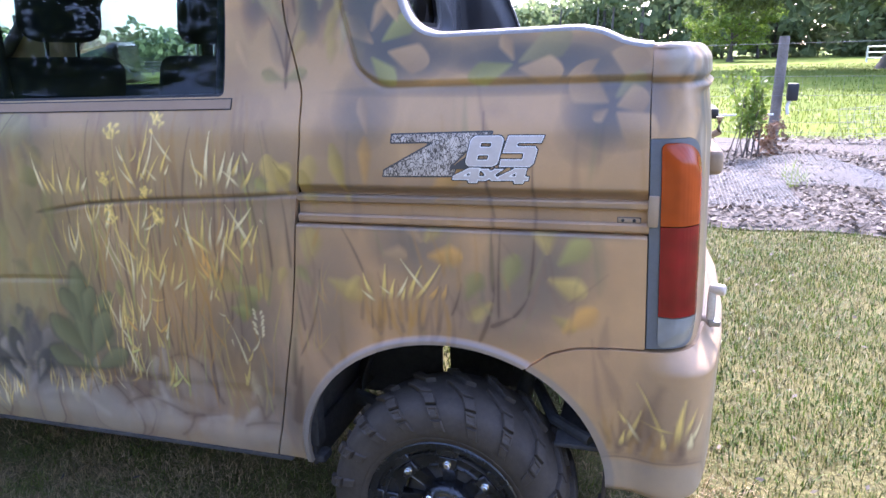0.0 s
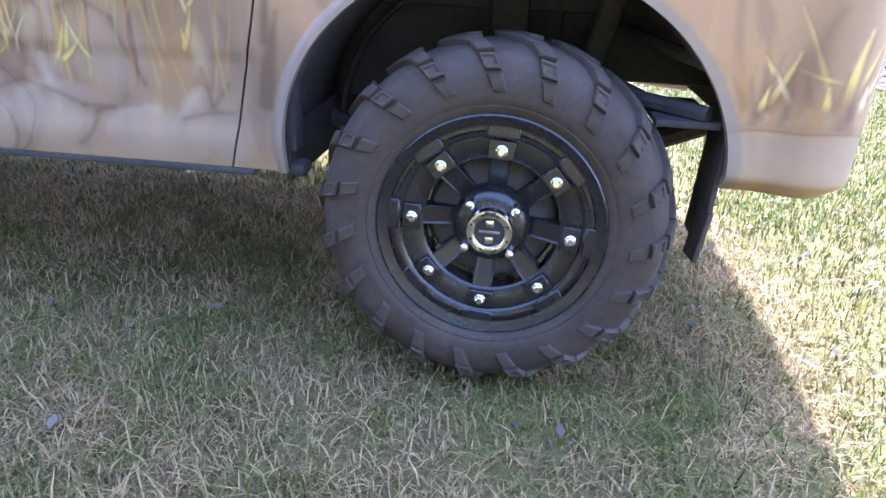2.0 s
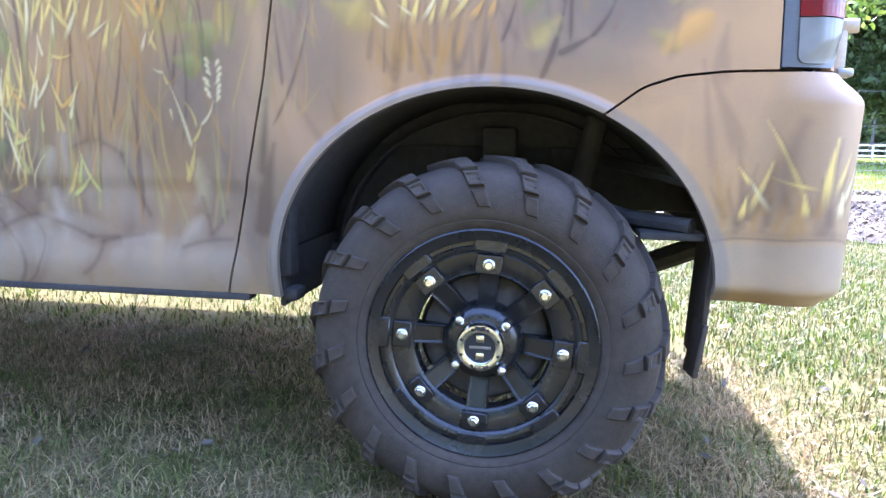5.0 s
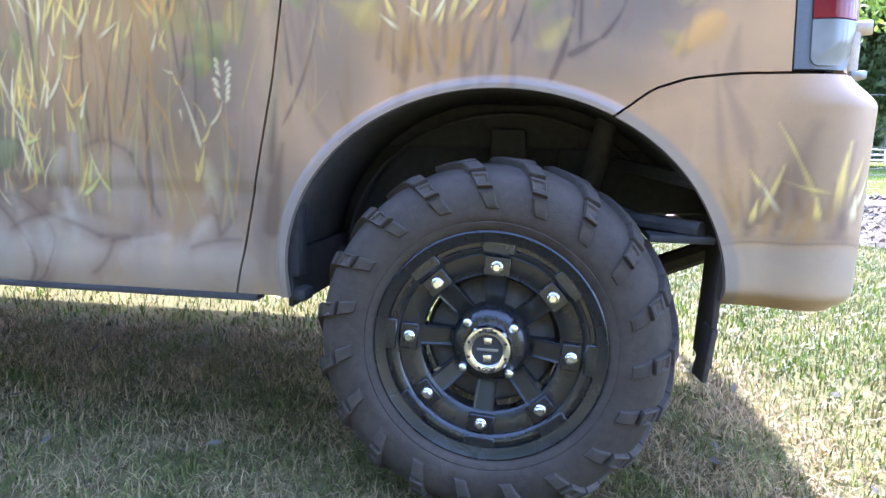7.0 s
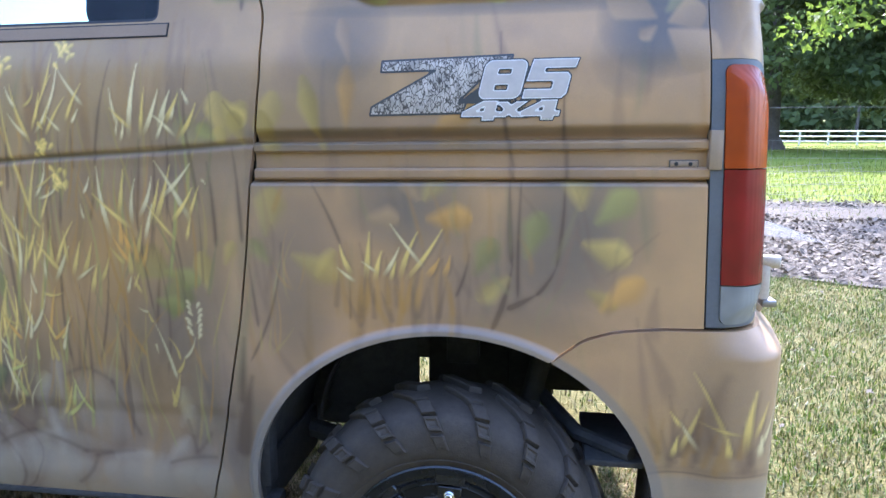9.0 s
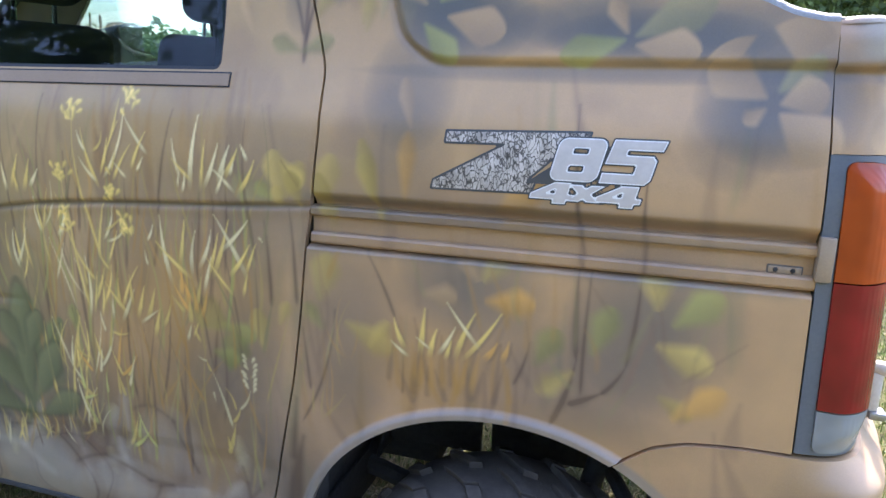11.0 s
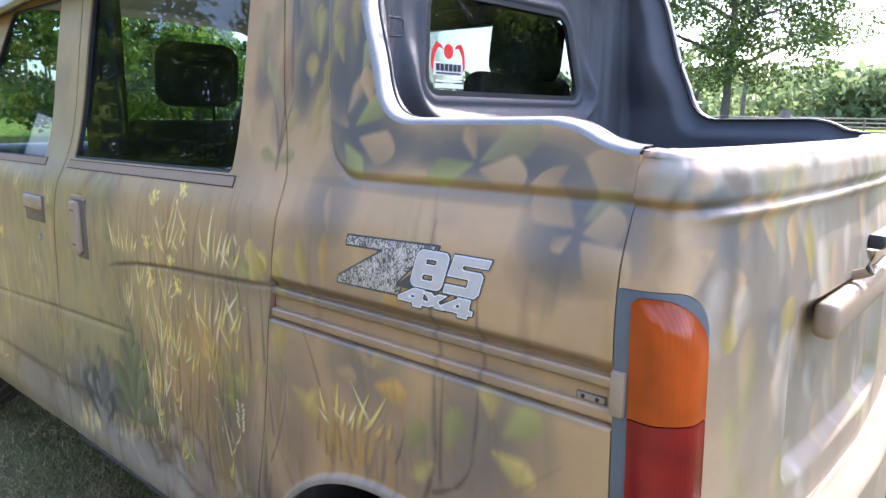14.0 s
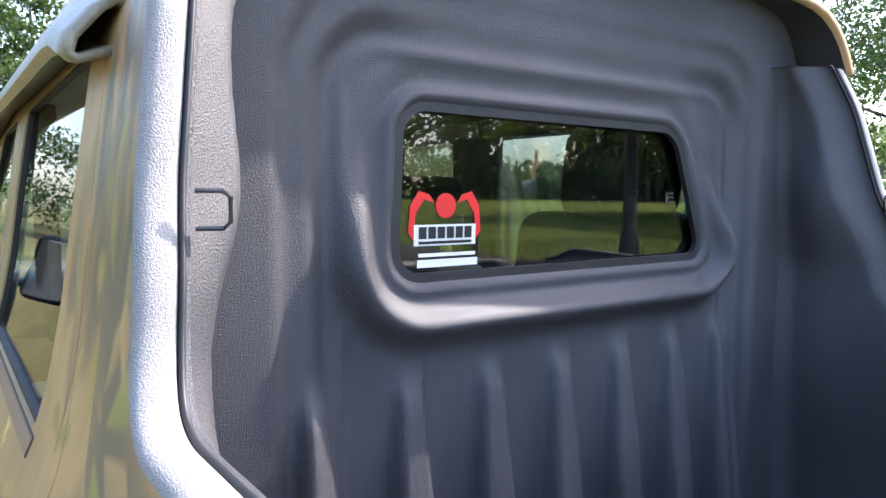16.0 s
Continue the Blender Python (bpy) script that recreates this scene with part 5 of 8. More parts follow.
tagged(put("far_wood", mesh_np("far_wood", v, f, WOOD_FAR, False)), "line of woodland behind the pasture, its leaf colour paled as haze", "woodland", kind="stuff")
bm = bmesh.new()
for k in range(70):
    a, d = trng.uniform(-1.3, 1.2), trng.uniform(98, 115)
    tube_bm([(math.sin(a) * d, math.cos(a) * d, 0), (math.sin(a) * d + 0.2, math.cos(a) * d, 7)], trng.uniform(0.15, 0.4), 6, bm, 0.6)
tagged(part("far_trunks", bm, BARK, None), "dark trunks under the far woodland", "woodland", kind="stuff")
c = [(trng.uniform(-45, 35), trng.uniform(-34, -26), trng.uniform(0.8, 10)) for _ in range(260)]
c += [(trng.uniform(-62, -44), trng.uniform(-32, 16), trng.uniform(0.8, 11)) for _ in range(190)]
v, f = leaf_cloud(np.array(c), trng.uniform(1.6, 3.0, len(c)), 160, 0.18, trng)
tagged(put("hedge_wood", mesh_np("hedge_wood", v, f, LEAVES, False)), "thick green wood behind the lawn", "woodland", kind="stuff")

# ---- fences ----
OLD_WOOD = surface("weathered_post", (0.11, 0.097, 0.083), (0.24, 0.21, 0.18), 0.9, 4.0, 60.0, 0.004, 60.0)
WIRE = surface("galvanised_wire", (0.15, 0.15, 0.145), (0.27, 0.27, 0.26), 0.5, 30.0, 200.0, metal=0.4)
WHITE = surface("white_paint", (0.62, 0.62, 0.60), (0.80, 0.80, 0.78), 0.5, 6.0, 90.0)
FY = 8.7
wire_fence = tagged(new("wire_fence"), "farm fence of weathered posts and galvanised wire mesh", "fence")
for x in (-9.5, -5.6, -1.8, 2.05, 5.9, 9.8, 13.7):
    part("post", tube_bm([(x, FY, -0.1), (x + 0.01, FY, 0.7), (x + 0.03, FY, 1.47)], 0.068, 12, None, 0.92), OLD_WOOD, wire_fence)
for z, r in ((1.38, 0.0028), (0.97, 0.0026), (0.73, 0.0028), (0.56, 0.0024), (0.40, 0.0022), (0.26, 0.0022), (0.12, 0.0022)):
    part("wire", tube_bm([(-10 + 2 * k, FY - 0.08, z + 0.012 * math.sin(k * 2.1 + z * 9)) for k in range(13)], r, 5), WIRE, wire_fence)
bm = bmesh.new()
for k in range(0, 150):
    x = -10 + k * 0.16
    tube_bm([(x, FY - 0.08, 0.05), (x + 0.004, FY - 0.085, 0.98)], 0.0013, 4, bm)
part("mesh_wires", bm, WIRE, wire_fence)
part("white_rope", tube_bm([(-1.8, FY - 0.12, 0.50), (0.2, FY - 0.12, 0.47), (2.02, FY - 0.12, 0.50)], 0.012, 8), WHITE, wire_fence)
box = part("fence_charger", box_bm(0.13, 0.10, 0.22, 0.02, (2.22, FY - 0.10, 0.78)), BLACK_PLASTIC, wire_fence, "small black fence charger")
part("charger_lead", tube_bm([(2.20, FY - 0.1, 0.68), (2.17, FY - 0.1, 0.60), (2.19, FY - 0.1, 0.50)], 0.02, 8), WHITE, box)


def rail_fence(name, x0, x1, y0, y1, posts, rails, high, mat, label):
    fence = tagged(new(name), label, "fence")
    for k in range(posts + 1):
        f = k / posts
        part("post", box_bm(0.13, 0.13, high, 0.01, (x0 + (x1 - x0) * f, y0 + (y1 - y0) * f, high / 2), 1), mat, fence)
    for k in range(rails):
        z = high * (0.25 + 0.7 * k / (rails - 1))
        b = tube_bm([(x0, y0 - 0.08, z), (x1, y1 - 0.08, z)], 0.06, 4)
        part("rail", b, mat, fence)
    return fence


rail_fence("board_fence", -60, 2, 62, 58, 26, 4, 1.35, OLD_WOOD, "long weathered board fence across the pasture")
rail_fence("white_fence", 18, 46, 66, 64, 12, 3, 1.3, WHITE, "white rail fence far off in the pasture")
rail_fence("paddock_fence", -38, -6, -8.5, -9.5, 14, 3, 1.3, OLD_WOOD, "brown board fence beside the lawn")
shed = tagged(new("horse_shelter"), "small white open shelter far across the pasture", "shelter")
part("roof", box_bm(5.0, 3.6, 0.16, 0.03, (-28, 66, 2.6)), WHITE, shed)
for dx in (-2.2, 2.2):
    for dy in (-1.5, 1.5):
        part("post", box_bm(0.16, 0.16, 2.55, 0.01, (-28 + dx, 66 + dy, 1.27), 1), WHITE, shed)
trailer = tagged(new("trailer"), "white stock trailer parked by the far fence", "trailer")
part("body", box_bm(1.9, 1.4, 1.2, 0.10, (-25.2, 61.4, 1.05), 3), WHITE, trailer)
for dx in (-0.5, 0.5):
    part("wheel", lathe_bm([(0.0, -0.1), (0.3, -0.1), (0.36, -0.06), (0.36, 0.06), (0.3, 0.1), (0, 0.1)], 20), RUBBER, trailer, m=pose(-25.2 + dx, 60.6, 0.36))

# ---- beside the fence post: shrub, dead stalks, netting ----
shrub = tagged(new("shrub"), "leggy green shrub with dead brown stalks by the post", "shrub")
pts = []
for k in range(14):
    x, y = 1.62 + trng.normal(0, 0.10), 7.75 + trng.normal(0, 0.10)
    h = trng.uniform(0.45, 1.05)
    tip = (x + trng.normal(0, 0.14), y + trng.normal(0, 0.1), h)
    part("stem", tube_bm([(x, y, 0), ((x + tip[0]) / 2 + 0.02, (y + tip[1]) / 2, h * 0.5), tip], 0.008, 5, None, 0.4), BARK, shrub)
    pts += [tuple(np.array((x, y, 0)) * (1 - q) + np.array(tip) * q) for q in (0.6, 0.75, 0.9, 1.0)]
v, f = leaf_cloud(np.array(pts), np.full(len(pts), 0.11), 11, 0.040, trng)
put("leaves", mesh_np("leaves", v, f, LIGHT_LEAVES, False), shrub)
DEAD = leafy("dead_stalks", (0.16, 0.09, 0.055), (0.40, 0.27, 0.18), 0.8, 0.15)
v, f = leaf_cloud(np.array([(1.85 + trng.normal(0, 0.08), 7.8 + trng.normal(0, 0.08), trng.uniform(0.1, 0.55)) for _ in range(30)]), np.full(30, 0.09), 10, 0.035, trng)
put("dead_leaves", mesh_np("dead_leaves", v, f, DEAD, False), shrub, "dry brown dead leaves")


def netting(x0, x1, y0, y1, nx, ny, height, label):
    net = tagged(new("wire_netting"), label, "wire netting")
    for i in range(nx + 1):
        part("wire", tube_bm([(x0 + (x1 - x0) * i / nx, y0 + (y1 - y0) * j / 12, height(i / nx, j / 12)) for j in range(13)], 0.0019, 4), WIRE, net)
    for j in range(ny + 1):
        part("wire", tube_bm([(x0 + (x1 - x0) * i / 12, y0 + (y1 - y0) * j / ny, height(i / 12, j / ny)) for i in range(13)], 0.0019, 4), WIRE, net)
    return net


netting(1.35, 2.75, 5.6, 6.9, 44, 24, lambda u, v: 0.06 + 0.16 * math.sin(math.pi * u) ** 1.2 * (0.4 + 0.6 * v), "bent sheet of galvanised netting on the mulch")
netting(0.75, 1.75, 4.9, 6.0, 30, 22, lambda u, v: 0.05 + 0.10 * v * math.sin(math.pi * u), "flattened sheet of galvanised netting on the mulch")
netting(2.6, 3.9, 7.4, 7.9, 16, 7, lambda u, v: 0.12 + 0.5 * v + 0.1 * u, "loose roll of fence mesh leaning on the ground")
tv, tf = blades(110, 1.78, 1.98, 5.9, 6.5, 0.12, 0.36, 0.012)
tagged(put("grass_tuft", mesh_np("grass_tuft", tv, tf, LIGHT_LEAVES, False)), "tall green grass growing through the netting", "grass", kind="stuff")

# ---- the truck: x runs towards its tail, its near side lies at y = 0, the rear axle at x = 0.012 ----
WIDE = 1.58
truck = tagged(new("pickup_truck"), "lifted mini crew-cab pickup hand-painted in grass camouflage, parked on lawn", "pickup truck")


def curve_of(xs, ys, blur=0.02):
    """A smooth curve through rough knots."""
    fine = np.linspace(xs[0], xs[-1], 2000)
    v = np.interp(fine, xs, ys)
    k = max(int(blur / (fine[1] - fine[0])), 1)
    pad = np.concatenate([2 * v[0] - v[k:0:-1], v, 2 * v[-1] - v[-2:-k - 2:-1]])
    w = np.hanning(2 * k + 1)
    v = np.convolve(pad, w / w.sum(), "valid")
    return lambda q: np.interp(q, fine, v)


flank = curve_of((0.30, 0.345, 0.40, 0.60, 1.10, 1.17, 1.25, 1.31, 1.40, 1.55, 1.72, 1.80), (0.045, 0.018, 0.004, 0.0, 0.0, 0.008, 0.042, 0.058, 0.075, 0.095, 0.12, 0.15), 0.04)
gap_rear = curve_of((0.30, 0.36, 0.43, 0.58, 0.72, 0.85, 0.97, 1.05, 1.15, 1.25, 1.40, 1.60, 1.82), (-0.470, -0.450, -0.428, -0.395, -0.365, -0.345, -0.331, -0.316, -0.304, -0.305, -0.348, -0.370, -0.385), 0.03)
gap_front = curve_of((0.30, 0.56, 0.86, 1.04, 1.20, 1.32, 1.82), (-1.452, -1.445, -1.434, -1.420, -1.388, -1.372, -1.365), 0.03)
pillar_edge = curve_of((1.30, 1.40, 1.46, 1.546, 1.70, 1.80, 1.90), (-0.057, -0.076, -0.093, -0.127, -0.163, -0.198, -0.247), 0.03)
rail_top = curve_of((-0.2, 0.28, 0.32, 0.36, 0.40, 0.45), (1.350, 1.354, 1.346, 1.326, 1.317, 1.317), 0.02)
bumper_seam = curve_of((0.15, 0.205, 0.24, 0.29, 0.36, 0.50), (0.64, 0.678, 0.704, 0.720, 0.727, 0.729), 0.02)


def arch(x, z, xc=0.006, grow=0.0):
    """Positive outside the wheel opening, about in metres."""
    a, b = 0.357 + grow, 0.305 + grow
    zz = np.maximum(z - 0.40, 0)
    r = np.sqrt(((x - xc) / a) ** 2 + (zz / b) ** 2)
    return (r - 1) * min(a, b)


def rounded(x, z, x0, x1, z0, z1, r, slant0=0.0, slant1=0.0):
    """Positive inside a rounded window whose two sides may slant."""
    f = np.clip((z - z0) / (z1 - z0), 0, 1)
    l, h = x0 + slant0 * f, x1 + slant1 * f
    qx = np.abs(x - (l + h) / 2) - (h - l) / 2 + r
    qz = np.abs(z - (z0 + z1) / 2) - (z1 - z0) / 2 + r
    return r - np.hypot(np.maximum(qx, 0), np.maximum(qz, 0)) - np.minimum(np.maximum(qx, qz), 0)


def bed_panel(x, z):
    """Positive inside the raised panel round the bed, above its groove."""
    left = curve_of((1.2, 1.27, 1.30, 1.42, 1.60, 1.8), (-0.085, -0.140, -0.176, -0.213, -0.23, -0.24), 0.03)(z)
    a, b = x - left, z - 1.260
    k = 0.035
    h = np.clip(0.5 - 0.5 * (a - b) / k, 0, 1)
    return a * h + b * (1 - h) - k * h * (1 - h)


def rail_channel(x, z):
    """Depth of the slide rail's channel, 0 to 1."""
    return smooth_step(0.960, 0.970, z) * smooth_step(1.058, 1.032, z) * smooth_step(-0.40, -0.33, x)


def crease(x):
    return np.interp(x, (-1.063, -0.90, -0.744, -0.5, -0.336), (0.969, 0.995, 1.008, 1.020, 1.031))


def side_y(x, z):
    y = flank(z)
    d = bed_panel(x, z)
    y = y - 0.008 * smooth_step(-0.006, 0.012, d) + 0.003 * np.exp(-((d + 0.005) / 0.007) ** 2)
    quarter = x > gap_rear(z)
    y = y + np.where(quarter, 0.018 * rail_channel(x, z), 0)
    bend = z - crease(x)
    along = smooth_step(-1.07, -0.95, x) * np.where(quarter, 0, 1)
    y = y + along * (0.004 * np.exp(-(bend / 0.006) ** 2) + 0.003 * smooth_step(0.01, -0.03, bend) * smooth_step(-0.12, -0.02, bend))
    low = z - np.interp(x, (-2.3, -1.44, -0.95), (0.722, 0.774, 0.797))
    y = y + 0.0045 * np.exp(-(low / 0.008) ** 2) * smooth_step(-0.93, -1.05, x)
    y = y + 0.0035 * smooth_step(0.556, 0.526, z) * smooth_step(-0.36, -0.40, x)
    y = y - 0.010 * smooth_step(0.020, 0.007, arch(x, z)) * (z < 0.78) * (np.abs(x) < 0.5)
    return y


def settle(x, z):
    """The body's slight rake on its lifted springs, and its lean inwards towards the roof."""
    lean = np.interp(x, (-1.3, -0.4, -0.1, 0.25, 0.45), (0.2, 1.0, 1.0, 0.25, -0.2))
    back = smooth_step(0.33, 0.43, x) * np.interp(z, (0.37, 0.55, 0.72, 0.95, 1.2), (0.010, 0.013, 0.018, 0.010, 0.0))
    return x - (0.003 + 0.020 * (z - 0.7)) * lean + back, z + 0.005 + 0.011 * (z - 0.37) + 0.014 * x * (z - 0.3)


def grid_panel(name, x0, x1, z0, z1, step, inside, depth, mat, parent, rim=0.014, label="", far=False, paint=True, place=None, rake=True):
    """A sheet over (x, z), cut to the outline where inside() is positive, with folded edges."""
    nx, nz = max(int((x1 - x0) / step), 2), max(int((z1 - z0) / step), 2)
    x, z = np.meshgrid(np.linspace(x0, x1, nx + 1), np.linspace(z0, z1, nz + 1))
    x, z = x.ravel(), z.ravel()
    d = inside(x, z)
    i = (np.arange(nz)[:, None] * (nx + 1) + np.arange(nx)).ravel()
    quads = np.stack([i, i + 1, i + nx + 2, i + nx + 1], 1)
    quads = quads[(d[quads] > 0).any(1)]
    out = np.zeros(len(x), bool)
    out[quads.ravel()] = True
    out &= d < 0
    e = 1e-4
    for _ in range(4):
        px, pz = x[out], z[out]
        v = inside(px, pz)
        gx, gzz = (inside(px + e, pz) - v) / e, (inside(px, pz + e) - v) / e
        s = np.maximum(gx * gx + gzz * gzz, 0.05)
        lim = step * 1.2
        x[out] += np.clip(-v * gx / s, -lim, lim)
        z[out] += np.clip(-v * gzz / s, -lim, lim)
    used = np.unique(quads)
    new_i = np.full(len(x), -1)
    new_i[used] = np.arange(len(used))
    quads, x, z = new_i[quads], x[used], z[used]
    edges = quads[:, [0, 1, 1, 2, 2, 3, 3, 0]].reshape(-1, 2)
    key = np.sort(edges, 1)
    key = key[:, 0].astype(np.int64) * len(x) + key[:, 1]
    _, first, count = np.unique(key, return_index=True, return_counts=True)
    border = edges[first[count == 1]]
    if place:
        front, back = place(x, z, 0.0), place(x, z, rim)
    else:
        y = depth(x, z)
        front, back = np.stack([x, y, z], 1), np.stack([x, y + rim, z], 1)
    if rake:
        for q in (front, back):
            q[:, 0], q[:, 2] = settle(q[:, 0], q[:, 2])
    n, m = len(x), len(border)
    lip = np.concatenate([front[border[:, 0]], front[border[:, 1]], back[border[:, 1]], back[border[:, 0]]])
    k = n + np.arange(m)
    verts = np.concatenate([front, lip])
    faces = np.concatenate([quads, np.stack([k, k + m, k + 2 * m, k + 3 * m], 1)[:, ::-1]])
    if far:
        verts[:, 1] = WIDE - verts[:, 1]
        faces = faces[:, ::-1]
    me = mesh_np(name, verts, faces, mat)
    if paint:
        ax = np.concatenate([x, x[border[:, 0]], x[border[:, 1]], x[border[:, 1]], x[border[:, 0]]])
        az = np.concatenate([z, z[border[:, 0]], z[border[:, 1]], z[border[:, 1]], z[border[:, 0]]])
        colour_mesh(me, ax, az)
    return put(name, me, parent, label)


SILL = 0.352
win_slide = lambda x, z: rounded(x, z, -1.335, -0.502, 1.245, 1.725, 0.014, 0.03, 0.012)
win_front = lambda x, z: rounded(x, z, -2.36, -1.545, 1.235, 1.725, 0.016, 0.42, 0.02)
slide_door = lambda x, z: np.minimum.reduce([gap_rear(z) - 0.0022 - x, x - gap_front(z) - 0.0036, z - SILL, 1.79 - z, -win_slide(x, z)])
front_arch = lambda x, z: arch(x, z, -2.80)
front_door = lambda x, z: np.minimum.reduce([gap_front(z) - 0.0036 - x, x + 2.95 - np.clip(z - 1.15, 0, 1) * 1.15, z - SILL + 0.03 * smooth_step(-1.4, -2.1, x), 1.79 - z, -win_front(x, z), front_arch(x, z)])


def opening(x, z):
    """Positive below and ahead of the rim of the bed's side opening, which turns in a round corner."""
    a, b, k = pillar_edge(np.clip(z, 1.30, 1.82)) - x, rail_top(x) - z, 0.085
    h = np.maximum(k - np.abs(a - b), 0) / k
    return np.maximum(a, b) + h * h * k / 4


def quarter(x, z):
    upper = opening(x, z)
    hind = np.maximum(z - bumper_seam(x) - 0.0022, 0.16 - x)
    return np.minimum.reduce([x - gap_rear(z) - 0.0022, 0.4150 - x, z - SILL, 1.79 - z, arch(x, z), upper, hind])


# plan of the tail: the run of its surface from the side round to the other side
_t = np.array(((0.30, 0.0), (0.42, 0.0), (0.455, 0.004), (0.485, 0.020), (0.507, 0.050), (0.520, 0.10), (0.540, 0.22), (0.562, 0.45), (0.575, WIDE / 2)))
_t = np.concatenate([_t, np.stack([_t[-2::-1, 0], WIDE - _t[-2::-1, 1]], 1)])
_run = np.concatenate([[0], np.cumsum(np.hypot(*np.diff(_t, axis=0).T))])
tail_px, tail_py = curve_of(_run, _t[:, 0], 0.03), curve_of(_run, _t[:, 1], 0.03)
RUN_END = 0.30 + _run[-1]


def tail_place(a, z, inset, off):
    """From the run along the side and round the tail to the world; off pushes inwards."""
    s = a - 0.30
    e, end = 0.002, _run[-1]
    q = np.clip(s, e, end - e)
    x, y = tail_px(q) + np.minimum(s - e, 0) - np.maximum(s - end + e, 0), tail_py(q)
    dx, dy = tail_px(q + e) - tail_px(q - e), tail_py(q + e) - tail_py(q - e)
    n = np.hypot(dx, dy)
    o = off(a, z) + inset
    return np.stack([x - dy / n * o, y + dx / n * o, z], 1)


def tail_off(a, z):
    side = smooth_step(0.50, 0.42, a) + smooth_step(RUN_END - 0.50, RUN_END - 0.42, a)
    o = side * flank(z) + (1 - side) * 0.35 * flank(z)
    band = smooth_step(1.252, 1.266, z)
    o = o - 0.009 * band + 0.004 * np.exp(-((z - 1.252) / 0.006) ** 2)
    o = o + 0.012 * smooth_step(1.286, 1.320, z) ** 2
    ridge = smooth_step(0.50, 0.60, a) * smooth_step(RUN_END - 0.50, RUN_END - 0.60, a)
    o = o - 0.012 * ridge * np.exp(-((z - 1.245) / 0.010) ** 2)
    plate = rounded(a, z, 0.80, RUN_END - 0.80, 0.80, 1.08, 0.04)
    return o + 0.025 * smooth_step(-0.01, 0.02, plate) * ridge


def bumper_off(a, z):
    side = smooth_step(0.52, 0.40, a) + smooth_step(RUN_END - 0.52, RUN_END - 0.40, a)
    o = side * flank(z) - (1 - side) * (0.042 * smooth_step(0.735, 0.68, z))
    o = o + 0.030 * smooth_step(0.415, 0.376, z) ** 2
    return o - 0.004


lamp_shape = lambda a, z: np.minimum(rounded(a, z, 0.30, 0.546, 0.733, 1.152, 0.055), a - 0.4172)
corner_shape = lambda a, z: np.minimum.reduce([a - 0.4180, RUN_END - 0.4180 - a, z - 0.7315 + 0.05 * smooth_step(0.6, 0.7, a) * smooth_step(RUN_END - 0.6, RUN_END - 0.7, a), 1.316 - z, -lamp_shape(a, z) - 0.001, -lamp_shape(RUN_END - a, z) - 0.001])
bumper_shape = lambda a, z: np.minimum.reduce([arch(a, z), a - 0.16, bumper_seam(np.minimum(a, 0.5)) - 0.0022 - z, z - 0.378, RUN_END - 0.30 - a])

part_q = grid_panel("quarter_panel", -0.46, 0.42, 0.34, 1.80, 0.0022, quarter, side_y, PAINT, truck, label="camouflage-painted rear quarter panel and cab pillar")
sliding = grid_panel("sliding_door", -1.48, -0.28, 0.34, 1.80, 0.0025, slide_door, side_y, PAINT, truck, label="sliding door painted with tall straw-coloured grass")
frontd = grid_panel("front_door", -2.96, -1.34, 0.30, 1.80, 0.0036, front_door, side_y, PAINT, truck, label="front door painted with green reeds")
bumper = grid_panel("rear_bumper", 0.15, RUN_END - 0.25, 0.36, 0.74, 0.0027, bumper_shape, None, PAINT, truck, 0.02, "painted wrap-round rear bumper", place=lambda a, z, r: tail_place(a, z, r, bumper_off))
tailgate = grid_panel("tailgate", 0.41, RUN_END - 0.41, 0.67, 1.33, 0.0036, corner_shape, None, PAINT, truck, 0.014, "painted tailgate with rounded corners", place=lambda a, z, r: tail_place(a, z, r, tail_off))
for nm, sh, x0, x1 in (("far_quarter_panel", quarter, -0.46, 0.42), ("far_sliding_door", slide_door, -1.48, -0.28), ("far_front_door", front_door, -2.96, -1.34)):
    grid_panel(nm, x0, x1, 0.34, 1.80, 0.01, sh, side_y, PAINT, truck, far=True)

# lamps
lens_shape = lambda a, z: np.minimum(rounded(a, z, 0.4375, 0.75, 0.738, 1.144, 0.012), rounded(a, z, 0.20, 0.543, 0.738, 1.144, 0.075))
lens = {}
for nm, lo, hi, col in (("amber_lens", 0.987, 1.152, (0.34, 0.050, 0.004)), ("red_lens", 0.803, 0.985, (0.19, 0.006, 0.008)), ("clear_lens", 0.733, 0.801, (0.20, 0.205, 0.19))):
    m, n, l, b = nodes_of(nm)
    b.inputs["Base Color"].default_value = (*col, 1)
    b.inputs["Roughness"].default_value = 0.22
    b.inputs["Coat Weight"].default_value = 0.1
    b.inputs["Specular IOR Level"].default_value = 0.3
    b.inputs["Subsurface Weight"].default_value = 0.0
    v = coords(n, l, 1.0)
    wv = n.new("ShaderNodeTexWave")
    wv.bands_direction = "Y"
    wv.inputs["Scale"].default_value = 62.0
    l.new(v, wv.inputs["Vector"])
    l.new(mix(n, l, "MULTIPLY", 0.6, col, ramp(n, l, noise_node(n, l, v, 11.0, 2.0), (0.35, (0.45, 0.40, 0.4)), (0.65, (1.25, 1.2, 1.2)))), b.inputs["Base Color"])
    bump(n, l, b, wv.outputs["Fac"], 0.30, 0.0008)
    lens[nm] = (m, lo, hi)
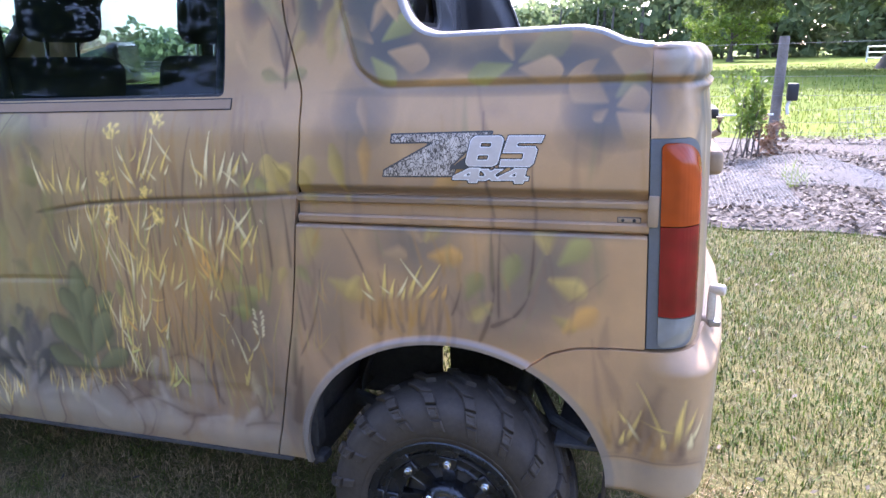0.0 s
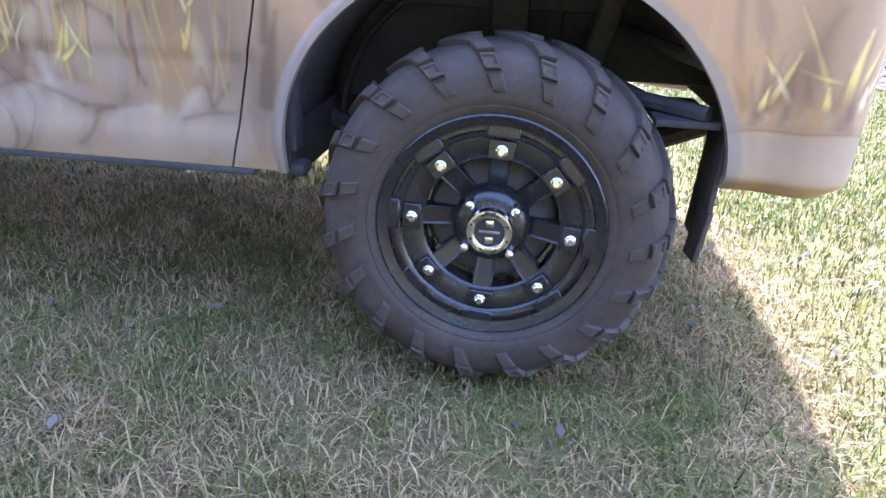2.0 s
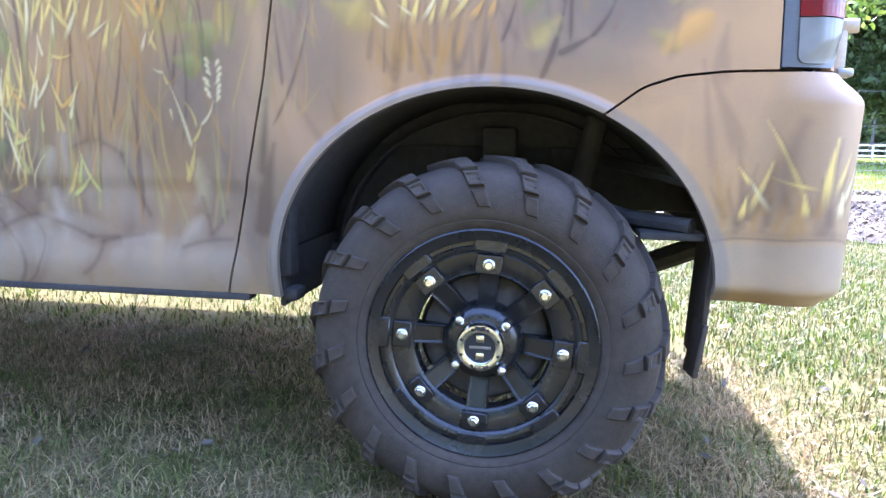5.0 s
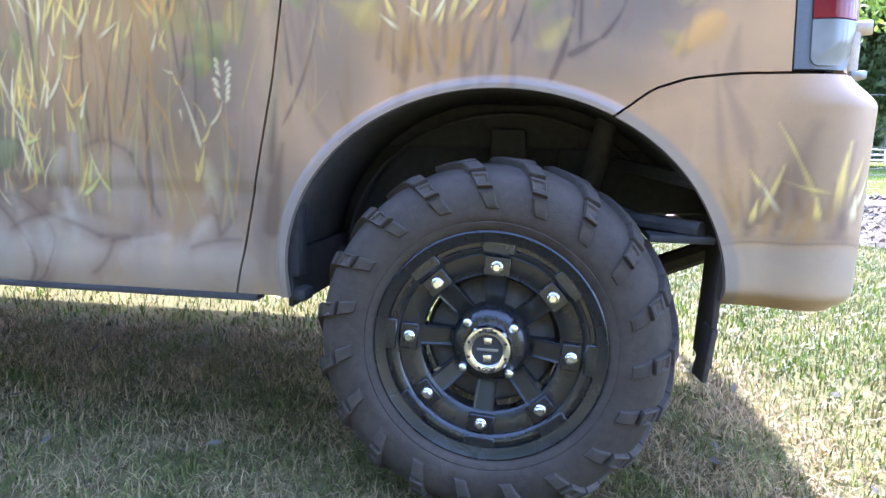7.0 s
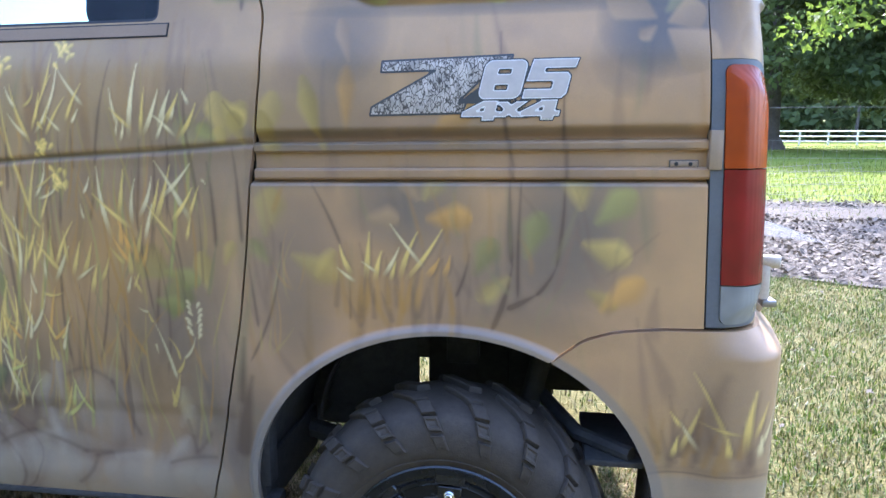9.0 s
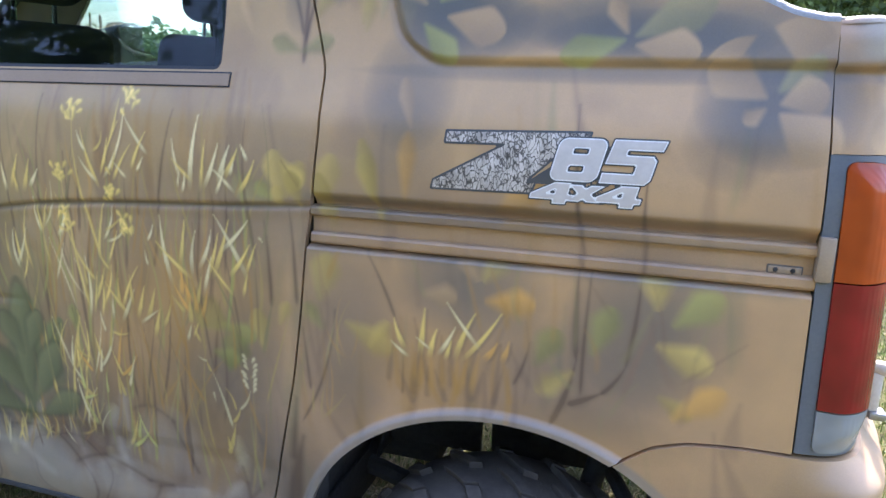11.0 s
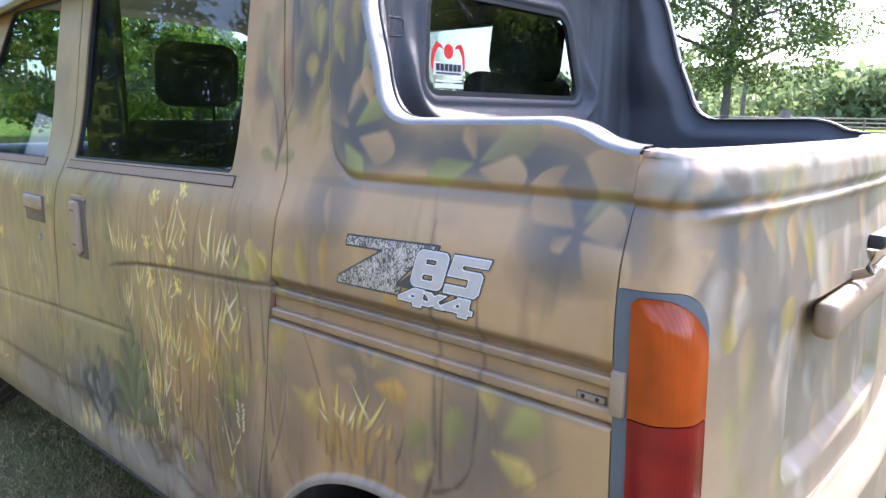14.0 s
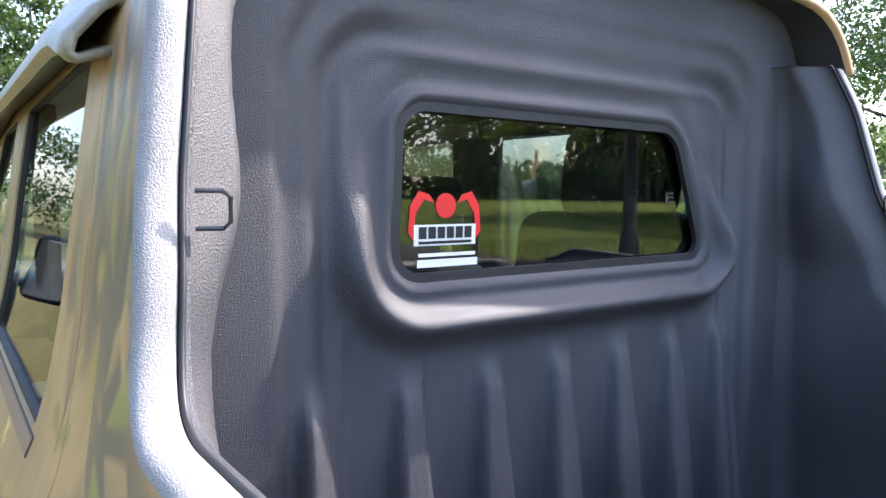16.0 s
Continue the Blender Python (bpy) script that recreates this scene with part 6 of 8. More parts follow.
for far in (False, True):
    lamp = put("tail_lamp", None, truck, "tall tail lamp with amber, red and clear lenses")
    run = (lambda a: RUN_END - a) if far else (lambda a: a)
    strip = lambda a, z: np.minimum(lamp_shape(a, z), -lens_shape(a, z) - 0.0005)
    ob = grid_panel("lamp_surround", 0.415, 0.56, 0.725, 1.16, 0.004, strip, None, GREY_TRIM, lamp, 0.02, paint=False, place=lambda a, z, r: tail_place(run(a), z, r, lambda q, w: tail_off(q, w) - 0.001))
    for nm, (m, lo, hi) in lens.items():
        body = lambda a, z: np.minimum.reduce([lens_shape(a, z), z - lo, hi - z])
        puff = lambda a, z: tail_off(run(a), z) - 0.004 - 0.010 * smooth_step(0.0, 0.035, lens_shape(a, z))
        grid_panel(nm, 0.432, 0.555, lo - 0.004, hi + 0.004, 0.004, body, None, m, lamp, 0.012, paint=False, place=lambda a, z, r: tail_place(run(a), z, r, lambda q, w: puff(a, z)))


def sweep(name, path, frame_of, profile, mat, parent, label="", paint=False, close=False):
    """Sweeps a profile of (n, y) along path points of the side; frame_of gives (point, normal)."""
    k = len(profile)
    verts, aa, az = [], [], []
    for p in path:
        (x, y, z), (nx, nz) = frame_of(p)
        for n, d in profile:
            rx, rz = settle(x + nx * n, z + nz * n)
            verts.append((float(rx), y + d, float(rz)))
            aa.append(x)
            az.append(z)
    faces = [(i * k + j, i * k + j + 1, (i + 1) * k + j + 1, (i + 1) * k + j) for i in range(len(path) - 1) for j in range(k - 1)]
    me = mesh_np(name, verts, faces, mat)
    if paint:
        colour_mesh(me, aa, az)
    return put(name, me, parent, label)


def bed_edge_path():
    """Points along the rim of the bed's opening, from the roof to the tail."""
    cx, cz = 0.36, 1.90
    a0, a1 = math.atan2(1.785 - cz, float(pillar_edge(1.785)) - cx) - 2 * math.pi, math.atan2(1.317 - cz, 0.414 - cx)
    out = []
    for a in np.linspace(a0 % (2 * math.pi), a1 % (2 * math.pi), 150):
        lo, hi = 0.0, 1.2
        for _ in range(34):
            mid = (lo + hi) / 2
            if opening(np.array([cx + mid * math.cos(a)]), np.array([cz + mid * math.sin(a)]))[0] > 0:
                hi = mid
            else:
                lo = mid
        out.append((cx + lo * math.cos(a), cz + lo * math.sin(a)))
    return out


edge_pts = bed_edge_path()


def edge_frame(i, flip=False):
    a, b = edge_pts[max(i - 2, 0)], edge_pts[min(i + 2, len(edge_pts) - 1)]
    d = math.hypot(b[0] - a[0], b[1] - a[1])
    nx, nz = -(b[1] - a[1]) / d, (b[0] - a[0]) / d
    x, z = edge_pts[i]
    return (x, float(side_y(np.array([x]), np.array([z]))[0]), z), (nx, nz)


for far in (False, True):
    def flip_frame(i):
        (x, y, z), n = edge_frame(i)
        return ((x, WIDE - y, z), n) if far else ((x, y, z), n)
    s = -1 if far else 1
    rng_i = range(len(edge_pts))
    lip = sweep("bed_edge", rng_i, flip_frame, [(0.0, 0.0), (0.005, 0.0015 * s), (0.009, 0.006 * s), (0.011, 0.013 * s), (0.0115, 0.030 * s), (0.009, 0.0335 * s), (-0.004, 0.034 * s)], TEXTURED, truck, "pale textured coating on the rim of the bed opening")
    sweep("rubber_seal", rng_i, flip_frame, [(0.003, 0.0342 * s), (0.010, 0.0348 * s), (0.0125, 0.0375 * s), (0.010, 0.0402 * s), (0.002, 0.0405 * s)], SEAL, truck)


def lining_y(x, z):
    """Depth of the coated inner side of the bed, with its rounded swelling beside the cab's wall."""
    d = opening(x, z)
    own = 0.118 + np.interp(x, (-0.34, -0.29, -0.26, -0.20, -0.13, -0.05, 0.10, 0.43), (0.115, 0.066, 0.046, 0.040, 0.028, 0.016, 0.008, 0.0)) + np.maximum(flank(z) - 0.075, 0) * (z > 1.3)
    own = own + 0.026 * np.exp(-((x + 0.20) / 0.07) ** 2 - ((z - 1.52) / 0.10) ** 2) - 0.03 * smooth_step(1.25, 0.85, z)
    edge = flank(z) + 0.0300
    return edge + (own - edge) * smooth_step(-0.004, 0.05, d)


for far in (False, True):
    grid_panel("bed_side_lining", -0.345, 0.416, 0.78, 1.80, 0.008, lambda x, z: np.minimum.reduce([opening(x, z) + 0.008, x + 0.343, 0.413 - x, z - 0.785, 1.795 - z]), lining_y, LINER, truck, 0.006, "black textured side lining of the bed", far, False)

# ---- wheels ----
FRONT_X = -2.80
HUB = Vector((0.008, -0.040, 0.309))
TOP_BOLT = 86.0


# the tyre's section from bead to crown, as (radius, depth)
TYRE_FACE = ((0.168, 0.03), (0.178, 0.004), (0.184, -0.006), (0.192, -0.0135), (0.200, -0.0165), (0.2015, -0.0155), (0.2030, -0.0170), (0.215, -0.0195), (0.232, -0.0195), (0.250, -0.0160), (0.264, -0.0095), (0.274, 0.0), (0.281, 0.015), (0.286, 0.045), (0.288, 0.085))
TYRE_BACK = ((0.286, 0.125), (0.280, 0.160), (0.267, 0.176), (0.245, 0.183), (0.215, 0.189), (0.19, 0.18), (0.168, 0.15))
_face = np.array(TYRE_FACE[7:])
_along = np.concatenate([[0], np.cumsum(np.hypot(*np.diff(_face, axis=0).T))])


def on_tyre(s, turn, lift):
    """A place over the tyre's face: s along its section from the sidewall, turned round the axle, lifted off it."""
    r, y = np.interp(s, _along, _face[:, 0]), np.interp(s, _along, _face[:, 1])
    dr = np.interp(s + 0.004, _along, _face[:, 0]) - np.interp(s - 0.004, _along, _face[:, 0])
    dy = np.interp(s + 0.004, _along, _face[:, 1]) - np.interp(s - 0.004, _along, _face[:, 1])
    n = math.hypot(dr, dy)
    r, y = r + lift * dy / n, y - lift * dr / n
    return (r * math.sin(turn), y, r * math.cos(turn))


def lug_mesh():
    """One cleat of the tyre: stepped blocks that climb the sidewall aslant and go on as a bar over the crown."""
    bm = bmesh.new()
    for s0, s1, w0, w1, h0, h1, dimple in ((0.006, 0.033, 0.0200, 0.0235, 0.0045, 0.0085, False), (0.0365, 0.061, 0.0245, 0.0255, 0.0095, 0.0105, True), (0.0635, 0.093, 0.0265, 0.0280, 0.0105, 0.0110, False), (0.097, 0.150, 0.0270, 0.0250, 0.0110, 0.0105, False)):
        rows = []
        for k in range(5):
            f = k / 4
            s, w, h = s0 + (s1 - s0) * f, w0 + (w1 - w0) * f, h0 + (h1 - h0) * f
            r = float(np.interp(s, _along, _face[:, 0]))
            mid = radians(-10.5) * s / 0.105 - radians(5.0) * max(s - 0.10, 0) / 0.05
            end = 0.0022 if k == 0 else (-0.0022 if k == 4 else 0.0)
            ring = [bm.verts.new(on_tyre(s, mid - w / 2 / r, -0.003))]
            ring += [bm.verts.new(on_tyre(s + end * 0.4, mid - (w / 2 - 0.0006) / r, h - 0.0022)), bm.verts.new(on_tyre(s + end, mid - (w / 2 - 0.0024) / r, h))]
            ring += [bm.verts.new(on_tyre(s + end, mid + (w / 2 - 0.0024) / r, h)), bm.verts.new(on_tyre(s + end * 0.4, mid + (w / 2 - 0.0006) / r, h - 0.0022))]
            ring.append(bm.verts.new(on_tyre(s, mid + w / 2 / r, -0.003)))
            rows.append(ring)
        tops = []
        for p, q in zip(rows, rows[1:]):
            for i in range(5):
                face = bm.faces.new((p[i], p[i + 1], q[i + 1], q[i]))
                if i == 2:
                    tops.append(face)
        bm.faces.new(rows[0])
        bm.faces.new(rows[-1][::-1])
        if dimple:
            bmesh.ops.recalc_face_normals(bm, faces=bm.faces[:])
            bmesh.ops.inset_region(bm, faces=tops[1:3], thickness=0.0045, depth=-0.0030)
    bmesh.ops.recalc_face_normals(bm, faces=bm.faces[:])
    me = bpy.data.meshes.new("tread_lug")
    bm.to_mesh(me)
    bm.free()
    me.materials.append(RUBBER)
    return me


def text_mesh(body, size, mat, depth=0.0006, bold=0.0):
    cu = bpy.data.curves.new("writing", "FONT")
    cu.body, cu.size, cu.extrude, cu.offset = body, size, depth, bold
    cu.align_x, cu.align_y = "CENTER", "CENTER"
    ob = bpy.data.objects.new("writing", cu)
    me = bpy.data.meshes.new_from_object(ob)
    bpy.data.objects.remove(ob)
    bpy.data.curves.remove(cu)
    me.materials.clear()
    me.materials.append(mat)
    return me


def hex_bolt(r, h, flange):
    bm = lathe_bm([(flange, 0.0), (flange, -0.002), (r * 1.02, -0.0035)], 20)
    b = bmesh.new()
    ring = lambda rr, y: [b.verts.new((rr * math.cos(math.pi * k / 3), y, rr * math.sin(math.pi * k / 3))) for k in range(6)]
    r0, r1, r2 = ring(r, -0.003), ring(r, -h + 0.0012), ring(r * 0.82, -h)
    for p, q in ((r0, r1), (r1, r2)):
        for k in range(6):
            b.faces.new((p[k], p[(k + 1) % 6], q[(k + 1) % 6], q[k]))
    b.faces.new(r2)
    bmesh.ops.recalc_face_normals(b, faces=b.faces[:])
    return join_bm(bm, b)


def build_wheel():
    wheel = put("wheel", None, truck, "black eight-spoke off-road wheel with chrome bolts")
    part("tyre", lathe_bm(list(TYRE_FACE + TYRE_BACK), 120), RUBBER, wheel, "knobbly mud tyre")
    lug = lug_mesh()
    for k in range(19):
        put("tread_lug", lug, wheel, m=pose(0, 0, 0, 0, k * 360 / 19 + 1, 0))
        put("tread_lug", lug, wheel, m=pose(0, 0.170, 0, 0, k * 360 / 19 + 11, 180))
    spokes = [radians(TOP_BOLT - 45 * k) for k in range(8)]

    part("rim", lathe_bm([(0.112, 0.040), (0.1125, 0.014), (0.116, 0.0105), (0.132, 0.0085), (0.146, 0.0065), (0.152, 0.0065), (0.152, 0.03)], 96), BLACK_PAINT, wheel, "gloss black rim")
    arm = None
    for a in spokes:
        m = pose(0, 0, 0, 0, 90 - math.degrees(a), 0)
        if arm is None:
            b = box_bm(0.037, 0.036, 0.088, 0.0, (0, 0.0215, 0.098))
            for vert in b.verts:
                if vert.co.y < 0.01:
                    vert.co.x *= 0.90
                    vert.co.y += 0.026 * (0.142 - vert.co.z) / 0.088
                if vert.co.z < 0.07:
                    vert.co.x *= 0.88
            front = [fc for fc in b.faces if fc.normal.y < -0.9]
            bmesh.ops.inset_region(b, faces=front, thickness=0.0042, depth=-0.0026)
            bmesh.ops.bevel(b, geom=b.edges[:], offset=0.0007, segments=1, affect="EDGES")
            arm = part("spoke", b, BLACK_PAINT, wheel, m=m, smooth=False)
        else:
            put("spoke", arm.data, wheel, m=m)
    part("outer_ring", lathe_bm([(0.146, 0.02), (0.147, 0.0), (0.151, -0.004), (0.158, -0.005), (0.160, 0.001), (0.166, 0.001), (0.168, -0.006), (0.178, -0.009), (0.184, -0.012), (0.187, -0.010), (0.187, -0.002), (0.180, 0.004)], 96), BLACK_PAINT, wheel)
    part("barrel", lathe_bm([(0.150, 0.012), (0.148, 0.05), (0.155, 0.15), (0.168, 0.17)], 64), BLACK_PAINT, wheel)
    part("brake_drum", lathe_bm([(0.0, 0.046), (0.090, 0.046), (0.103, 0.052), (0.106, 0.060), (0.111, 0.064), (0.111, 0.12), (0.0, 0.12)], 48), DRUM, wheel, "dusty iron brake drum")
    part("hub_face", lathe_bm([(0.0, 0.001), (0.044, 0.001), (0.054, 0.0045), (0.060, 0.0115), (0.063, 0.020), (0.064, 0.05)], 48), BLACK_PAINT, wheel)
    bolt, pad = None, None
    for a in spokes:
        m = Matrix.Translation((0.129 * math.cos(a), -0.0035, 0.129 * math.sin(a))) @ pose(0, 0, 0, 0, 90 - math.degrees(a), 0)
        if bolt is None:
            b = box_bm(0.042, 0.010, 0.030, 0.0015, (0, 0.0062, 0.001), 1)
            pad = part("bolt_pad", b, BLACK_PAINT, wheel, m=m)
            bolt = part("rim_bolt", hex_bolt(0.0070, 0.0085, 0.0095), CHROME, wheel, "chrome bolt", m=m)
        else:
            put("bolt_pad", pad.data, wheel, m=m)
            put("rim_bolt", bolt.data, wheel, "chrome bolt", m=m)
    ring_pad = None
    for a in spokes:
        m = Matrix.Translation((0.160 * math.cos(a), -0.0020, 0.160 * math.sin(a))) @ pose(0, 0, 0, 0, 90 - math.degrees(a), 0)
        if ring_pad is None:
            ring_pad = part("ring_block", box_bm(0.052, 0.008, 0.020, 0.002, segments=1), BLACK_PAINT, wheel, m=m)
        else:
            put("ring_block", ring_pad.data, wheel, m=m)
    nut = None
    for k in range(4):
        a = radians(41 + 90 * k)
        m = Matrix.Translation((0.052 * math.cos(a), 0.004, 0.052 * math.sin(a)))
        if nut is None:
            nut = part("lug_nut", lathe_bm([(0.0, -0.021), (0.004, -0.0205), (0.0068, -0.0185), (0.0082, -0.015), (0.0086, -0.003), (0.0095, 0.0)], 18), CHROME, wheel, "chrome lug nut", m=m)
        else:
            put("lug_nut", nut.data, wheel, "chrome lug nut", m=m)
    cap = part("centre_cap", lathe_bm([(0.0235, -0.020), (0.0245, -0.0235), (0.027, -0.025), (0.036, -0.024), (0.0385, -0.020), (0.0385, 0.004)], 48), CHROME, wheel, "chrome locking hub cap")
    part("cap_face", lathe_bm([(0.0, -0.0195), (0.0235, -0.0195), (0.0240, -0.017)], 32), BLACK_PLASTIC, cap)
    part("cap_mark", box_bm(0.013, 0.003, 0.012, 0.001, (0, -0.0205, 0.014)), CHROME, cap)
    part("cap_mark", box_bm(0.013, 0.003, 0.012, 0.001, (0, -0.0205, -0.014)), CHROME, cap)
    part("cap_badge", box_bm(0.034, 0.0016, 0.0045, 0.0005, (0, -0.0208, 0)), STEEL, cap)
    screw = None
    for k in range(8):
        a = radians(22.5 + 45 * k)
        m = pose(0.0312 * math.cos(a), -0.0248, 0.0312 * math.sin(a))
        if screw is None:
            screw = part("cap_hole", lathe_bm([(0.0, -0.0004), (0.0024, -0.0004), (0.0026, 0.001)], 10), SEAL, cap, m=m)
        else:
            put("cap_hole", screw.data, cap, m=m)
    put("cap_writing", text_mesh("FREE", 0.0085, SEAL, 0.0003, 0.0004), cap, m=pose(0, -0.0254, 0.0312, 90, 0, 0))
    put("cap_writing", text_mesh("LOCK", 0.0085, SEAL, 0.0003, 0.0004), cap, m=pose(0, -0.0254, -0.0312, 90, 180, 0) @ pose(0, 0, 0, 0, 0, 180))
    return wheel


rear_wheel = build_wheel()
rear_wheel.matrix_basis = Matrix.Translation(HUB)
copy_thing(rear_wheel, Matrix.Translation((FRONT_X, HUB.y + 0.07, HUB.z)) @ pose(0, 0, 0, 0, 20, 0))
copy_thing(rear_wheel, Matrix.Translation((HUB.x, WIDE - HUB.y, HUB.z)) @ pose(0, 0, 0, 0, 0, 180))
copy_thing(rear_wheel, Matrix.Translation((FRONT_X, WIDE - HUB.y - 0.07, HUB.z)) @ pose(0, 0, 0, 0, 0, 180))

# ---- underbody ----
part("rear_axle", tube_bm([(0.006, 0.06, 0.305), (0.006, WIDE - 0.06, 0.305)], 0.035, 14), UNDER, truck)
part("axle_housing", lathe_bm([(0.0, -0.10), (0.06, -0.09), (0.11, -0.04), (0.12, 0.0), (0.11, 0.04), (0.06, 0.09), (0.0, 0.10)], 28), UNDER, truck, m=pose(0.006, WIDE / 2, 0.305))
part("front_axle", tube_bm([(FRONT_X, 0.06, 0.305), (FRONT_X, WIDE - 0.06, 0.305)], 0.035, 12), UNDER, truck)
for y in (0.36, WIDE - 0.36):
    part("frame_rail", box_bm(2.0, 0.06, 0.11, 0.008, (-1.5, y, 0.53)), UNDER, truck)
    part("frame_kick_up", box_bm(1.06, 0.06, 0.09, 0.008, (-0.02, y, 0.665)), UNDER, truck)
    part("frame_rail", box_bm(0.46, 0.06, 0.125, 0.008, (0.33, y, 0.560)), UNDER, truck)
    part("leaf_spring", tube_bm([(-0.48, y - 0.06, 0.43), (-0.25, y - 0.06, 0.365), (0.0, y - 0.06, 0.345), (0.25, y - 0.06, 0.375), (0.46, y - 0.06, 0.46)], 0.022, 8), UNDER, truck)
    part("shock_absorber", tube_bm([(0.10, y - 0.12, 0.30), (0.20, y - 0.10, 0.72)], 0.022, 10), UNDER, truck)
    part("bump_stop", box_bm(0.07, 0.05, 0.10, 0.008, (0.0, y - 0.04, 0.61)), UNDER, truck)
part("floor_pan", box_bm(2.45, WIDE - 0.16, 0.05, 0.01, (-1.62, WIDE / 2, 0.42)), UNDER, truck)
part("bed_floor", box_bm(0.85, WIDE - 0.24, 0.05, 0.006, (0.095, WIDE / 2, 0.775)), LINER, truck)
part("tail_crossmember", box_bm(0.05, WIDE - 0.3, 0.12, 0.01, (0.42, WIDE / 2, 0.52)), UNDER, truck)
part("exhaust_pipe", tube_bm([(-1.5, 1.0, 0.40), (-0.5, 1.02, 0.42), (0.3, 1.05, 0.42), (0.5, 1.05, 0.40)], 0.025, 12), STEEL, truck)


def half_shell(x0, a0, a1, y0, y1, r, mat, name, label=""):
    """A strip of the wheel housing, between two angles over the wheel."""
    v, f = [], []
    n = 24
    for i in range(n + 1):
        a = radians(a0 + (a1 - a0) * i / n)
        for k, (dr, y) in enumerate(((0.0, y0), (0.004, (y0 + y1) / 2), (0.0, y1), (0.006, y1), (0.010, (y0 + y1) / 2), (0.006, y0))):
            v.append((x0 + (r + dr) * math.cos(a) * 1.03, y, 0.40 + (r + dr - 0.035) * math.sin(a)))
        if i:
            for k in range(6):
                p, q = (i - 1) * 6 + k, (i - 1) * 6 + (k + 1) % 6
                f.append((p, q, q + 6, p + 6))
    return put(name, mesh_np(name, v, f, mat), truck, label)


for far in (False, True):
    w = (lambda y: WIDE - y) if far else (lambda y: y)
    half_shell(0.003, 33, 178, w(0.018), w(0.34), 0.352, UNDER, "wheel_housing")
    half_shell(0.003, 40, 178, w(0.30), w(0.38), 0.32, UNDER, "inner_housing")
    part("inner_wall", box_bm(0.262, 0.02, 0.34, 0.006, (-0.239, w(0.37), 0.60)), UNDER, truck)
    part("inner_wall", box_bm(0.215, 0.02, 0.33, 0.006, (0.0225, w(0.37), 0.605)), UNDER, truck)
    part("inner_wall", box_bm(0.032, 0.02, 0.10, 0.003, (-0.0965, w(0.371), 0.600)), UNDER, truck)
    part("inner_wall", box_bm(0.032, 0.02, 0.10, 0.003, (-0.0965, w(0.371), 0.728)), UNDER, truck)
    half_shell(FRONT_X, 2, 178, w(0.018), w(0.40), 0.352, UNDER, "wheel_housing")
    part("housing_front", box_bm(0.010, 0.31, 0.10, 0.003, (-0.352, w(0.185), 0.385)), UNDER, truck)
    part("inner_wall", box_bm(0.22, 0.02, 0.20, 0.006, (0.25, w(0.37), 0.67)), UNDER, truck)
    part("spring_box", box_bm(0.26, 0.40, 0.20, 0.03, (-0.335, w(0.58), 0.46)), UNDER, truck)
    part("damper_mount", box_bm(0.16, 0.10, 0.22, 0.02, (0.12, w(0.42), 0.56)), UNDER, truck)
    # struts behind the wheel, and the ragged rubber flap
    part("strut", tube_bm([(0.33, w(0.03), 0.50), (0.24, w(0.10), 0.505), (0.15, w(0.32), 0.52)], 0.014, 8), UNDER, truck)
    part("strut", tube_bm([(0.335, w(0.04), 0.57), (0.20, w(0.36), 0.60)], 0.012, 8), UNDER, truck)
    part("strut", box_bm(0.10, 0.22, 0.012, 0.003, (0.30, w(0.13), 0.485)), UNDER, truck)
    part("mud_flap", box_bm(0.010, 0.12, 0.20, 0.003, (0, 0, 0)), RUBBER, truck, "worn black rubber mud flap", m=pose(0.362, w(0.09), 0.375, 0, 3, 0))
    part("flap_rag", box_bm(0.010, 0.05, 0.09, 0.003, (0, 0, 0)), RUBBER, truck, m=pose(0.352, w(0.045), 0.300, 0, 8, 8))
    part("arch_plug", box_bm(0.03, 0.05, 0.025, 0.010, (-0.335, w(0.045), 0.358)), UNDER, truck)
    part("sill_rail", box_bm(1.02, 0.035, 0.012, 0.003, (-0.92, w(0.035), 0.350)), UNDER, truck)
    part("jack_tab", box_bm(0.07, 0.03, 0.010, 0.003, (-0.49, w(0.035), 0.350)), TRIM, truck)
# what closes the doors from within
for y in (0.05, WIDE - 0.05):
    part("door_lining", box_bm(1.10, 0.02, 0.82, 0.006, (-0.90, y, 0.815)), BLACK_PLASTIC, truck)
    part("door_lining", box_bm(0.62, 0.02, 0.82, 0.006, (-1.78, y, 0.815)), BLACK_PLASTIC, truck)
    part("post_lining", box_bm(0.24, 0.03, 0.52, 0.010, (-1.365, y + (0.105 if y < 1 else -0.105), 1.47)), BLACK_PLASTIC, truck)
    part("quarter_lining", box_bm(0.035, 0.04, 0.74, 0.004, (-0.352, 0.045 if y < 1 else WIDE - 0.045, 0.76)), UNDER, truck)
    part("pillar_lining", box_bm(0.04, 0.03, 0.55, 0.004, (-0.375, 0.17 if y < 1 else WIDE - 0.17, 1.46)), UNDER, truck, m=pose(0, 0, 0))
    part("lamp_backing", box_bm(0.02, 0.05, 0.46, 0.004, (0.416, 0.048 if y < 1 else WIDE - 0.048, 0.94)), UNDER, truck)
    part("lamp_backing", box_bm(0.06, 0.02, 0.42, 0.004, (0.446, 0.045 if y < 1 else WIDE - 0.045, 0.94)), UNDER, truck)

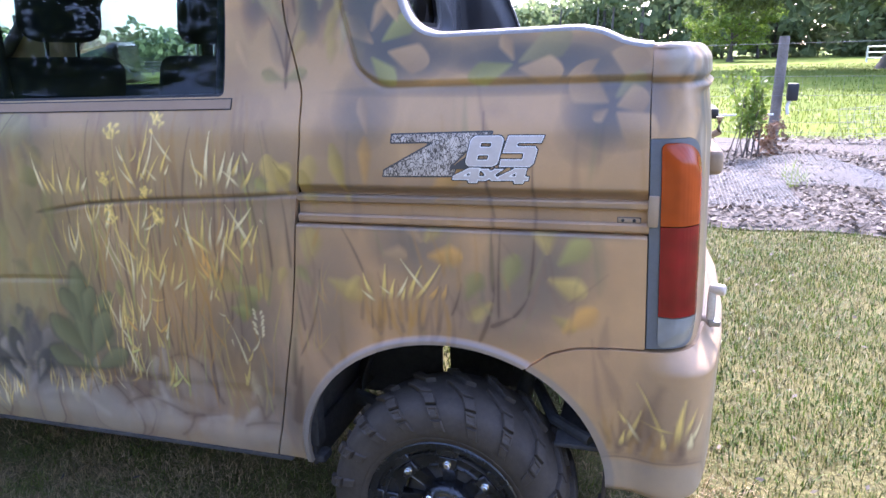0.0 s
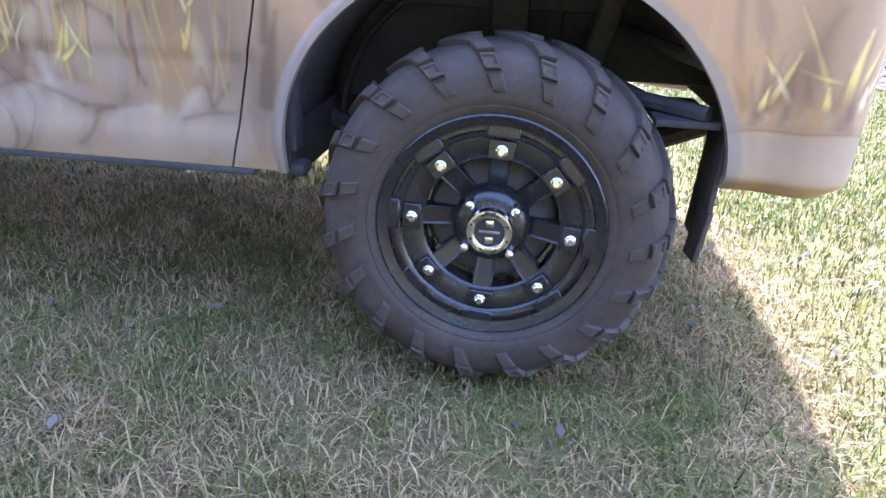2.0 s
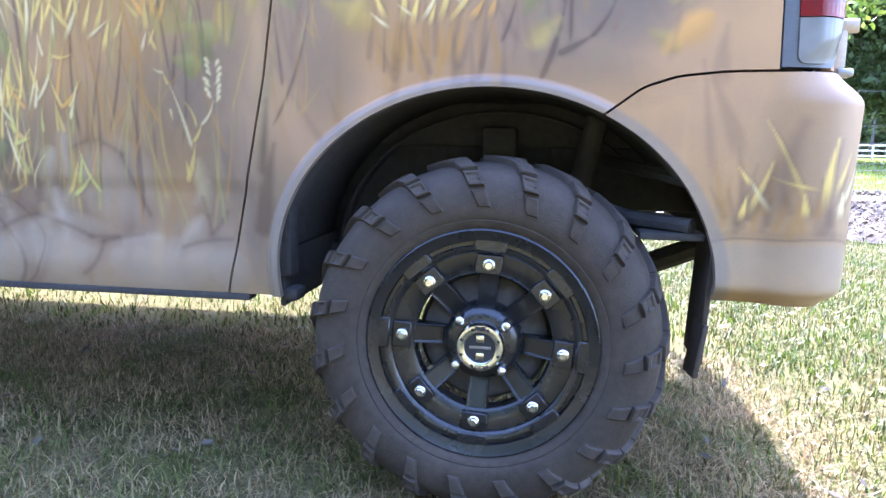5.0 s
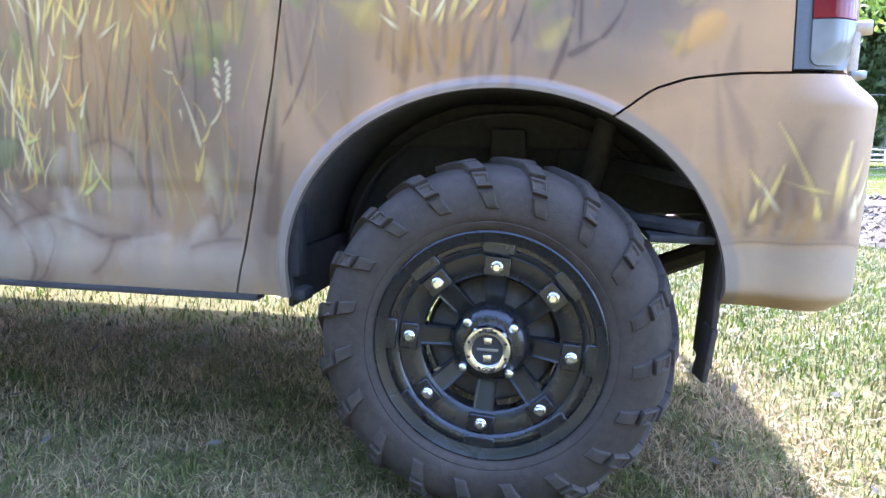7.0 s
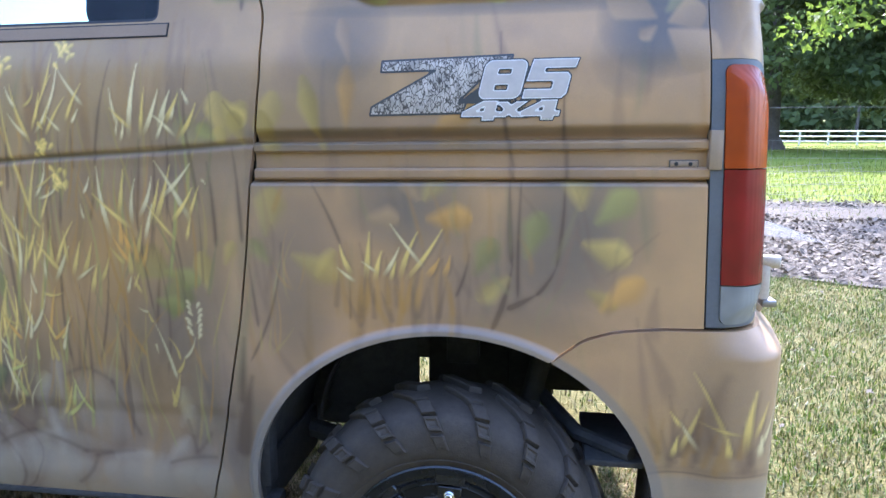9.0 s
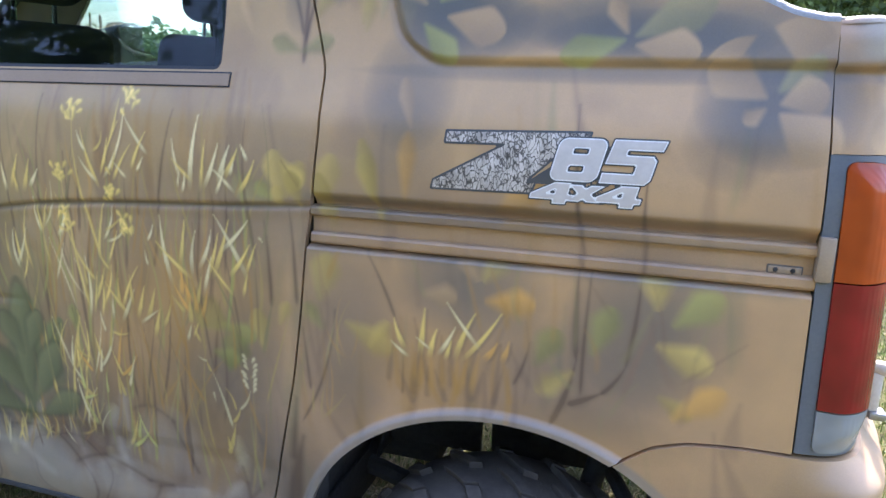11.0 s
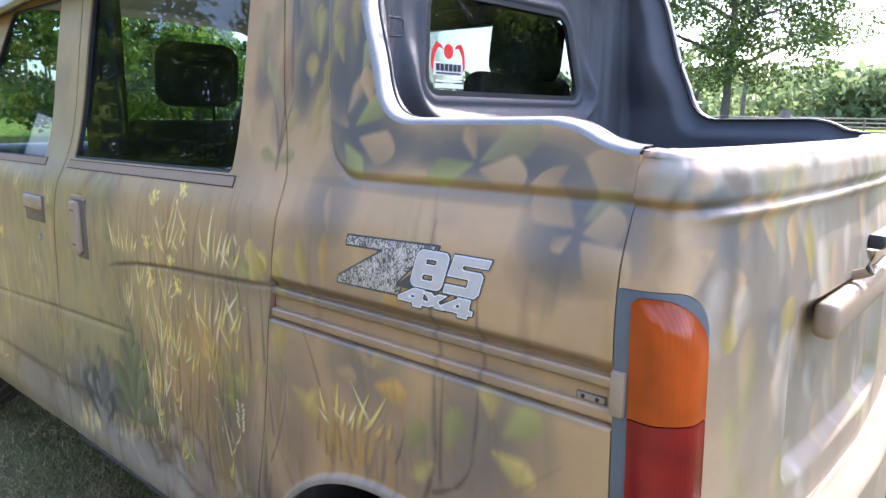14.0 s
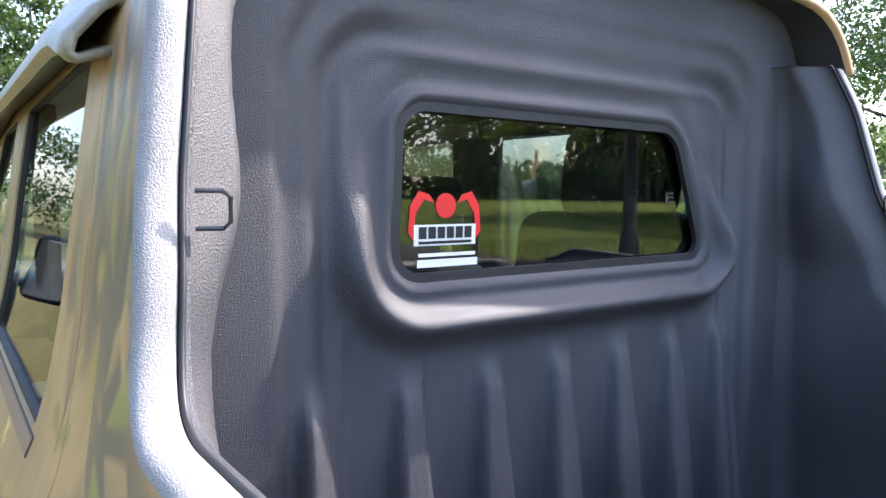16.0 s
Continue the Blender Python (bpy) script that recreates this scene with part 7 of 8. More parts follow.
# ---- cab: glass, rear wall, roof, seats ----
for far in (False, True):
    for nm, sh, x0, x1 in (("side_window", win_slide, -1.36, -0.46), ("front_window", win_front, -2.38, -1.5)):
        pane = lambda x, z: sh(x, z) + 0.006
        glass_ob = grid_panel(nm, x0, x1, 1.22, 1.75, 0.012 if far else 0.008, pane, lambda x, z: flank(z) + 0.014, CLEAR if far else GLASS, truck, 0.003, "tinted window glass", far, False)
        glass_ob.visible_shadow = False
        ring = lambda x, z: 0.0045 - np.abs(sh(x, z) - 0.001)
        grid_panel("window_seal", x0 - 0.03, x1 + 0.03, 1.21, 1.76, 0.004, ring, lambda x, z: flank(z) + 0.004, SEAL, truck, 0.012, "", far, False)
        ledge = lambda x, z: np.minimum(0.010 - np.abs(z - 1.229), sh(x, z + 0.06) + 0.02)
        grid_panel("window_ledge", x0 - 0.03, x1 + 0.03, 1.21, 1.25, 0.004, ledge, lambda x, z: flank(z) - 0.0030, LEDGE, truck, 0.012, "", far, False)
        groove = lambda x, z: np.minimum(0.0125 - np.abs(z - 1.229), sh(x, z + 0.06) + 0.0225)
        grid_panel("ledge_groove", x0 - 0.03, x1 + 0.03, 1.21, 1.25, 0.003, groove, lambda x, z: flank(z) - 0.0012, SEAL, truck, 0.010, "", far, False)

WALL_X = -0.328


def roof_z(y):
    """Height of the roof across the truck at its rear edge."""
    e = np.abs(2 * (y - 0.115) / (WIDE - 0.23) - 1)
    return 1.80 + 0.135 * (1 - e ** 14) + 0.02 * (1 - e * e)


back_win = lambda y, z: rounded(y, z, 0.445, 1.165, 1.428, 1.678, 0.05, 0.008, -0.10)


def wall_x(y, z):
    """Relief of the coated rear wall of the cab: frame round the window, panel steps and ribs."""
    d = back_win(y, z)
    x = WALL_X + (0.005 + 0.036 * smooth_step(1.62, 1.44, z)) * np.exp(-((d + 0.058) / 0.026) ** 2) + 0.012 * np.exp(-((d + 0.010) / 0.012) ** 2)
    outer = rounded(y, z, 0.335, WIDE - 0.335, 0.2, 1.775, 0.10)
    x = x + (0.018 * smooth_step(0.02, -0.02, outer) + 0.010 * smooth_step(-0.040, -0.070, outer)) * (0.25 + 0.75 * smooth_step(0.55, 0.35, np.minimum(y, WIDE - y))) + 0.004 * np.exp(-((outer - 0.035) / 0.01) ** 2)
    rib = np.zeros_like(y)
    for k in range(7):
        half = 0.020 + 0.012 * smooth_step(1.30, 1.05, z)
        rib = np.maximum(rib, smooth_step(half + 0.010, half - 0.008, np.abs(y - 0.330 - k * 0.148)) * smooth_step(1.325, 1.255, z))
    return x + (0.010 + 0.050 * np.clip((1.325 - z) / 0.40, 0, 1.3)) * rib + 0.004 * smooth_step(1.84, 1.93, z)


wall = grid_panel("cab_rear_wall", 0.12, WIDE - 0.12, 0.76, 1.96, 0.0065, lambda y, z: np.minimum.reduce([-back_win(y, z), y - 0.13, WIDE - 0.13 - y, z - 0.77, roof_z(y) - 0.004 - z]), None, LINER, truck, 0.02, "black textured bed liner coating on the cab's back", paint=False, rake=False, place=lambda y, z, r: np.stack([wall_x(y, z) - r, y, z], 1))
back_glass = grid_panel("rear_window", 0.42, 1.20, 1.40, 1.70, 0.01, lambda y, z: back_win(y, z) + 0.004, None, BACK_GLASS, truck, 0.003, "rear cab window with dealer stickers", paint=False, rake=False, place=lambda y, z, r: np.stack([np.full(y.shape, WALL_X - 0.010 - r), y, z], 1))
back_glass.visible_shadow = False
grid_panel("rear_window_seal", 0.42, 1.19, 1.40, 1.71, 0.004, lambda y, z: 0.009 - np.abs(back_win(y, z) - 0.004), None, SEAL, truck, 0.01, paint=False, rake=False, place=lambda y, z, r: np.stack([np.full(y.shape, WALL_X + 0.006 - r), y, z], 1))
# side linings of the bed, bulging a little inwards before the corner
for far in (False, True):
    hy = (lambda y: WIDE - y) if far else (lambda y: y)
    part("tie_down_hook", tube_bm([(-0.118, hy(0.128), 1.556), (-0.112, hy(0.150), 1.556), (-0.112, hy(0.156), 1.551), (-0.112, hy(0.156), 1.529), (-0.112, hy(0.150), 1.524), (-0.118, hy(0.128), 1.524)], 0.0022, 8), BLACK_PAINT, truck)

# roof
v, f = [], []
ysn = 0.5 - 0.5 * np.cos(np.pi * np.linspace(0, 1, 33))
for i in range(40):
    for q in ysn:
        e = abs(2 * q - 1)
        hind = -0.200 - 0.082 * (1 - e ** 2)
        x = -2.45 + (hind + 2.45) * i / 39
        crown = 0.135 * (1 - e ** 14) * (0.5 + 0.5 * min(1, (x + 2.6) / 0.6)) + 0.02 * (1 - e * e)
        v.append((x, 0.115 + q * (WIDE - 0.23), 1.80 + crown - 0.10 * max(0, (-2.1 - x) / 0.35) ** 2))
f = [(i * 33 + j, i * 33 + j + 1, (i + 1) * 33 + j + 1, (i + 1) * 33 + j) for i in range(39) for j in range(32)]
me = mesh_np("roof", v, [q[::-1] for q in f], PAINT)
colour_mesh(me, [p[0] for p in v], [1.85 + 0 * p[1] for p in v])
roof = put("roof", me, truck)
sol = roof.modifiers.new("thickness", "SOLIDIFY")
sol.thickness, sol.offset = 0.014, -1.0
under = [(x - 0.004, WIDE / 2 + 0.974 * (y - WIDE / 2), z - 0.018) for x, y, z in v[26 * 33:]]
put("roof_lining", mesh_np("roof_lining", under, f[:13 * 32], LINER), truck)
for far in (False, True):
    w = (lambda y: WIDE - y) if far else (lambda y: y)
    b = bmesh.new()
    prof = ((0.118, 1.742), (0.082, 1.728), (0.074, 1.734), (0.078, 1.752), (0.105, 1.785), (0.125, 1.80), (0.14, 1.79))
    rows = []
    for x in np.linspace(-2.3, -0.37, 30):
        drop = -0.05 * smooth_step(-1.55, -2.3, x) - 0.035 * smooth_step(-0.55, -0.37, x)
        rows.append([b.verts.new((x, w(y), z + drop)) for y, z in prof])
    for p, q in zip(rows, rows[1:]):
        for k in range(len(prof) - 1):
            b.faces.new((p[k], p[k + 1], q[k + 1], q[k]))
    bmesh.ops.recalc_face_normals(b, faces=b.faces[:])
    gut = part("rain_gutter", b, ROOF_PAINT, truck, "mottled olive rain gutter over the doors")
    th = gut.modifiers.new("thickness", "SOLIDIFY")
    th.thickness, th.offset = 0.010, 0.0

# nose of the cab, seen only through and past the windows
part("nose", box_bm(0.50, WIDE - 0.06, 0.80, 0.08, (-3.10, WIDE / 2, 0.80), 4), TRIM, truck)
wind = bmesh.new()
q = [wind.verts.new(p) for p in ((-2.90, 0.12, 1.18), (-2.90, WIDE - 0.12, 1.18), (-2.28, WIDE - 0.2, 1.72), (-2.28, 0.2, 1.72))]
wind.faces.new(q)
ws = part("windscreen", wind, CLEAR, truck)
ws.visible_shadow = False
for y in (0.10, WIDE - 0.10):
    part("front_pillar", tube_bm([(-2.88, y, 1.16), (-2.56, y, 1.48), (-2.24, y + (0.05 if y < 1 else -0.05), 1.75)], 0.03, 10), BLACK_PLASTIC, truck)


def seat(x, y, wide, back, top):
    s = put("seat", None, truck, "dark cloth seat")
    part("cushion", box_bm(0.46, wide, 0.14, 0.04, (x - 0.22, y, 0.90), 3), CLOTH, s)
    b = box_bm(0.13, wide, top - 0.88, 0.05, (0, 0, (top - 0.88) / 2), 4)
    part("backrest", b, CLOTH, s, m=pose(x, y, 0.88, 0, back, 0))
    return s


DASH = surface("grey_dashboard", (0.10, 0.11, 0.12), (0.16, 0.17, 0.18), 0.55, 12.0, 200.0, 0.0003, 500.0)
for y in (0.42, WIDE - 0.42):
    for x, top, back, hw, hh in ((-0.63, 1.52, 8, 0.32, 0.21), (-1.40, 1.36, 12, 0.27, 0.20)):
        s = seat(x, y, 0.50 if x > -1 else 0.46, back, top)
        h = part("headrest", box_bm(0.12, hw, hh, 0.055, (0, 0, hh / 2 + (-0.03 if x > -1 else 0.035)), 5), CLOTH, s, m=pose(x + 0.10, y, top, 0, 6, 0))
        for o in (-0.06, 0.06):
            part("headrest_post", tube_bm([(0, o, -0.04), (0, o, 0.06)], 0.006, 8), CHROME, h)
part("dashboard", box_bm(0.36, WIDE - 0.25, 0.22, 0.06, (-2.46, WIDE / 2, 1.12), 3), DASH, truck)
part("instrument_hood", box_bm(0.20, 0.36, 0.10, 0.04, (-2.36, WIDE - 0.45, 1.25), 3), DASH, truck)
wheel_rim = bmesh.new()
tube_bm([(0.18 * math.cos(2 * math.pi * k / 28), 0.18 * math.sin(2 * math.pi * k / 28), 0) for k in range(29)], 0.013, 8, wheel_rim)
part("steering_wheel", wheel_rim, BLACK_PLASTIC, truck, m=pose(-2.12, WIDE - 0.45, 1.22, 0, 35, 0))
part("steering_hub", box_bm(0.36, 0.07, 0.03, 0.012, (0, 0, -0.01)), BLACK_PLASTIC, truck, m=pose(-2.12, WIDE - 0.45, 1.22, 0, 35, 0))
part("steering_column", tube_bm([(-2.13, WIDE - 0.45, 1.21), (-2.32, WIDE - 0.45, 1.08)], 0.03, 10), BLACK_PLASTIC, truck)
for y, s in ((-0.11, 1), (WIDE + 0.11, -1)):
    mir = part("door_mirror", box_bm(0.09, 0.15, 0.20, 0.03, (0, 0, 0), 3), BLACK_PLASTIC, truck, "black door mirror", m=pose(-2.14, y, 1.33, 0, 0, 10 * s))
    part("mirror_glass", box_bm(0.004, 0.125, 0.17, 0.0015, (0.046, 0, 0), 1), CHROME, mir)
    part("mirror_arm", tube_bm([(0.0, 0.0, -0.06), (-0.04, 0.09 * s, -0.06), (-0.06, 0.14 * s, -0.07)], 0.014, 8), BLACK_PLASTIC, mir)

# ---- slide rail, handles, badge, tail details ----
def bar_on_side(name, x0, x1, section, mat, parent, label=""):
    """A bar along the side with a closed section of (y, z)."""
    bm = bmesh.new()
    xs = np.linspace(x0, x1, 140)
    rows = [[bm.verts.new((settle(x, z)[0], y, settle(x, z)[1])) for y, z in section] for x in xs]
    k = len(section)
    for p, q in zip(rows, rows[1:]):
        for i in range(k):
            bm.faces.new((p[i], p[(i + 1) % k], q[(i + 1) % k], q[i]))
    bm.faces.new(rows[0])
    bm.faces.new(rows[-1][::-1])
    bmesh.ops.recalc_face_normals(bm, faces=bm.faces[:])
    return part(name, bm, mat, parent, label, smooth=False)


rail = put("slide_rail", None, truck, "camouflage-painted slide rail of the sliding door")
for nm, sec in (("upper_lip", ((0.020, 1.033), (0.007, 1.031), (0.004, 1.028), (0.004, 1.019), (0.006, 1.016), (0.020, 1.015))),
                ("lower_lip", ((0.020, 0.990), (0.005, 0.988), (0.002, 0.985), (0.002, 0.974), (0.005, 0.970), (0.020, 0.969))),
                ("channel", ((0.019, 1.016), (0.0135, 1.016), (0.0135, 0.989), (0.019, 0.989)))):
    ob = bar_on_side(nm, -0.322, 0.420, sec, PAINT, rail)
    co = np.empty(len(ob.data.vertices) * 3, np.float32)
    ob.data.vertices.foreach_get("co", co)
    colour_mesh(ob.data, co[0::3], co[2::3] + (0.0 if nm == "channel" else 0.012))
bracket = part("end_bracket", box_bm(0.020, 0.022, 0.062, 0.0025, (0.433, 0.004, 1.032), 2), TRIM, rail, "tan end bracket of the rail")
part("screw_plate", box_bm(0.046, 0.003, 0.013, 0.0012, (0.388, 0.0125, 1.0095)), RECESS, rail)
part("plate_face", box_bm(0.042, 0.002, 0.0095, 0.0008, (0.388, 0.0108, 1.0095)), TRIM, rail)
for x in (0.370, 0.392):
    part("screw", lathe_bm([(0.0, -0.002), (0.002, -0.002), (0.003, -0.001), (0.0034, 0.0)], 14), BLACK_PLASTIC, rail, m=pose(x + 0.006, 0.0098, 1.0095))

# door handles
hd = put("door_handle", None, sliding, "tan upright pull handle in a recess")
part("recess", box_bm(0.080, 0.010, 0.176, 0.004, (-1.228, 0.0035, 1.052), 2), RECESS, hd)
part("recess_ledge", box_bm(0.088, 0.012, 0.012, 0.004, (-1.232, 0.000, 1.140), 2), TRIM, hd)
part("grip", box_bm(0.046, 0.020, 0.150, 0.008, (-1.243, -0.006, 1.054), 3), TRIM, hd)
part("grip_line", box_bm(0.026, 0.002, 0.003, 0.0005, (-1.243, -0.0165, 1.006), 1), SEAL, hd)
part("grip_line", box_bm(0.026, 0.002, 0.003, 0.0005, (-1.243, -0.0165, 1.104), 1), SEAL, hd)
hf = put("door_handle", None, frontd, "tan pull handle of the front door")
part("recess", box_bm(0.150, 0.010, 0.085, 0.004, (-1.565, 0.002, 1.078)), RECESS, hf)
part("grip", box_bm(0.135, 0.020, 0.044, 0.010, (-1.565, -0.004, 1.096), 3), TRIM, hf)
part("door_lock", lathe_bm([(0.0, -0.003), (0.010, -0.003), (0.014, 0.0), (0.014, 0.004)], 20), STEEL, frontd, m=pose(-1.54, -0.0005, 0.99))


# the badge decal, laid on the quarter panel
def flat(name, colour, rough=0.35, metal=0.0):
    m, n, l, b = nodes_of(name)
    v = coords(n, l, 1.0)
    l.new(mix(n, l, "MULTIPLY", 0.5, colour, ramp(n, l, noise_node(n, l, v, 60.0), (0.3, (0.8, 0.8, 0.8)), (0.7, (1.1, 1.1, 1.1)))), b.inputs["Base Color"])
    b.inputs["Roughness"].default_value, b.inputs["Metallic"].default_value = rough, metal
    return m


D_DARK, D_WHITE = flat("decal_charcoal", (0.055, 0.055, 0.058)), flat("decal_white", (0.66, 0.65, 0.62), 0.5)
D_GREY, D_RED, D_BLACK = flat("decal_silver", (0.48, 0.425, 0.37), 0.55), flat("sticker_red", (0.62, 0.02, 0.02)), flat("sticker_black", (0.012, 0.012, 0.014))
m, n, l, b = nodes_of("decal_brush_print")
v = coords(n, l, (1.3, 1.0, 0.7))
warp = n.new("ShaderNodeVectorMath")
warp.operation = "MULTIPLY_ADD"
nz = n.new("ShaderNodeTexNoise")
nz.inputs["Scale"].default_value = 60.0
l.new(v, nz.inputs["Vector"])
warp.inputs[1].default_value = (0.03, 0.03, 0.03)
l.new(nz.outputs["Color"], warp.inputs[0])
l.new(v, warp.inputs[2])
vor = n.new("ShaderNodeTexVoronoi")
vor.feature = "DISTANCE_TO_EDGE"
vor.inputs["Scale"].default_value = 105.0
l.new(warp.outputs[0], vor.inputs["Vector"])
twigs = ramp(n, l, vor.outputs["Distance"], (0.0, (0.035, 0.032, 0.03)), (0.05, (0.14, 0.12, 0.10)), (0.13, (0.54, 0.485, 0.42)), (0.5, (0.42, 0.365, 0.305)))
l.new(mix(n, l, "MULTIPLY", 0.8, twigs, ramp(n, l, noise_node(n, l, v, 38.0), (0.35, (0.5, 0.47, 0.44)), (0.65, (1.15, 1.12, 1.1)))), b.inputs["Base Color"])
b.inputs["Roughness"].default_value = 0.35
D_PRINT = m

badge = put("badge_decal", None, truck, "silver and camouflage model badge decal")
SLANT = 0.25


def poly_sdf(points):
    """Positive inside a closed outline of (x, z)."""
    p = np.array(points, float)
    q = np.roll(p, -1, 0)

    def f(x, z):
        d, inside = np.full(x.shape, 9.0), np.zeros(x.shape, bool)
        for (ax, az), (bx, bz) in zip(p, q):
            ex, ez = bx - ax, bz - az
            t = np.clip(((x - ax) * ex + (z - az) * ez) / max(ex * ex + ez * ez, 1e-12), 0, 1)
            d = np.minimum(d, np.hypot(x - ax - t * ex, z - az - t * ez))
            cross = ((az > z) != (bz > z)) & (x < (bx - ax) * (z - az) / (bz - az if bz != az else 1e-9) + ax)
            inside ^= cross
        return np.where(inside, d, -d)
    return f


def decal(name, shape, mat, lift, grow=0.0, x0=-0.13, x1=0.235, z0=1.05, z1=1.18):
    return grid_panel(name, x0, x1, z0, z1, 0.0016, lambda x, z: shape(x, z) + grow, lambda x, z: side_y(x, z) - lift, mat, badge, 0.0004, paint=False)


z_shape = poly_sdf(((-0.089, 1.1615), (0.119, 1.1665), (0.112, 1.150), (0.090, 1.150), (0.030, 1.094), (0.045, 1.094), (0.038, 1.078), (-0.111, 1.0765), (-0.108, 1.088), (0.002, 1.147), (-0.091, 1.146)))
z_fold = poly_sdf(((0.090, 1.134), (0.030, 1.092), (0.075, 1.092)))


def italic(f, x0, z0):
    return lambda x, z: f(x - x0 - SLANT * (z - z0), z - z0)


W, H = 0.066, 0.060
eight = lambda x, z: np.minimum.reduce([rounded(x, z, 0, W, 0, H, 0.012), -rounded(x, z, 0.022, W - 0.022, 0.0125, 0.0225, 0.002), -rounded(x, z, 0.022, W - 0.022, 0.038, 0.047, 0.002)])
five_raw = poly_sdf(((0.0, 0.0), (0.060, 0.0), (W, 0.007), (W, 0.033), (0.060, 0.039), (0.024, 0.039), (0.024, 0.047), (W + 0.004, 0.047), (W + 0.006, H), (0.003, H), (0.0, 0.027), (0.042, 0.027), (0.042, 0.0135), (0.0, 0.0135)))
four_raw = poly_sdf(((0.0, 0.006), (0.034, 0.006), (0.034, 0.0), (0.052, 0.0), (0.052, 0.006), (0.060, 0.006), (0.060, 0.013), (0.052, 0.013), (0.052, 0.030), (0.030, 0.030), (0.0, 0.013)))
four_hole = poly_sdf(((0.020, 0.0135), (0.034, 0.0135), (0.034, 0.0225)))
four = lambda x, z: np.minimum(four_raw(x, z), -four_hole(x, z))
cross_raw = lambda x, z: np.maximum(0.0052 - np.abs((x - 0.020) - (z - 0.016) * 1.25) * 0.62, 0.0052 - np.abs((x - 0.020) + (z - 0.016) * 1.25) * 0.62)
cross = lambda x, z: np.minimum.reduce([cross_raw(x, z), z - 0.005, 0.028 - z])
glyphs = [italic(eight, 0.064, 1.099), italic(five_raw, 0.135, 1.099), italic(four, 0.037, 1.0655), italic(cross, 0.092, 1.0655), italic(four, 0.130, 1.0655)]
every = lambda x, z: np.maximum.reduce([g(x, z) for g in glyphs])
decal("decal_edge", z_shape, D_DARK, 0.0006, 0.0028)
decal("decal_letter", z_shape, D_PRINT, 0.0010, -0.0004)
decal("decal_fold", z_fold, D_DARK, 0.0014)
decal("decal_edge", every, D_DARK, 0.0018, 0.0026)
decal("decal_edge", every, D_WHITE, 0.0022, 0.0006)
for nm, g in zip(("decal_eight", "decal_five", "decal_four", "decal_cross", "decal_four"), glyphs):
    decal(nm, g, D_GREY, 0.0026, -0.0010)

# stickers on the inside of the rear window: plain shapes for the dealer's mark, bars for its writing
GX = WALL_X - 0.0095
sticker = put("window_sticker", None, back_glass, "red and white dealer sticker")


def plate(name, y0, y1, z0, z1, mat, lift):
    return part(name, box_bm(0.0006, y1 - y0, z1 - z0, 0, (GX + lift, (y0 + y1) / 2, (z0 + z1) / 2)), mat, sticker, smooth=False)


plate("sticker_field", 0.492, 0.602, 1.478, 1.508, D_WHITE, 0.001)
for k in range(6):
    plate("sticker_bar", 0.500 + k * 0.0162, 0.5130 + k * 0.0162, 1.488, 1.505, D_BLACK, 0.002)
plate("sticker_bar", 0.500, 0.594, 1.4805, 1.4845, D_BLACK, 0.002)
plate("sticker_bar", 0.500, 0.602, 1.462, 1.467, D_WHITE, 0.001)
plate("sticker_bar", 0.498, 0.606, 1.447, 1.458, D_WHITE, 0.001)
arch_bm = lathe_bm([(0.0, -0.0003), (0.018, -0.0003), (0.018, 0.0003)], 20)
part("sticker_shape", arch_bm, D_RED, sticker, m=pose(GX + 0.001, 0.547, 1.535, 0, 0, 90))
for s in (-1, 1):
    b = bmesh.new()
    pts = [(0.012, 1.528), (0.024, 1.545), (0.042, 1.550), (0.056, 1.530), (0.060, 1.492)]
    rows = [(b.verts.new((GX + 0.001, 0.547 + s * (y - 0.004), z - 0.006)), b.verts.new((GX + 0.001, 0.547 + s * (y + 0.005), z + 0.006))) for y, z in pts]
    for p, q in zip(rows, rows[1:]):
        b.faces.new((p[0], p[1], q[1], q[0]))
    part("sticker_shape", b, D_RED, sticker, smooth=False)

# top cap of the tailgate, its inner face, bolts and garnish
rows_n = 150
prof = ((0.0008, 1.3150), (0.0035, 1.3192), (0.008, 1.3222), (0.014, 1.3240), (0.022, 1.3248), (0.050, 1.3245), (0.057, 1.322), (0.060, 1.315))
v, aa, az = [], [], []
for i in range(rows_n + 1):
    a = 0.4185 + (RUN_END - 0.837) * i / rows_n
    for o, z in prof:
        p = tail_place(np.array([a]), np.array([1.313]), o, tail_off)[0]
        v.append((*(p[0], p[1]), float(settle(p[0], z)[1])))
        aa.append(a)
        az.append(1.30 + 0.6 * o)
k = len(prof)
f = [(i * k + j, (i + 1) * k + j, (i + 1) * k + j + 1, i * k + j + 1) for i in range(rows_n) for j in range(k - 1)]
me = mesh_np("tailgate_cap", v, f, PAINT)
colour_mesh(me, aa, az)
put("tailgate_cap", me, truck, "painted rounded cap along the tailgate")
v = []
for i in range(rows_n + 1):
    a = 0.4185 + (RUN_END - 0.837) * i / rows_n
    for o, z in ((0.060, 1.316), (0.064, 1.30), (0.064, 0.78)):
        p = tail_place(np.array([a]), np.array([1.313]), o, tail_off)[0]
        v.append((p[0], p[1], float(settle(p[0], z)[1])))
f = [(i * 3 + j, (i + 1) * 3 + j, (i + 1) * 3 + j + 1, i * 3 + j + 1) for i in range(rows_n) for j in range(2)]
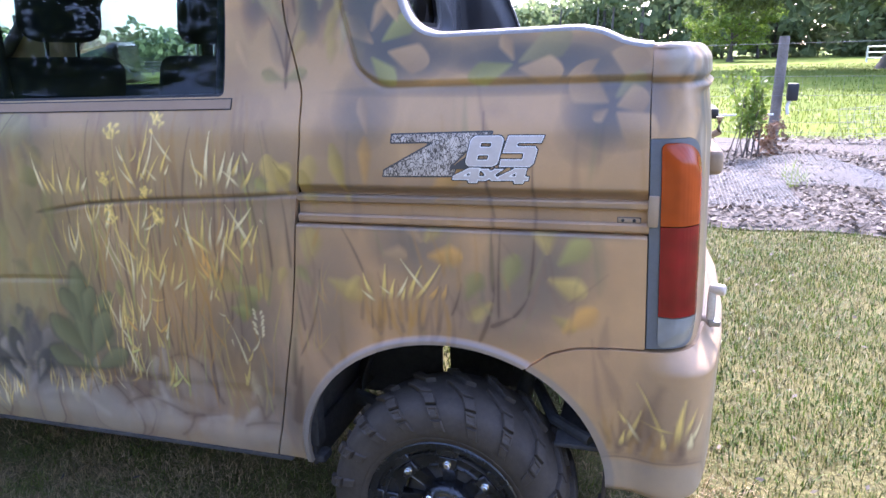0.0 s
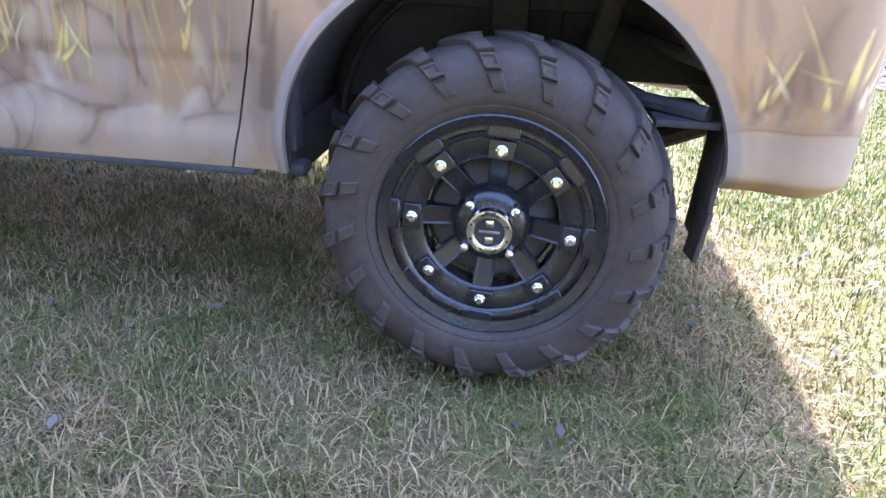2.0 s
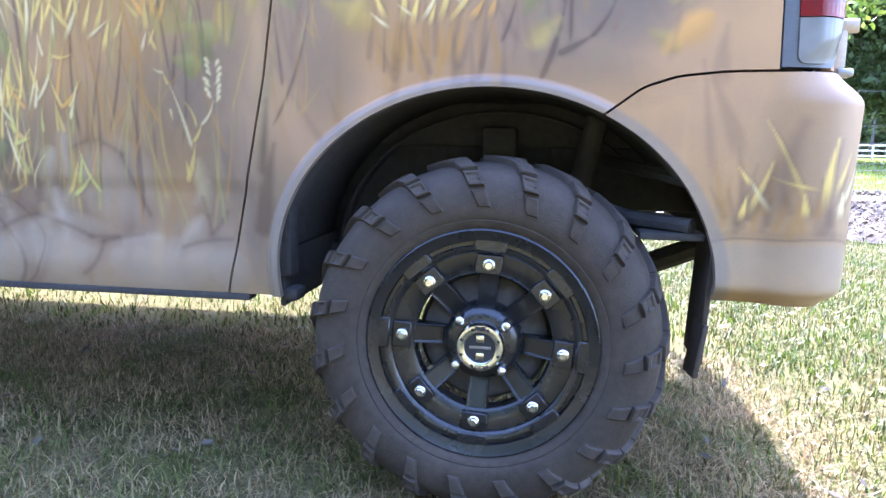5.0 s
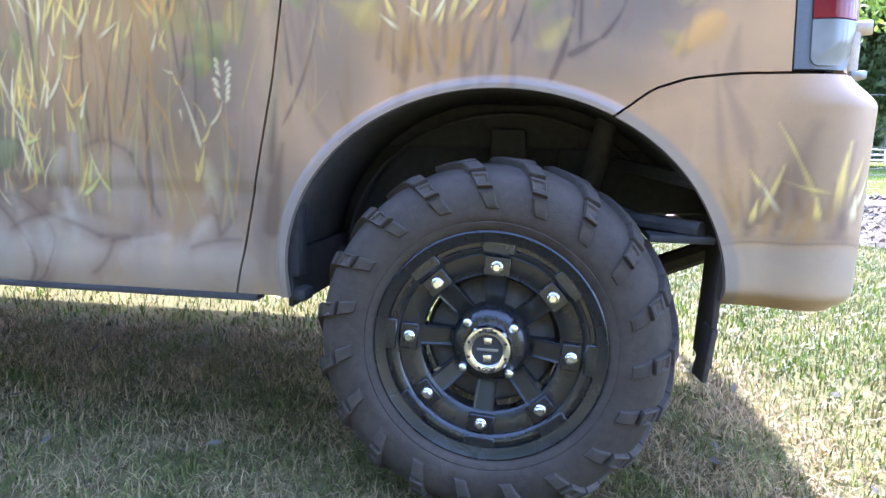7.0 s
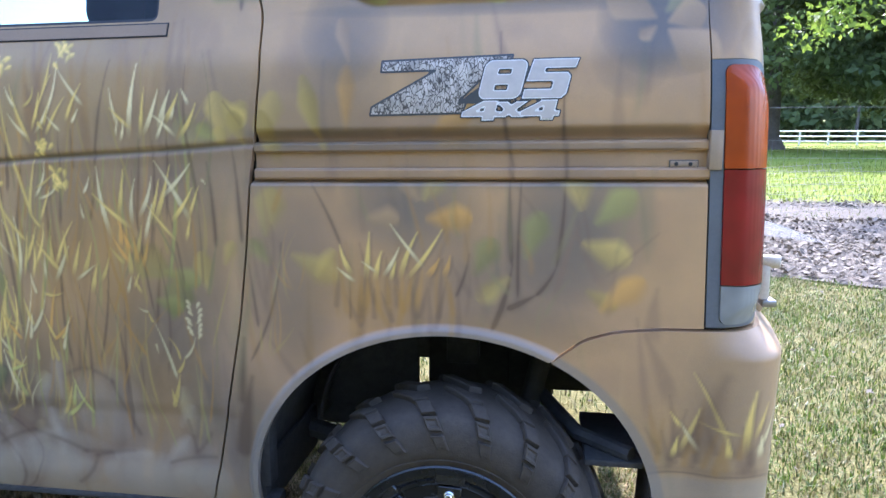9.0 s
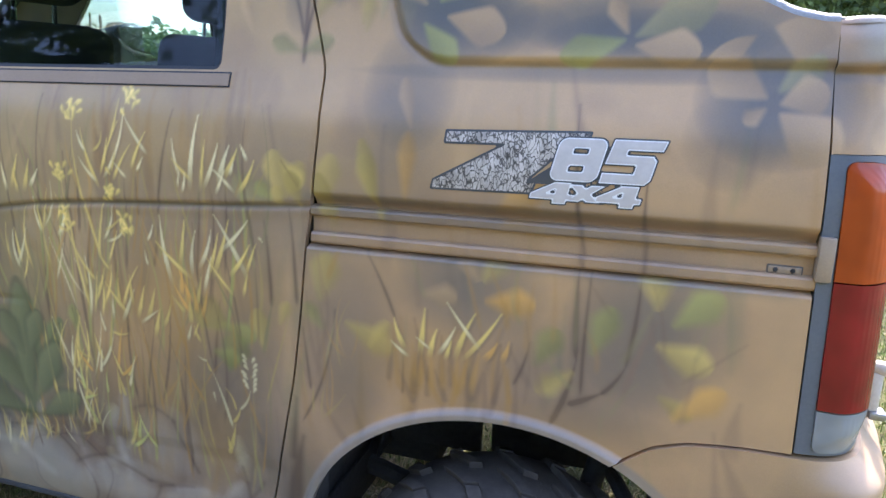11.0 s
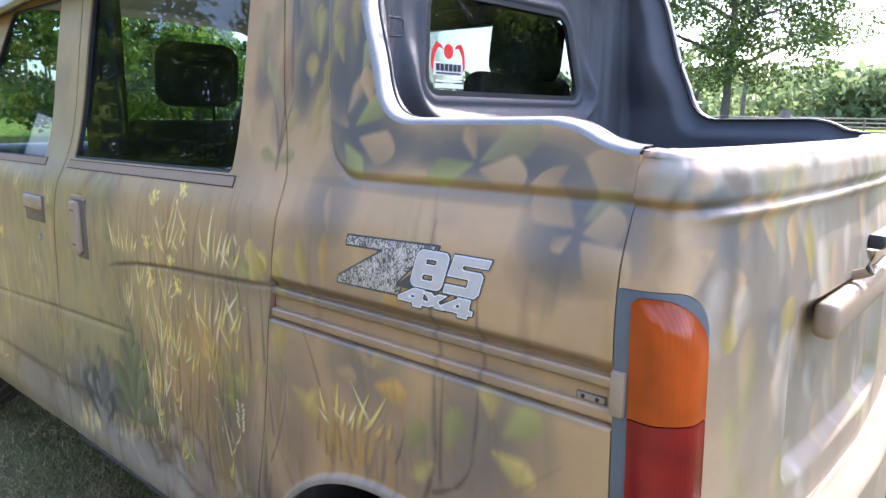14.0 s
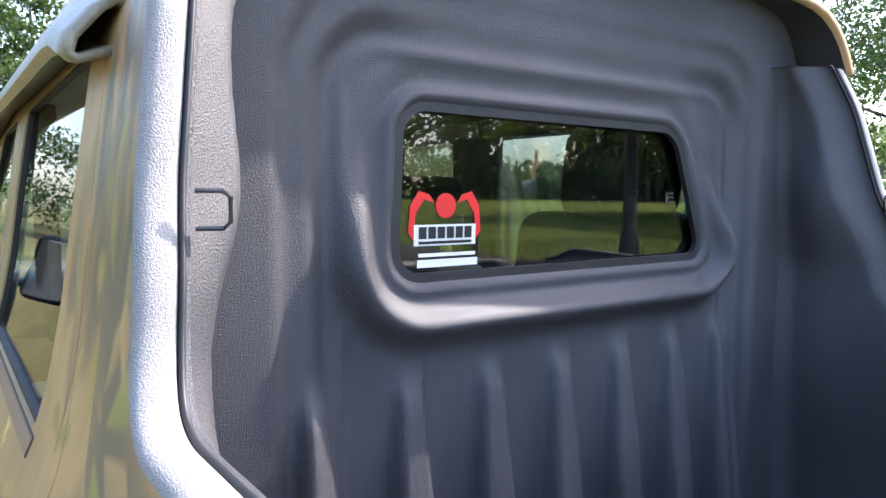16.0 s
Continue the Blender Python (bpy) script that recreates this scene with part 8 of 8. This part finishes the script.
put("tailgate_inner", mesh_np("tailgate_inner", v, f, LINER), truck, "black lining inside the tailgate")
bolt_me = None
for x, y in ((0.402, 0.082), (0.440, 0.100), (0.500, 0.46), (0.402, WIDE - 0.082), (0.440, WIDE - 0.10), (0.500, WIDE - 0.46)):
    if bolt_me is None:
        bolt_me = part("cap_bolt", lathe_bm([(0.0, 0.004), (0.004, 0.0037), (0.006, 0.002), (0.0068, 0.0)], 16, "z"), TRIM, truck, m=pose(x, y, 1.343)).data
    else:
        put("cap_bolt", bolt_me, truck, m=pose(x, y, 1.343))
part("corner_joint", box_bm(0.035, 0.05, 0.004, 0.0015, (0.410, 0.090, 1.343), 1), TEXTURED, truck)
plate_bar = put("plate_garnish", None, truck, "painted garnish bar across the tailgate")
b = box_bm(0.040, WIDE - 0.84, 0.062, 0.014, (0.578, WIDE / 2, 1.066), 3)
bar = part("garnish_bar", b, TRIM, plate_bar)
part("gate_handle", box_bm(0.03, 0.16, 0.03, 0.008, (0.590, WIDE / 2, 1.16), 2), BLACK_PLASTIC, truck)
part("plate_knob", tube_bm([(0.555, 0.62, 1.10), (0.60, 0.62, 1.12), (0.60, 0.62, 1.16)], 0.010, 8), TRIM, truck)
PALE = surface("faded_pale_paint", (0.42, 0.36, 0.28), (0.58, 0.51, 0.41), 0.5, 30.0, 200.0)
for y in (0.165, WIDE - 0.165):
    lampy = put("bumper_lamp", None, truck, "small pale marker lamp on a bracket")
    part("lamp_barrel", lathe_bm([(0.0, -0.016), (0.010, -0.016), (0.012, -0.013), (0.012, 0.013), (0.010, 0.016), (0.0, 0.016)], 20), PALE, lampy, m=pose(0.580, y, 0.828, 0, 0, 70))
    part("lamp_bracket", box_bm(0.018, 0.018, 0.066, 0.005, (0.570, y, 0.790), 2), PALE, lampy)
    part("lamp_foot", box_bm(0.026, 0.030, 0.014, 0.004, (0.578, y, 0.752), 2), STEEL, lampy)
part("bumper_step", box_bm(0.08, WIDE - 0.40, 0.03, 0.012, (0.545, WIDE / 2, 0.735), 3), TRIM, truck)
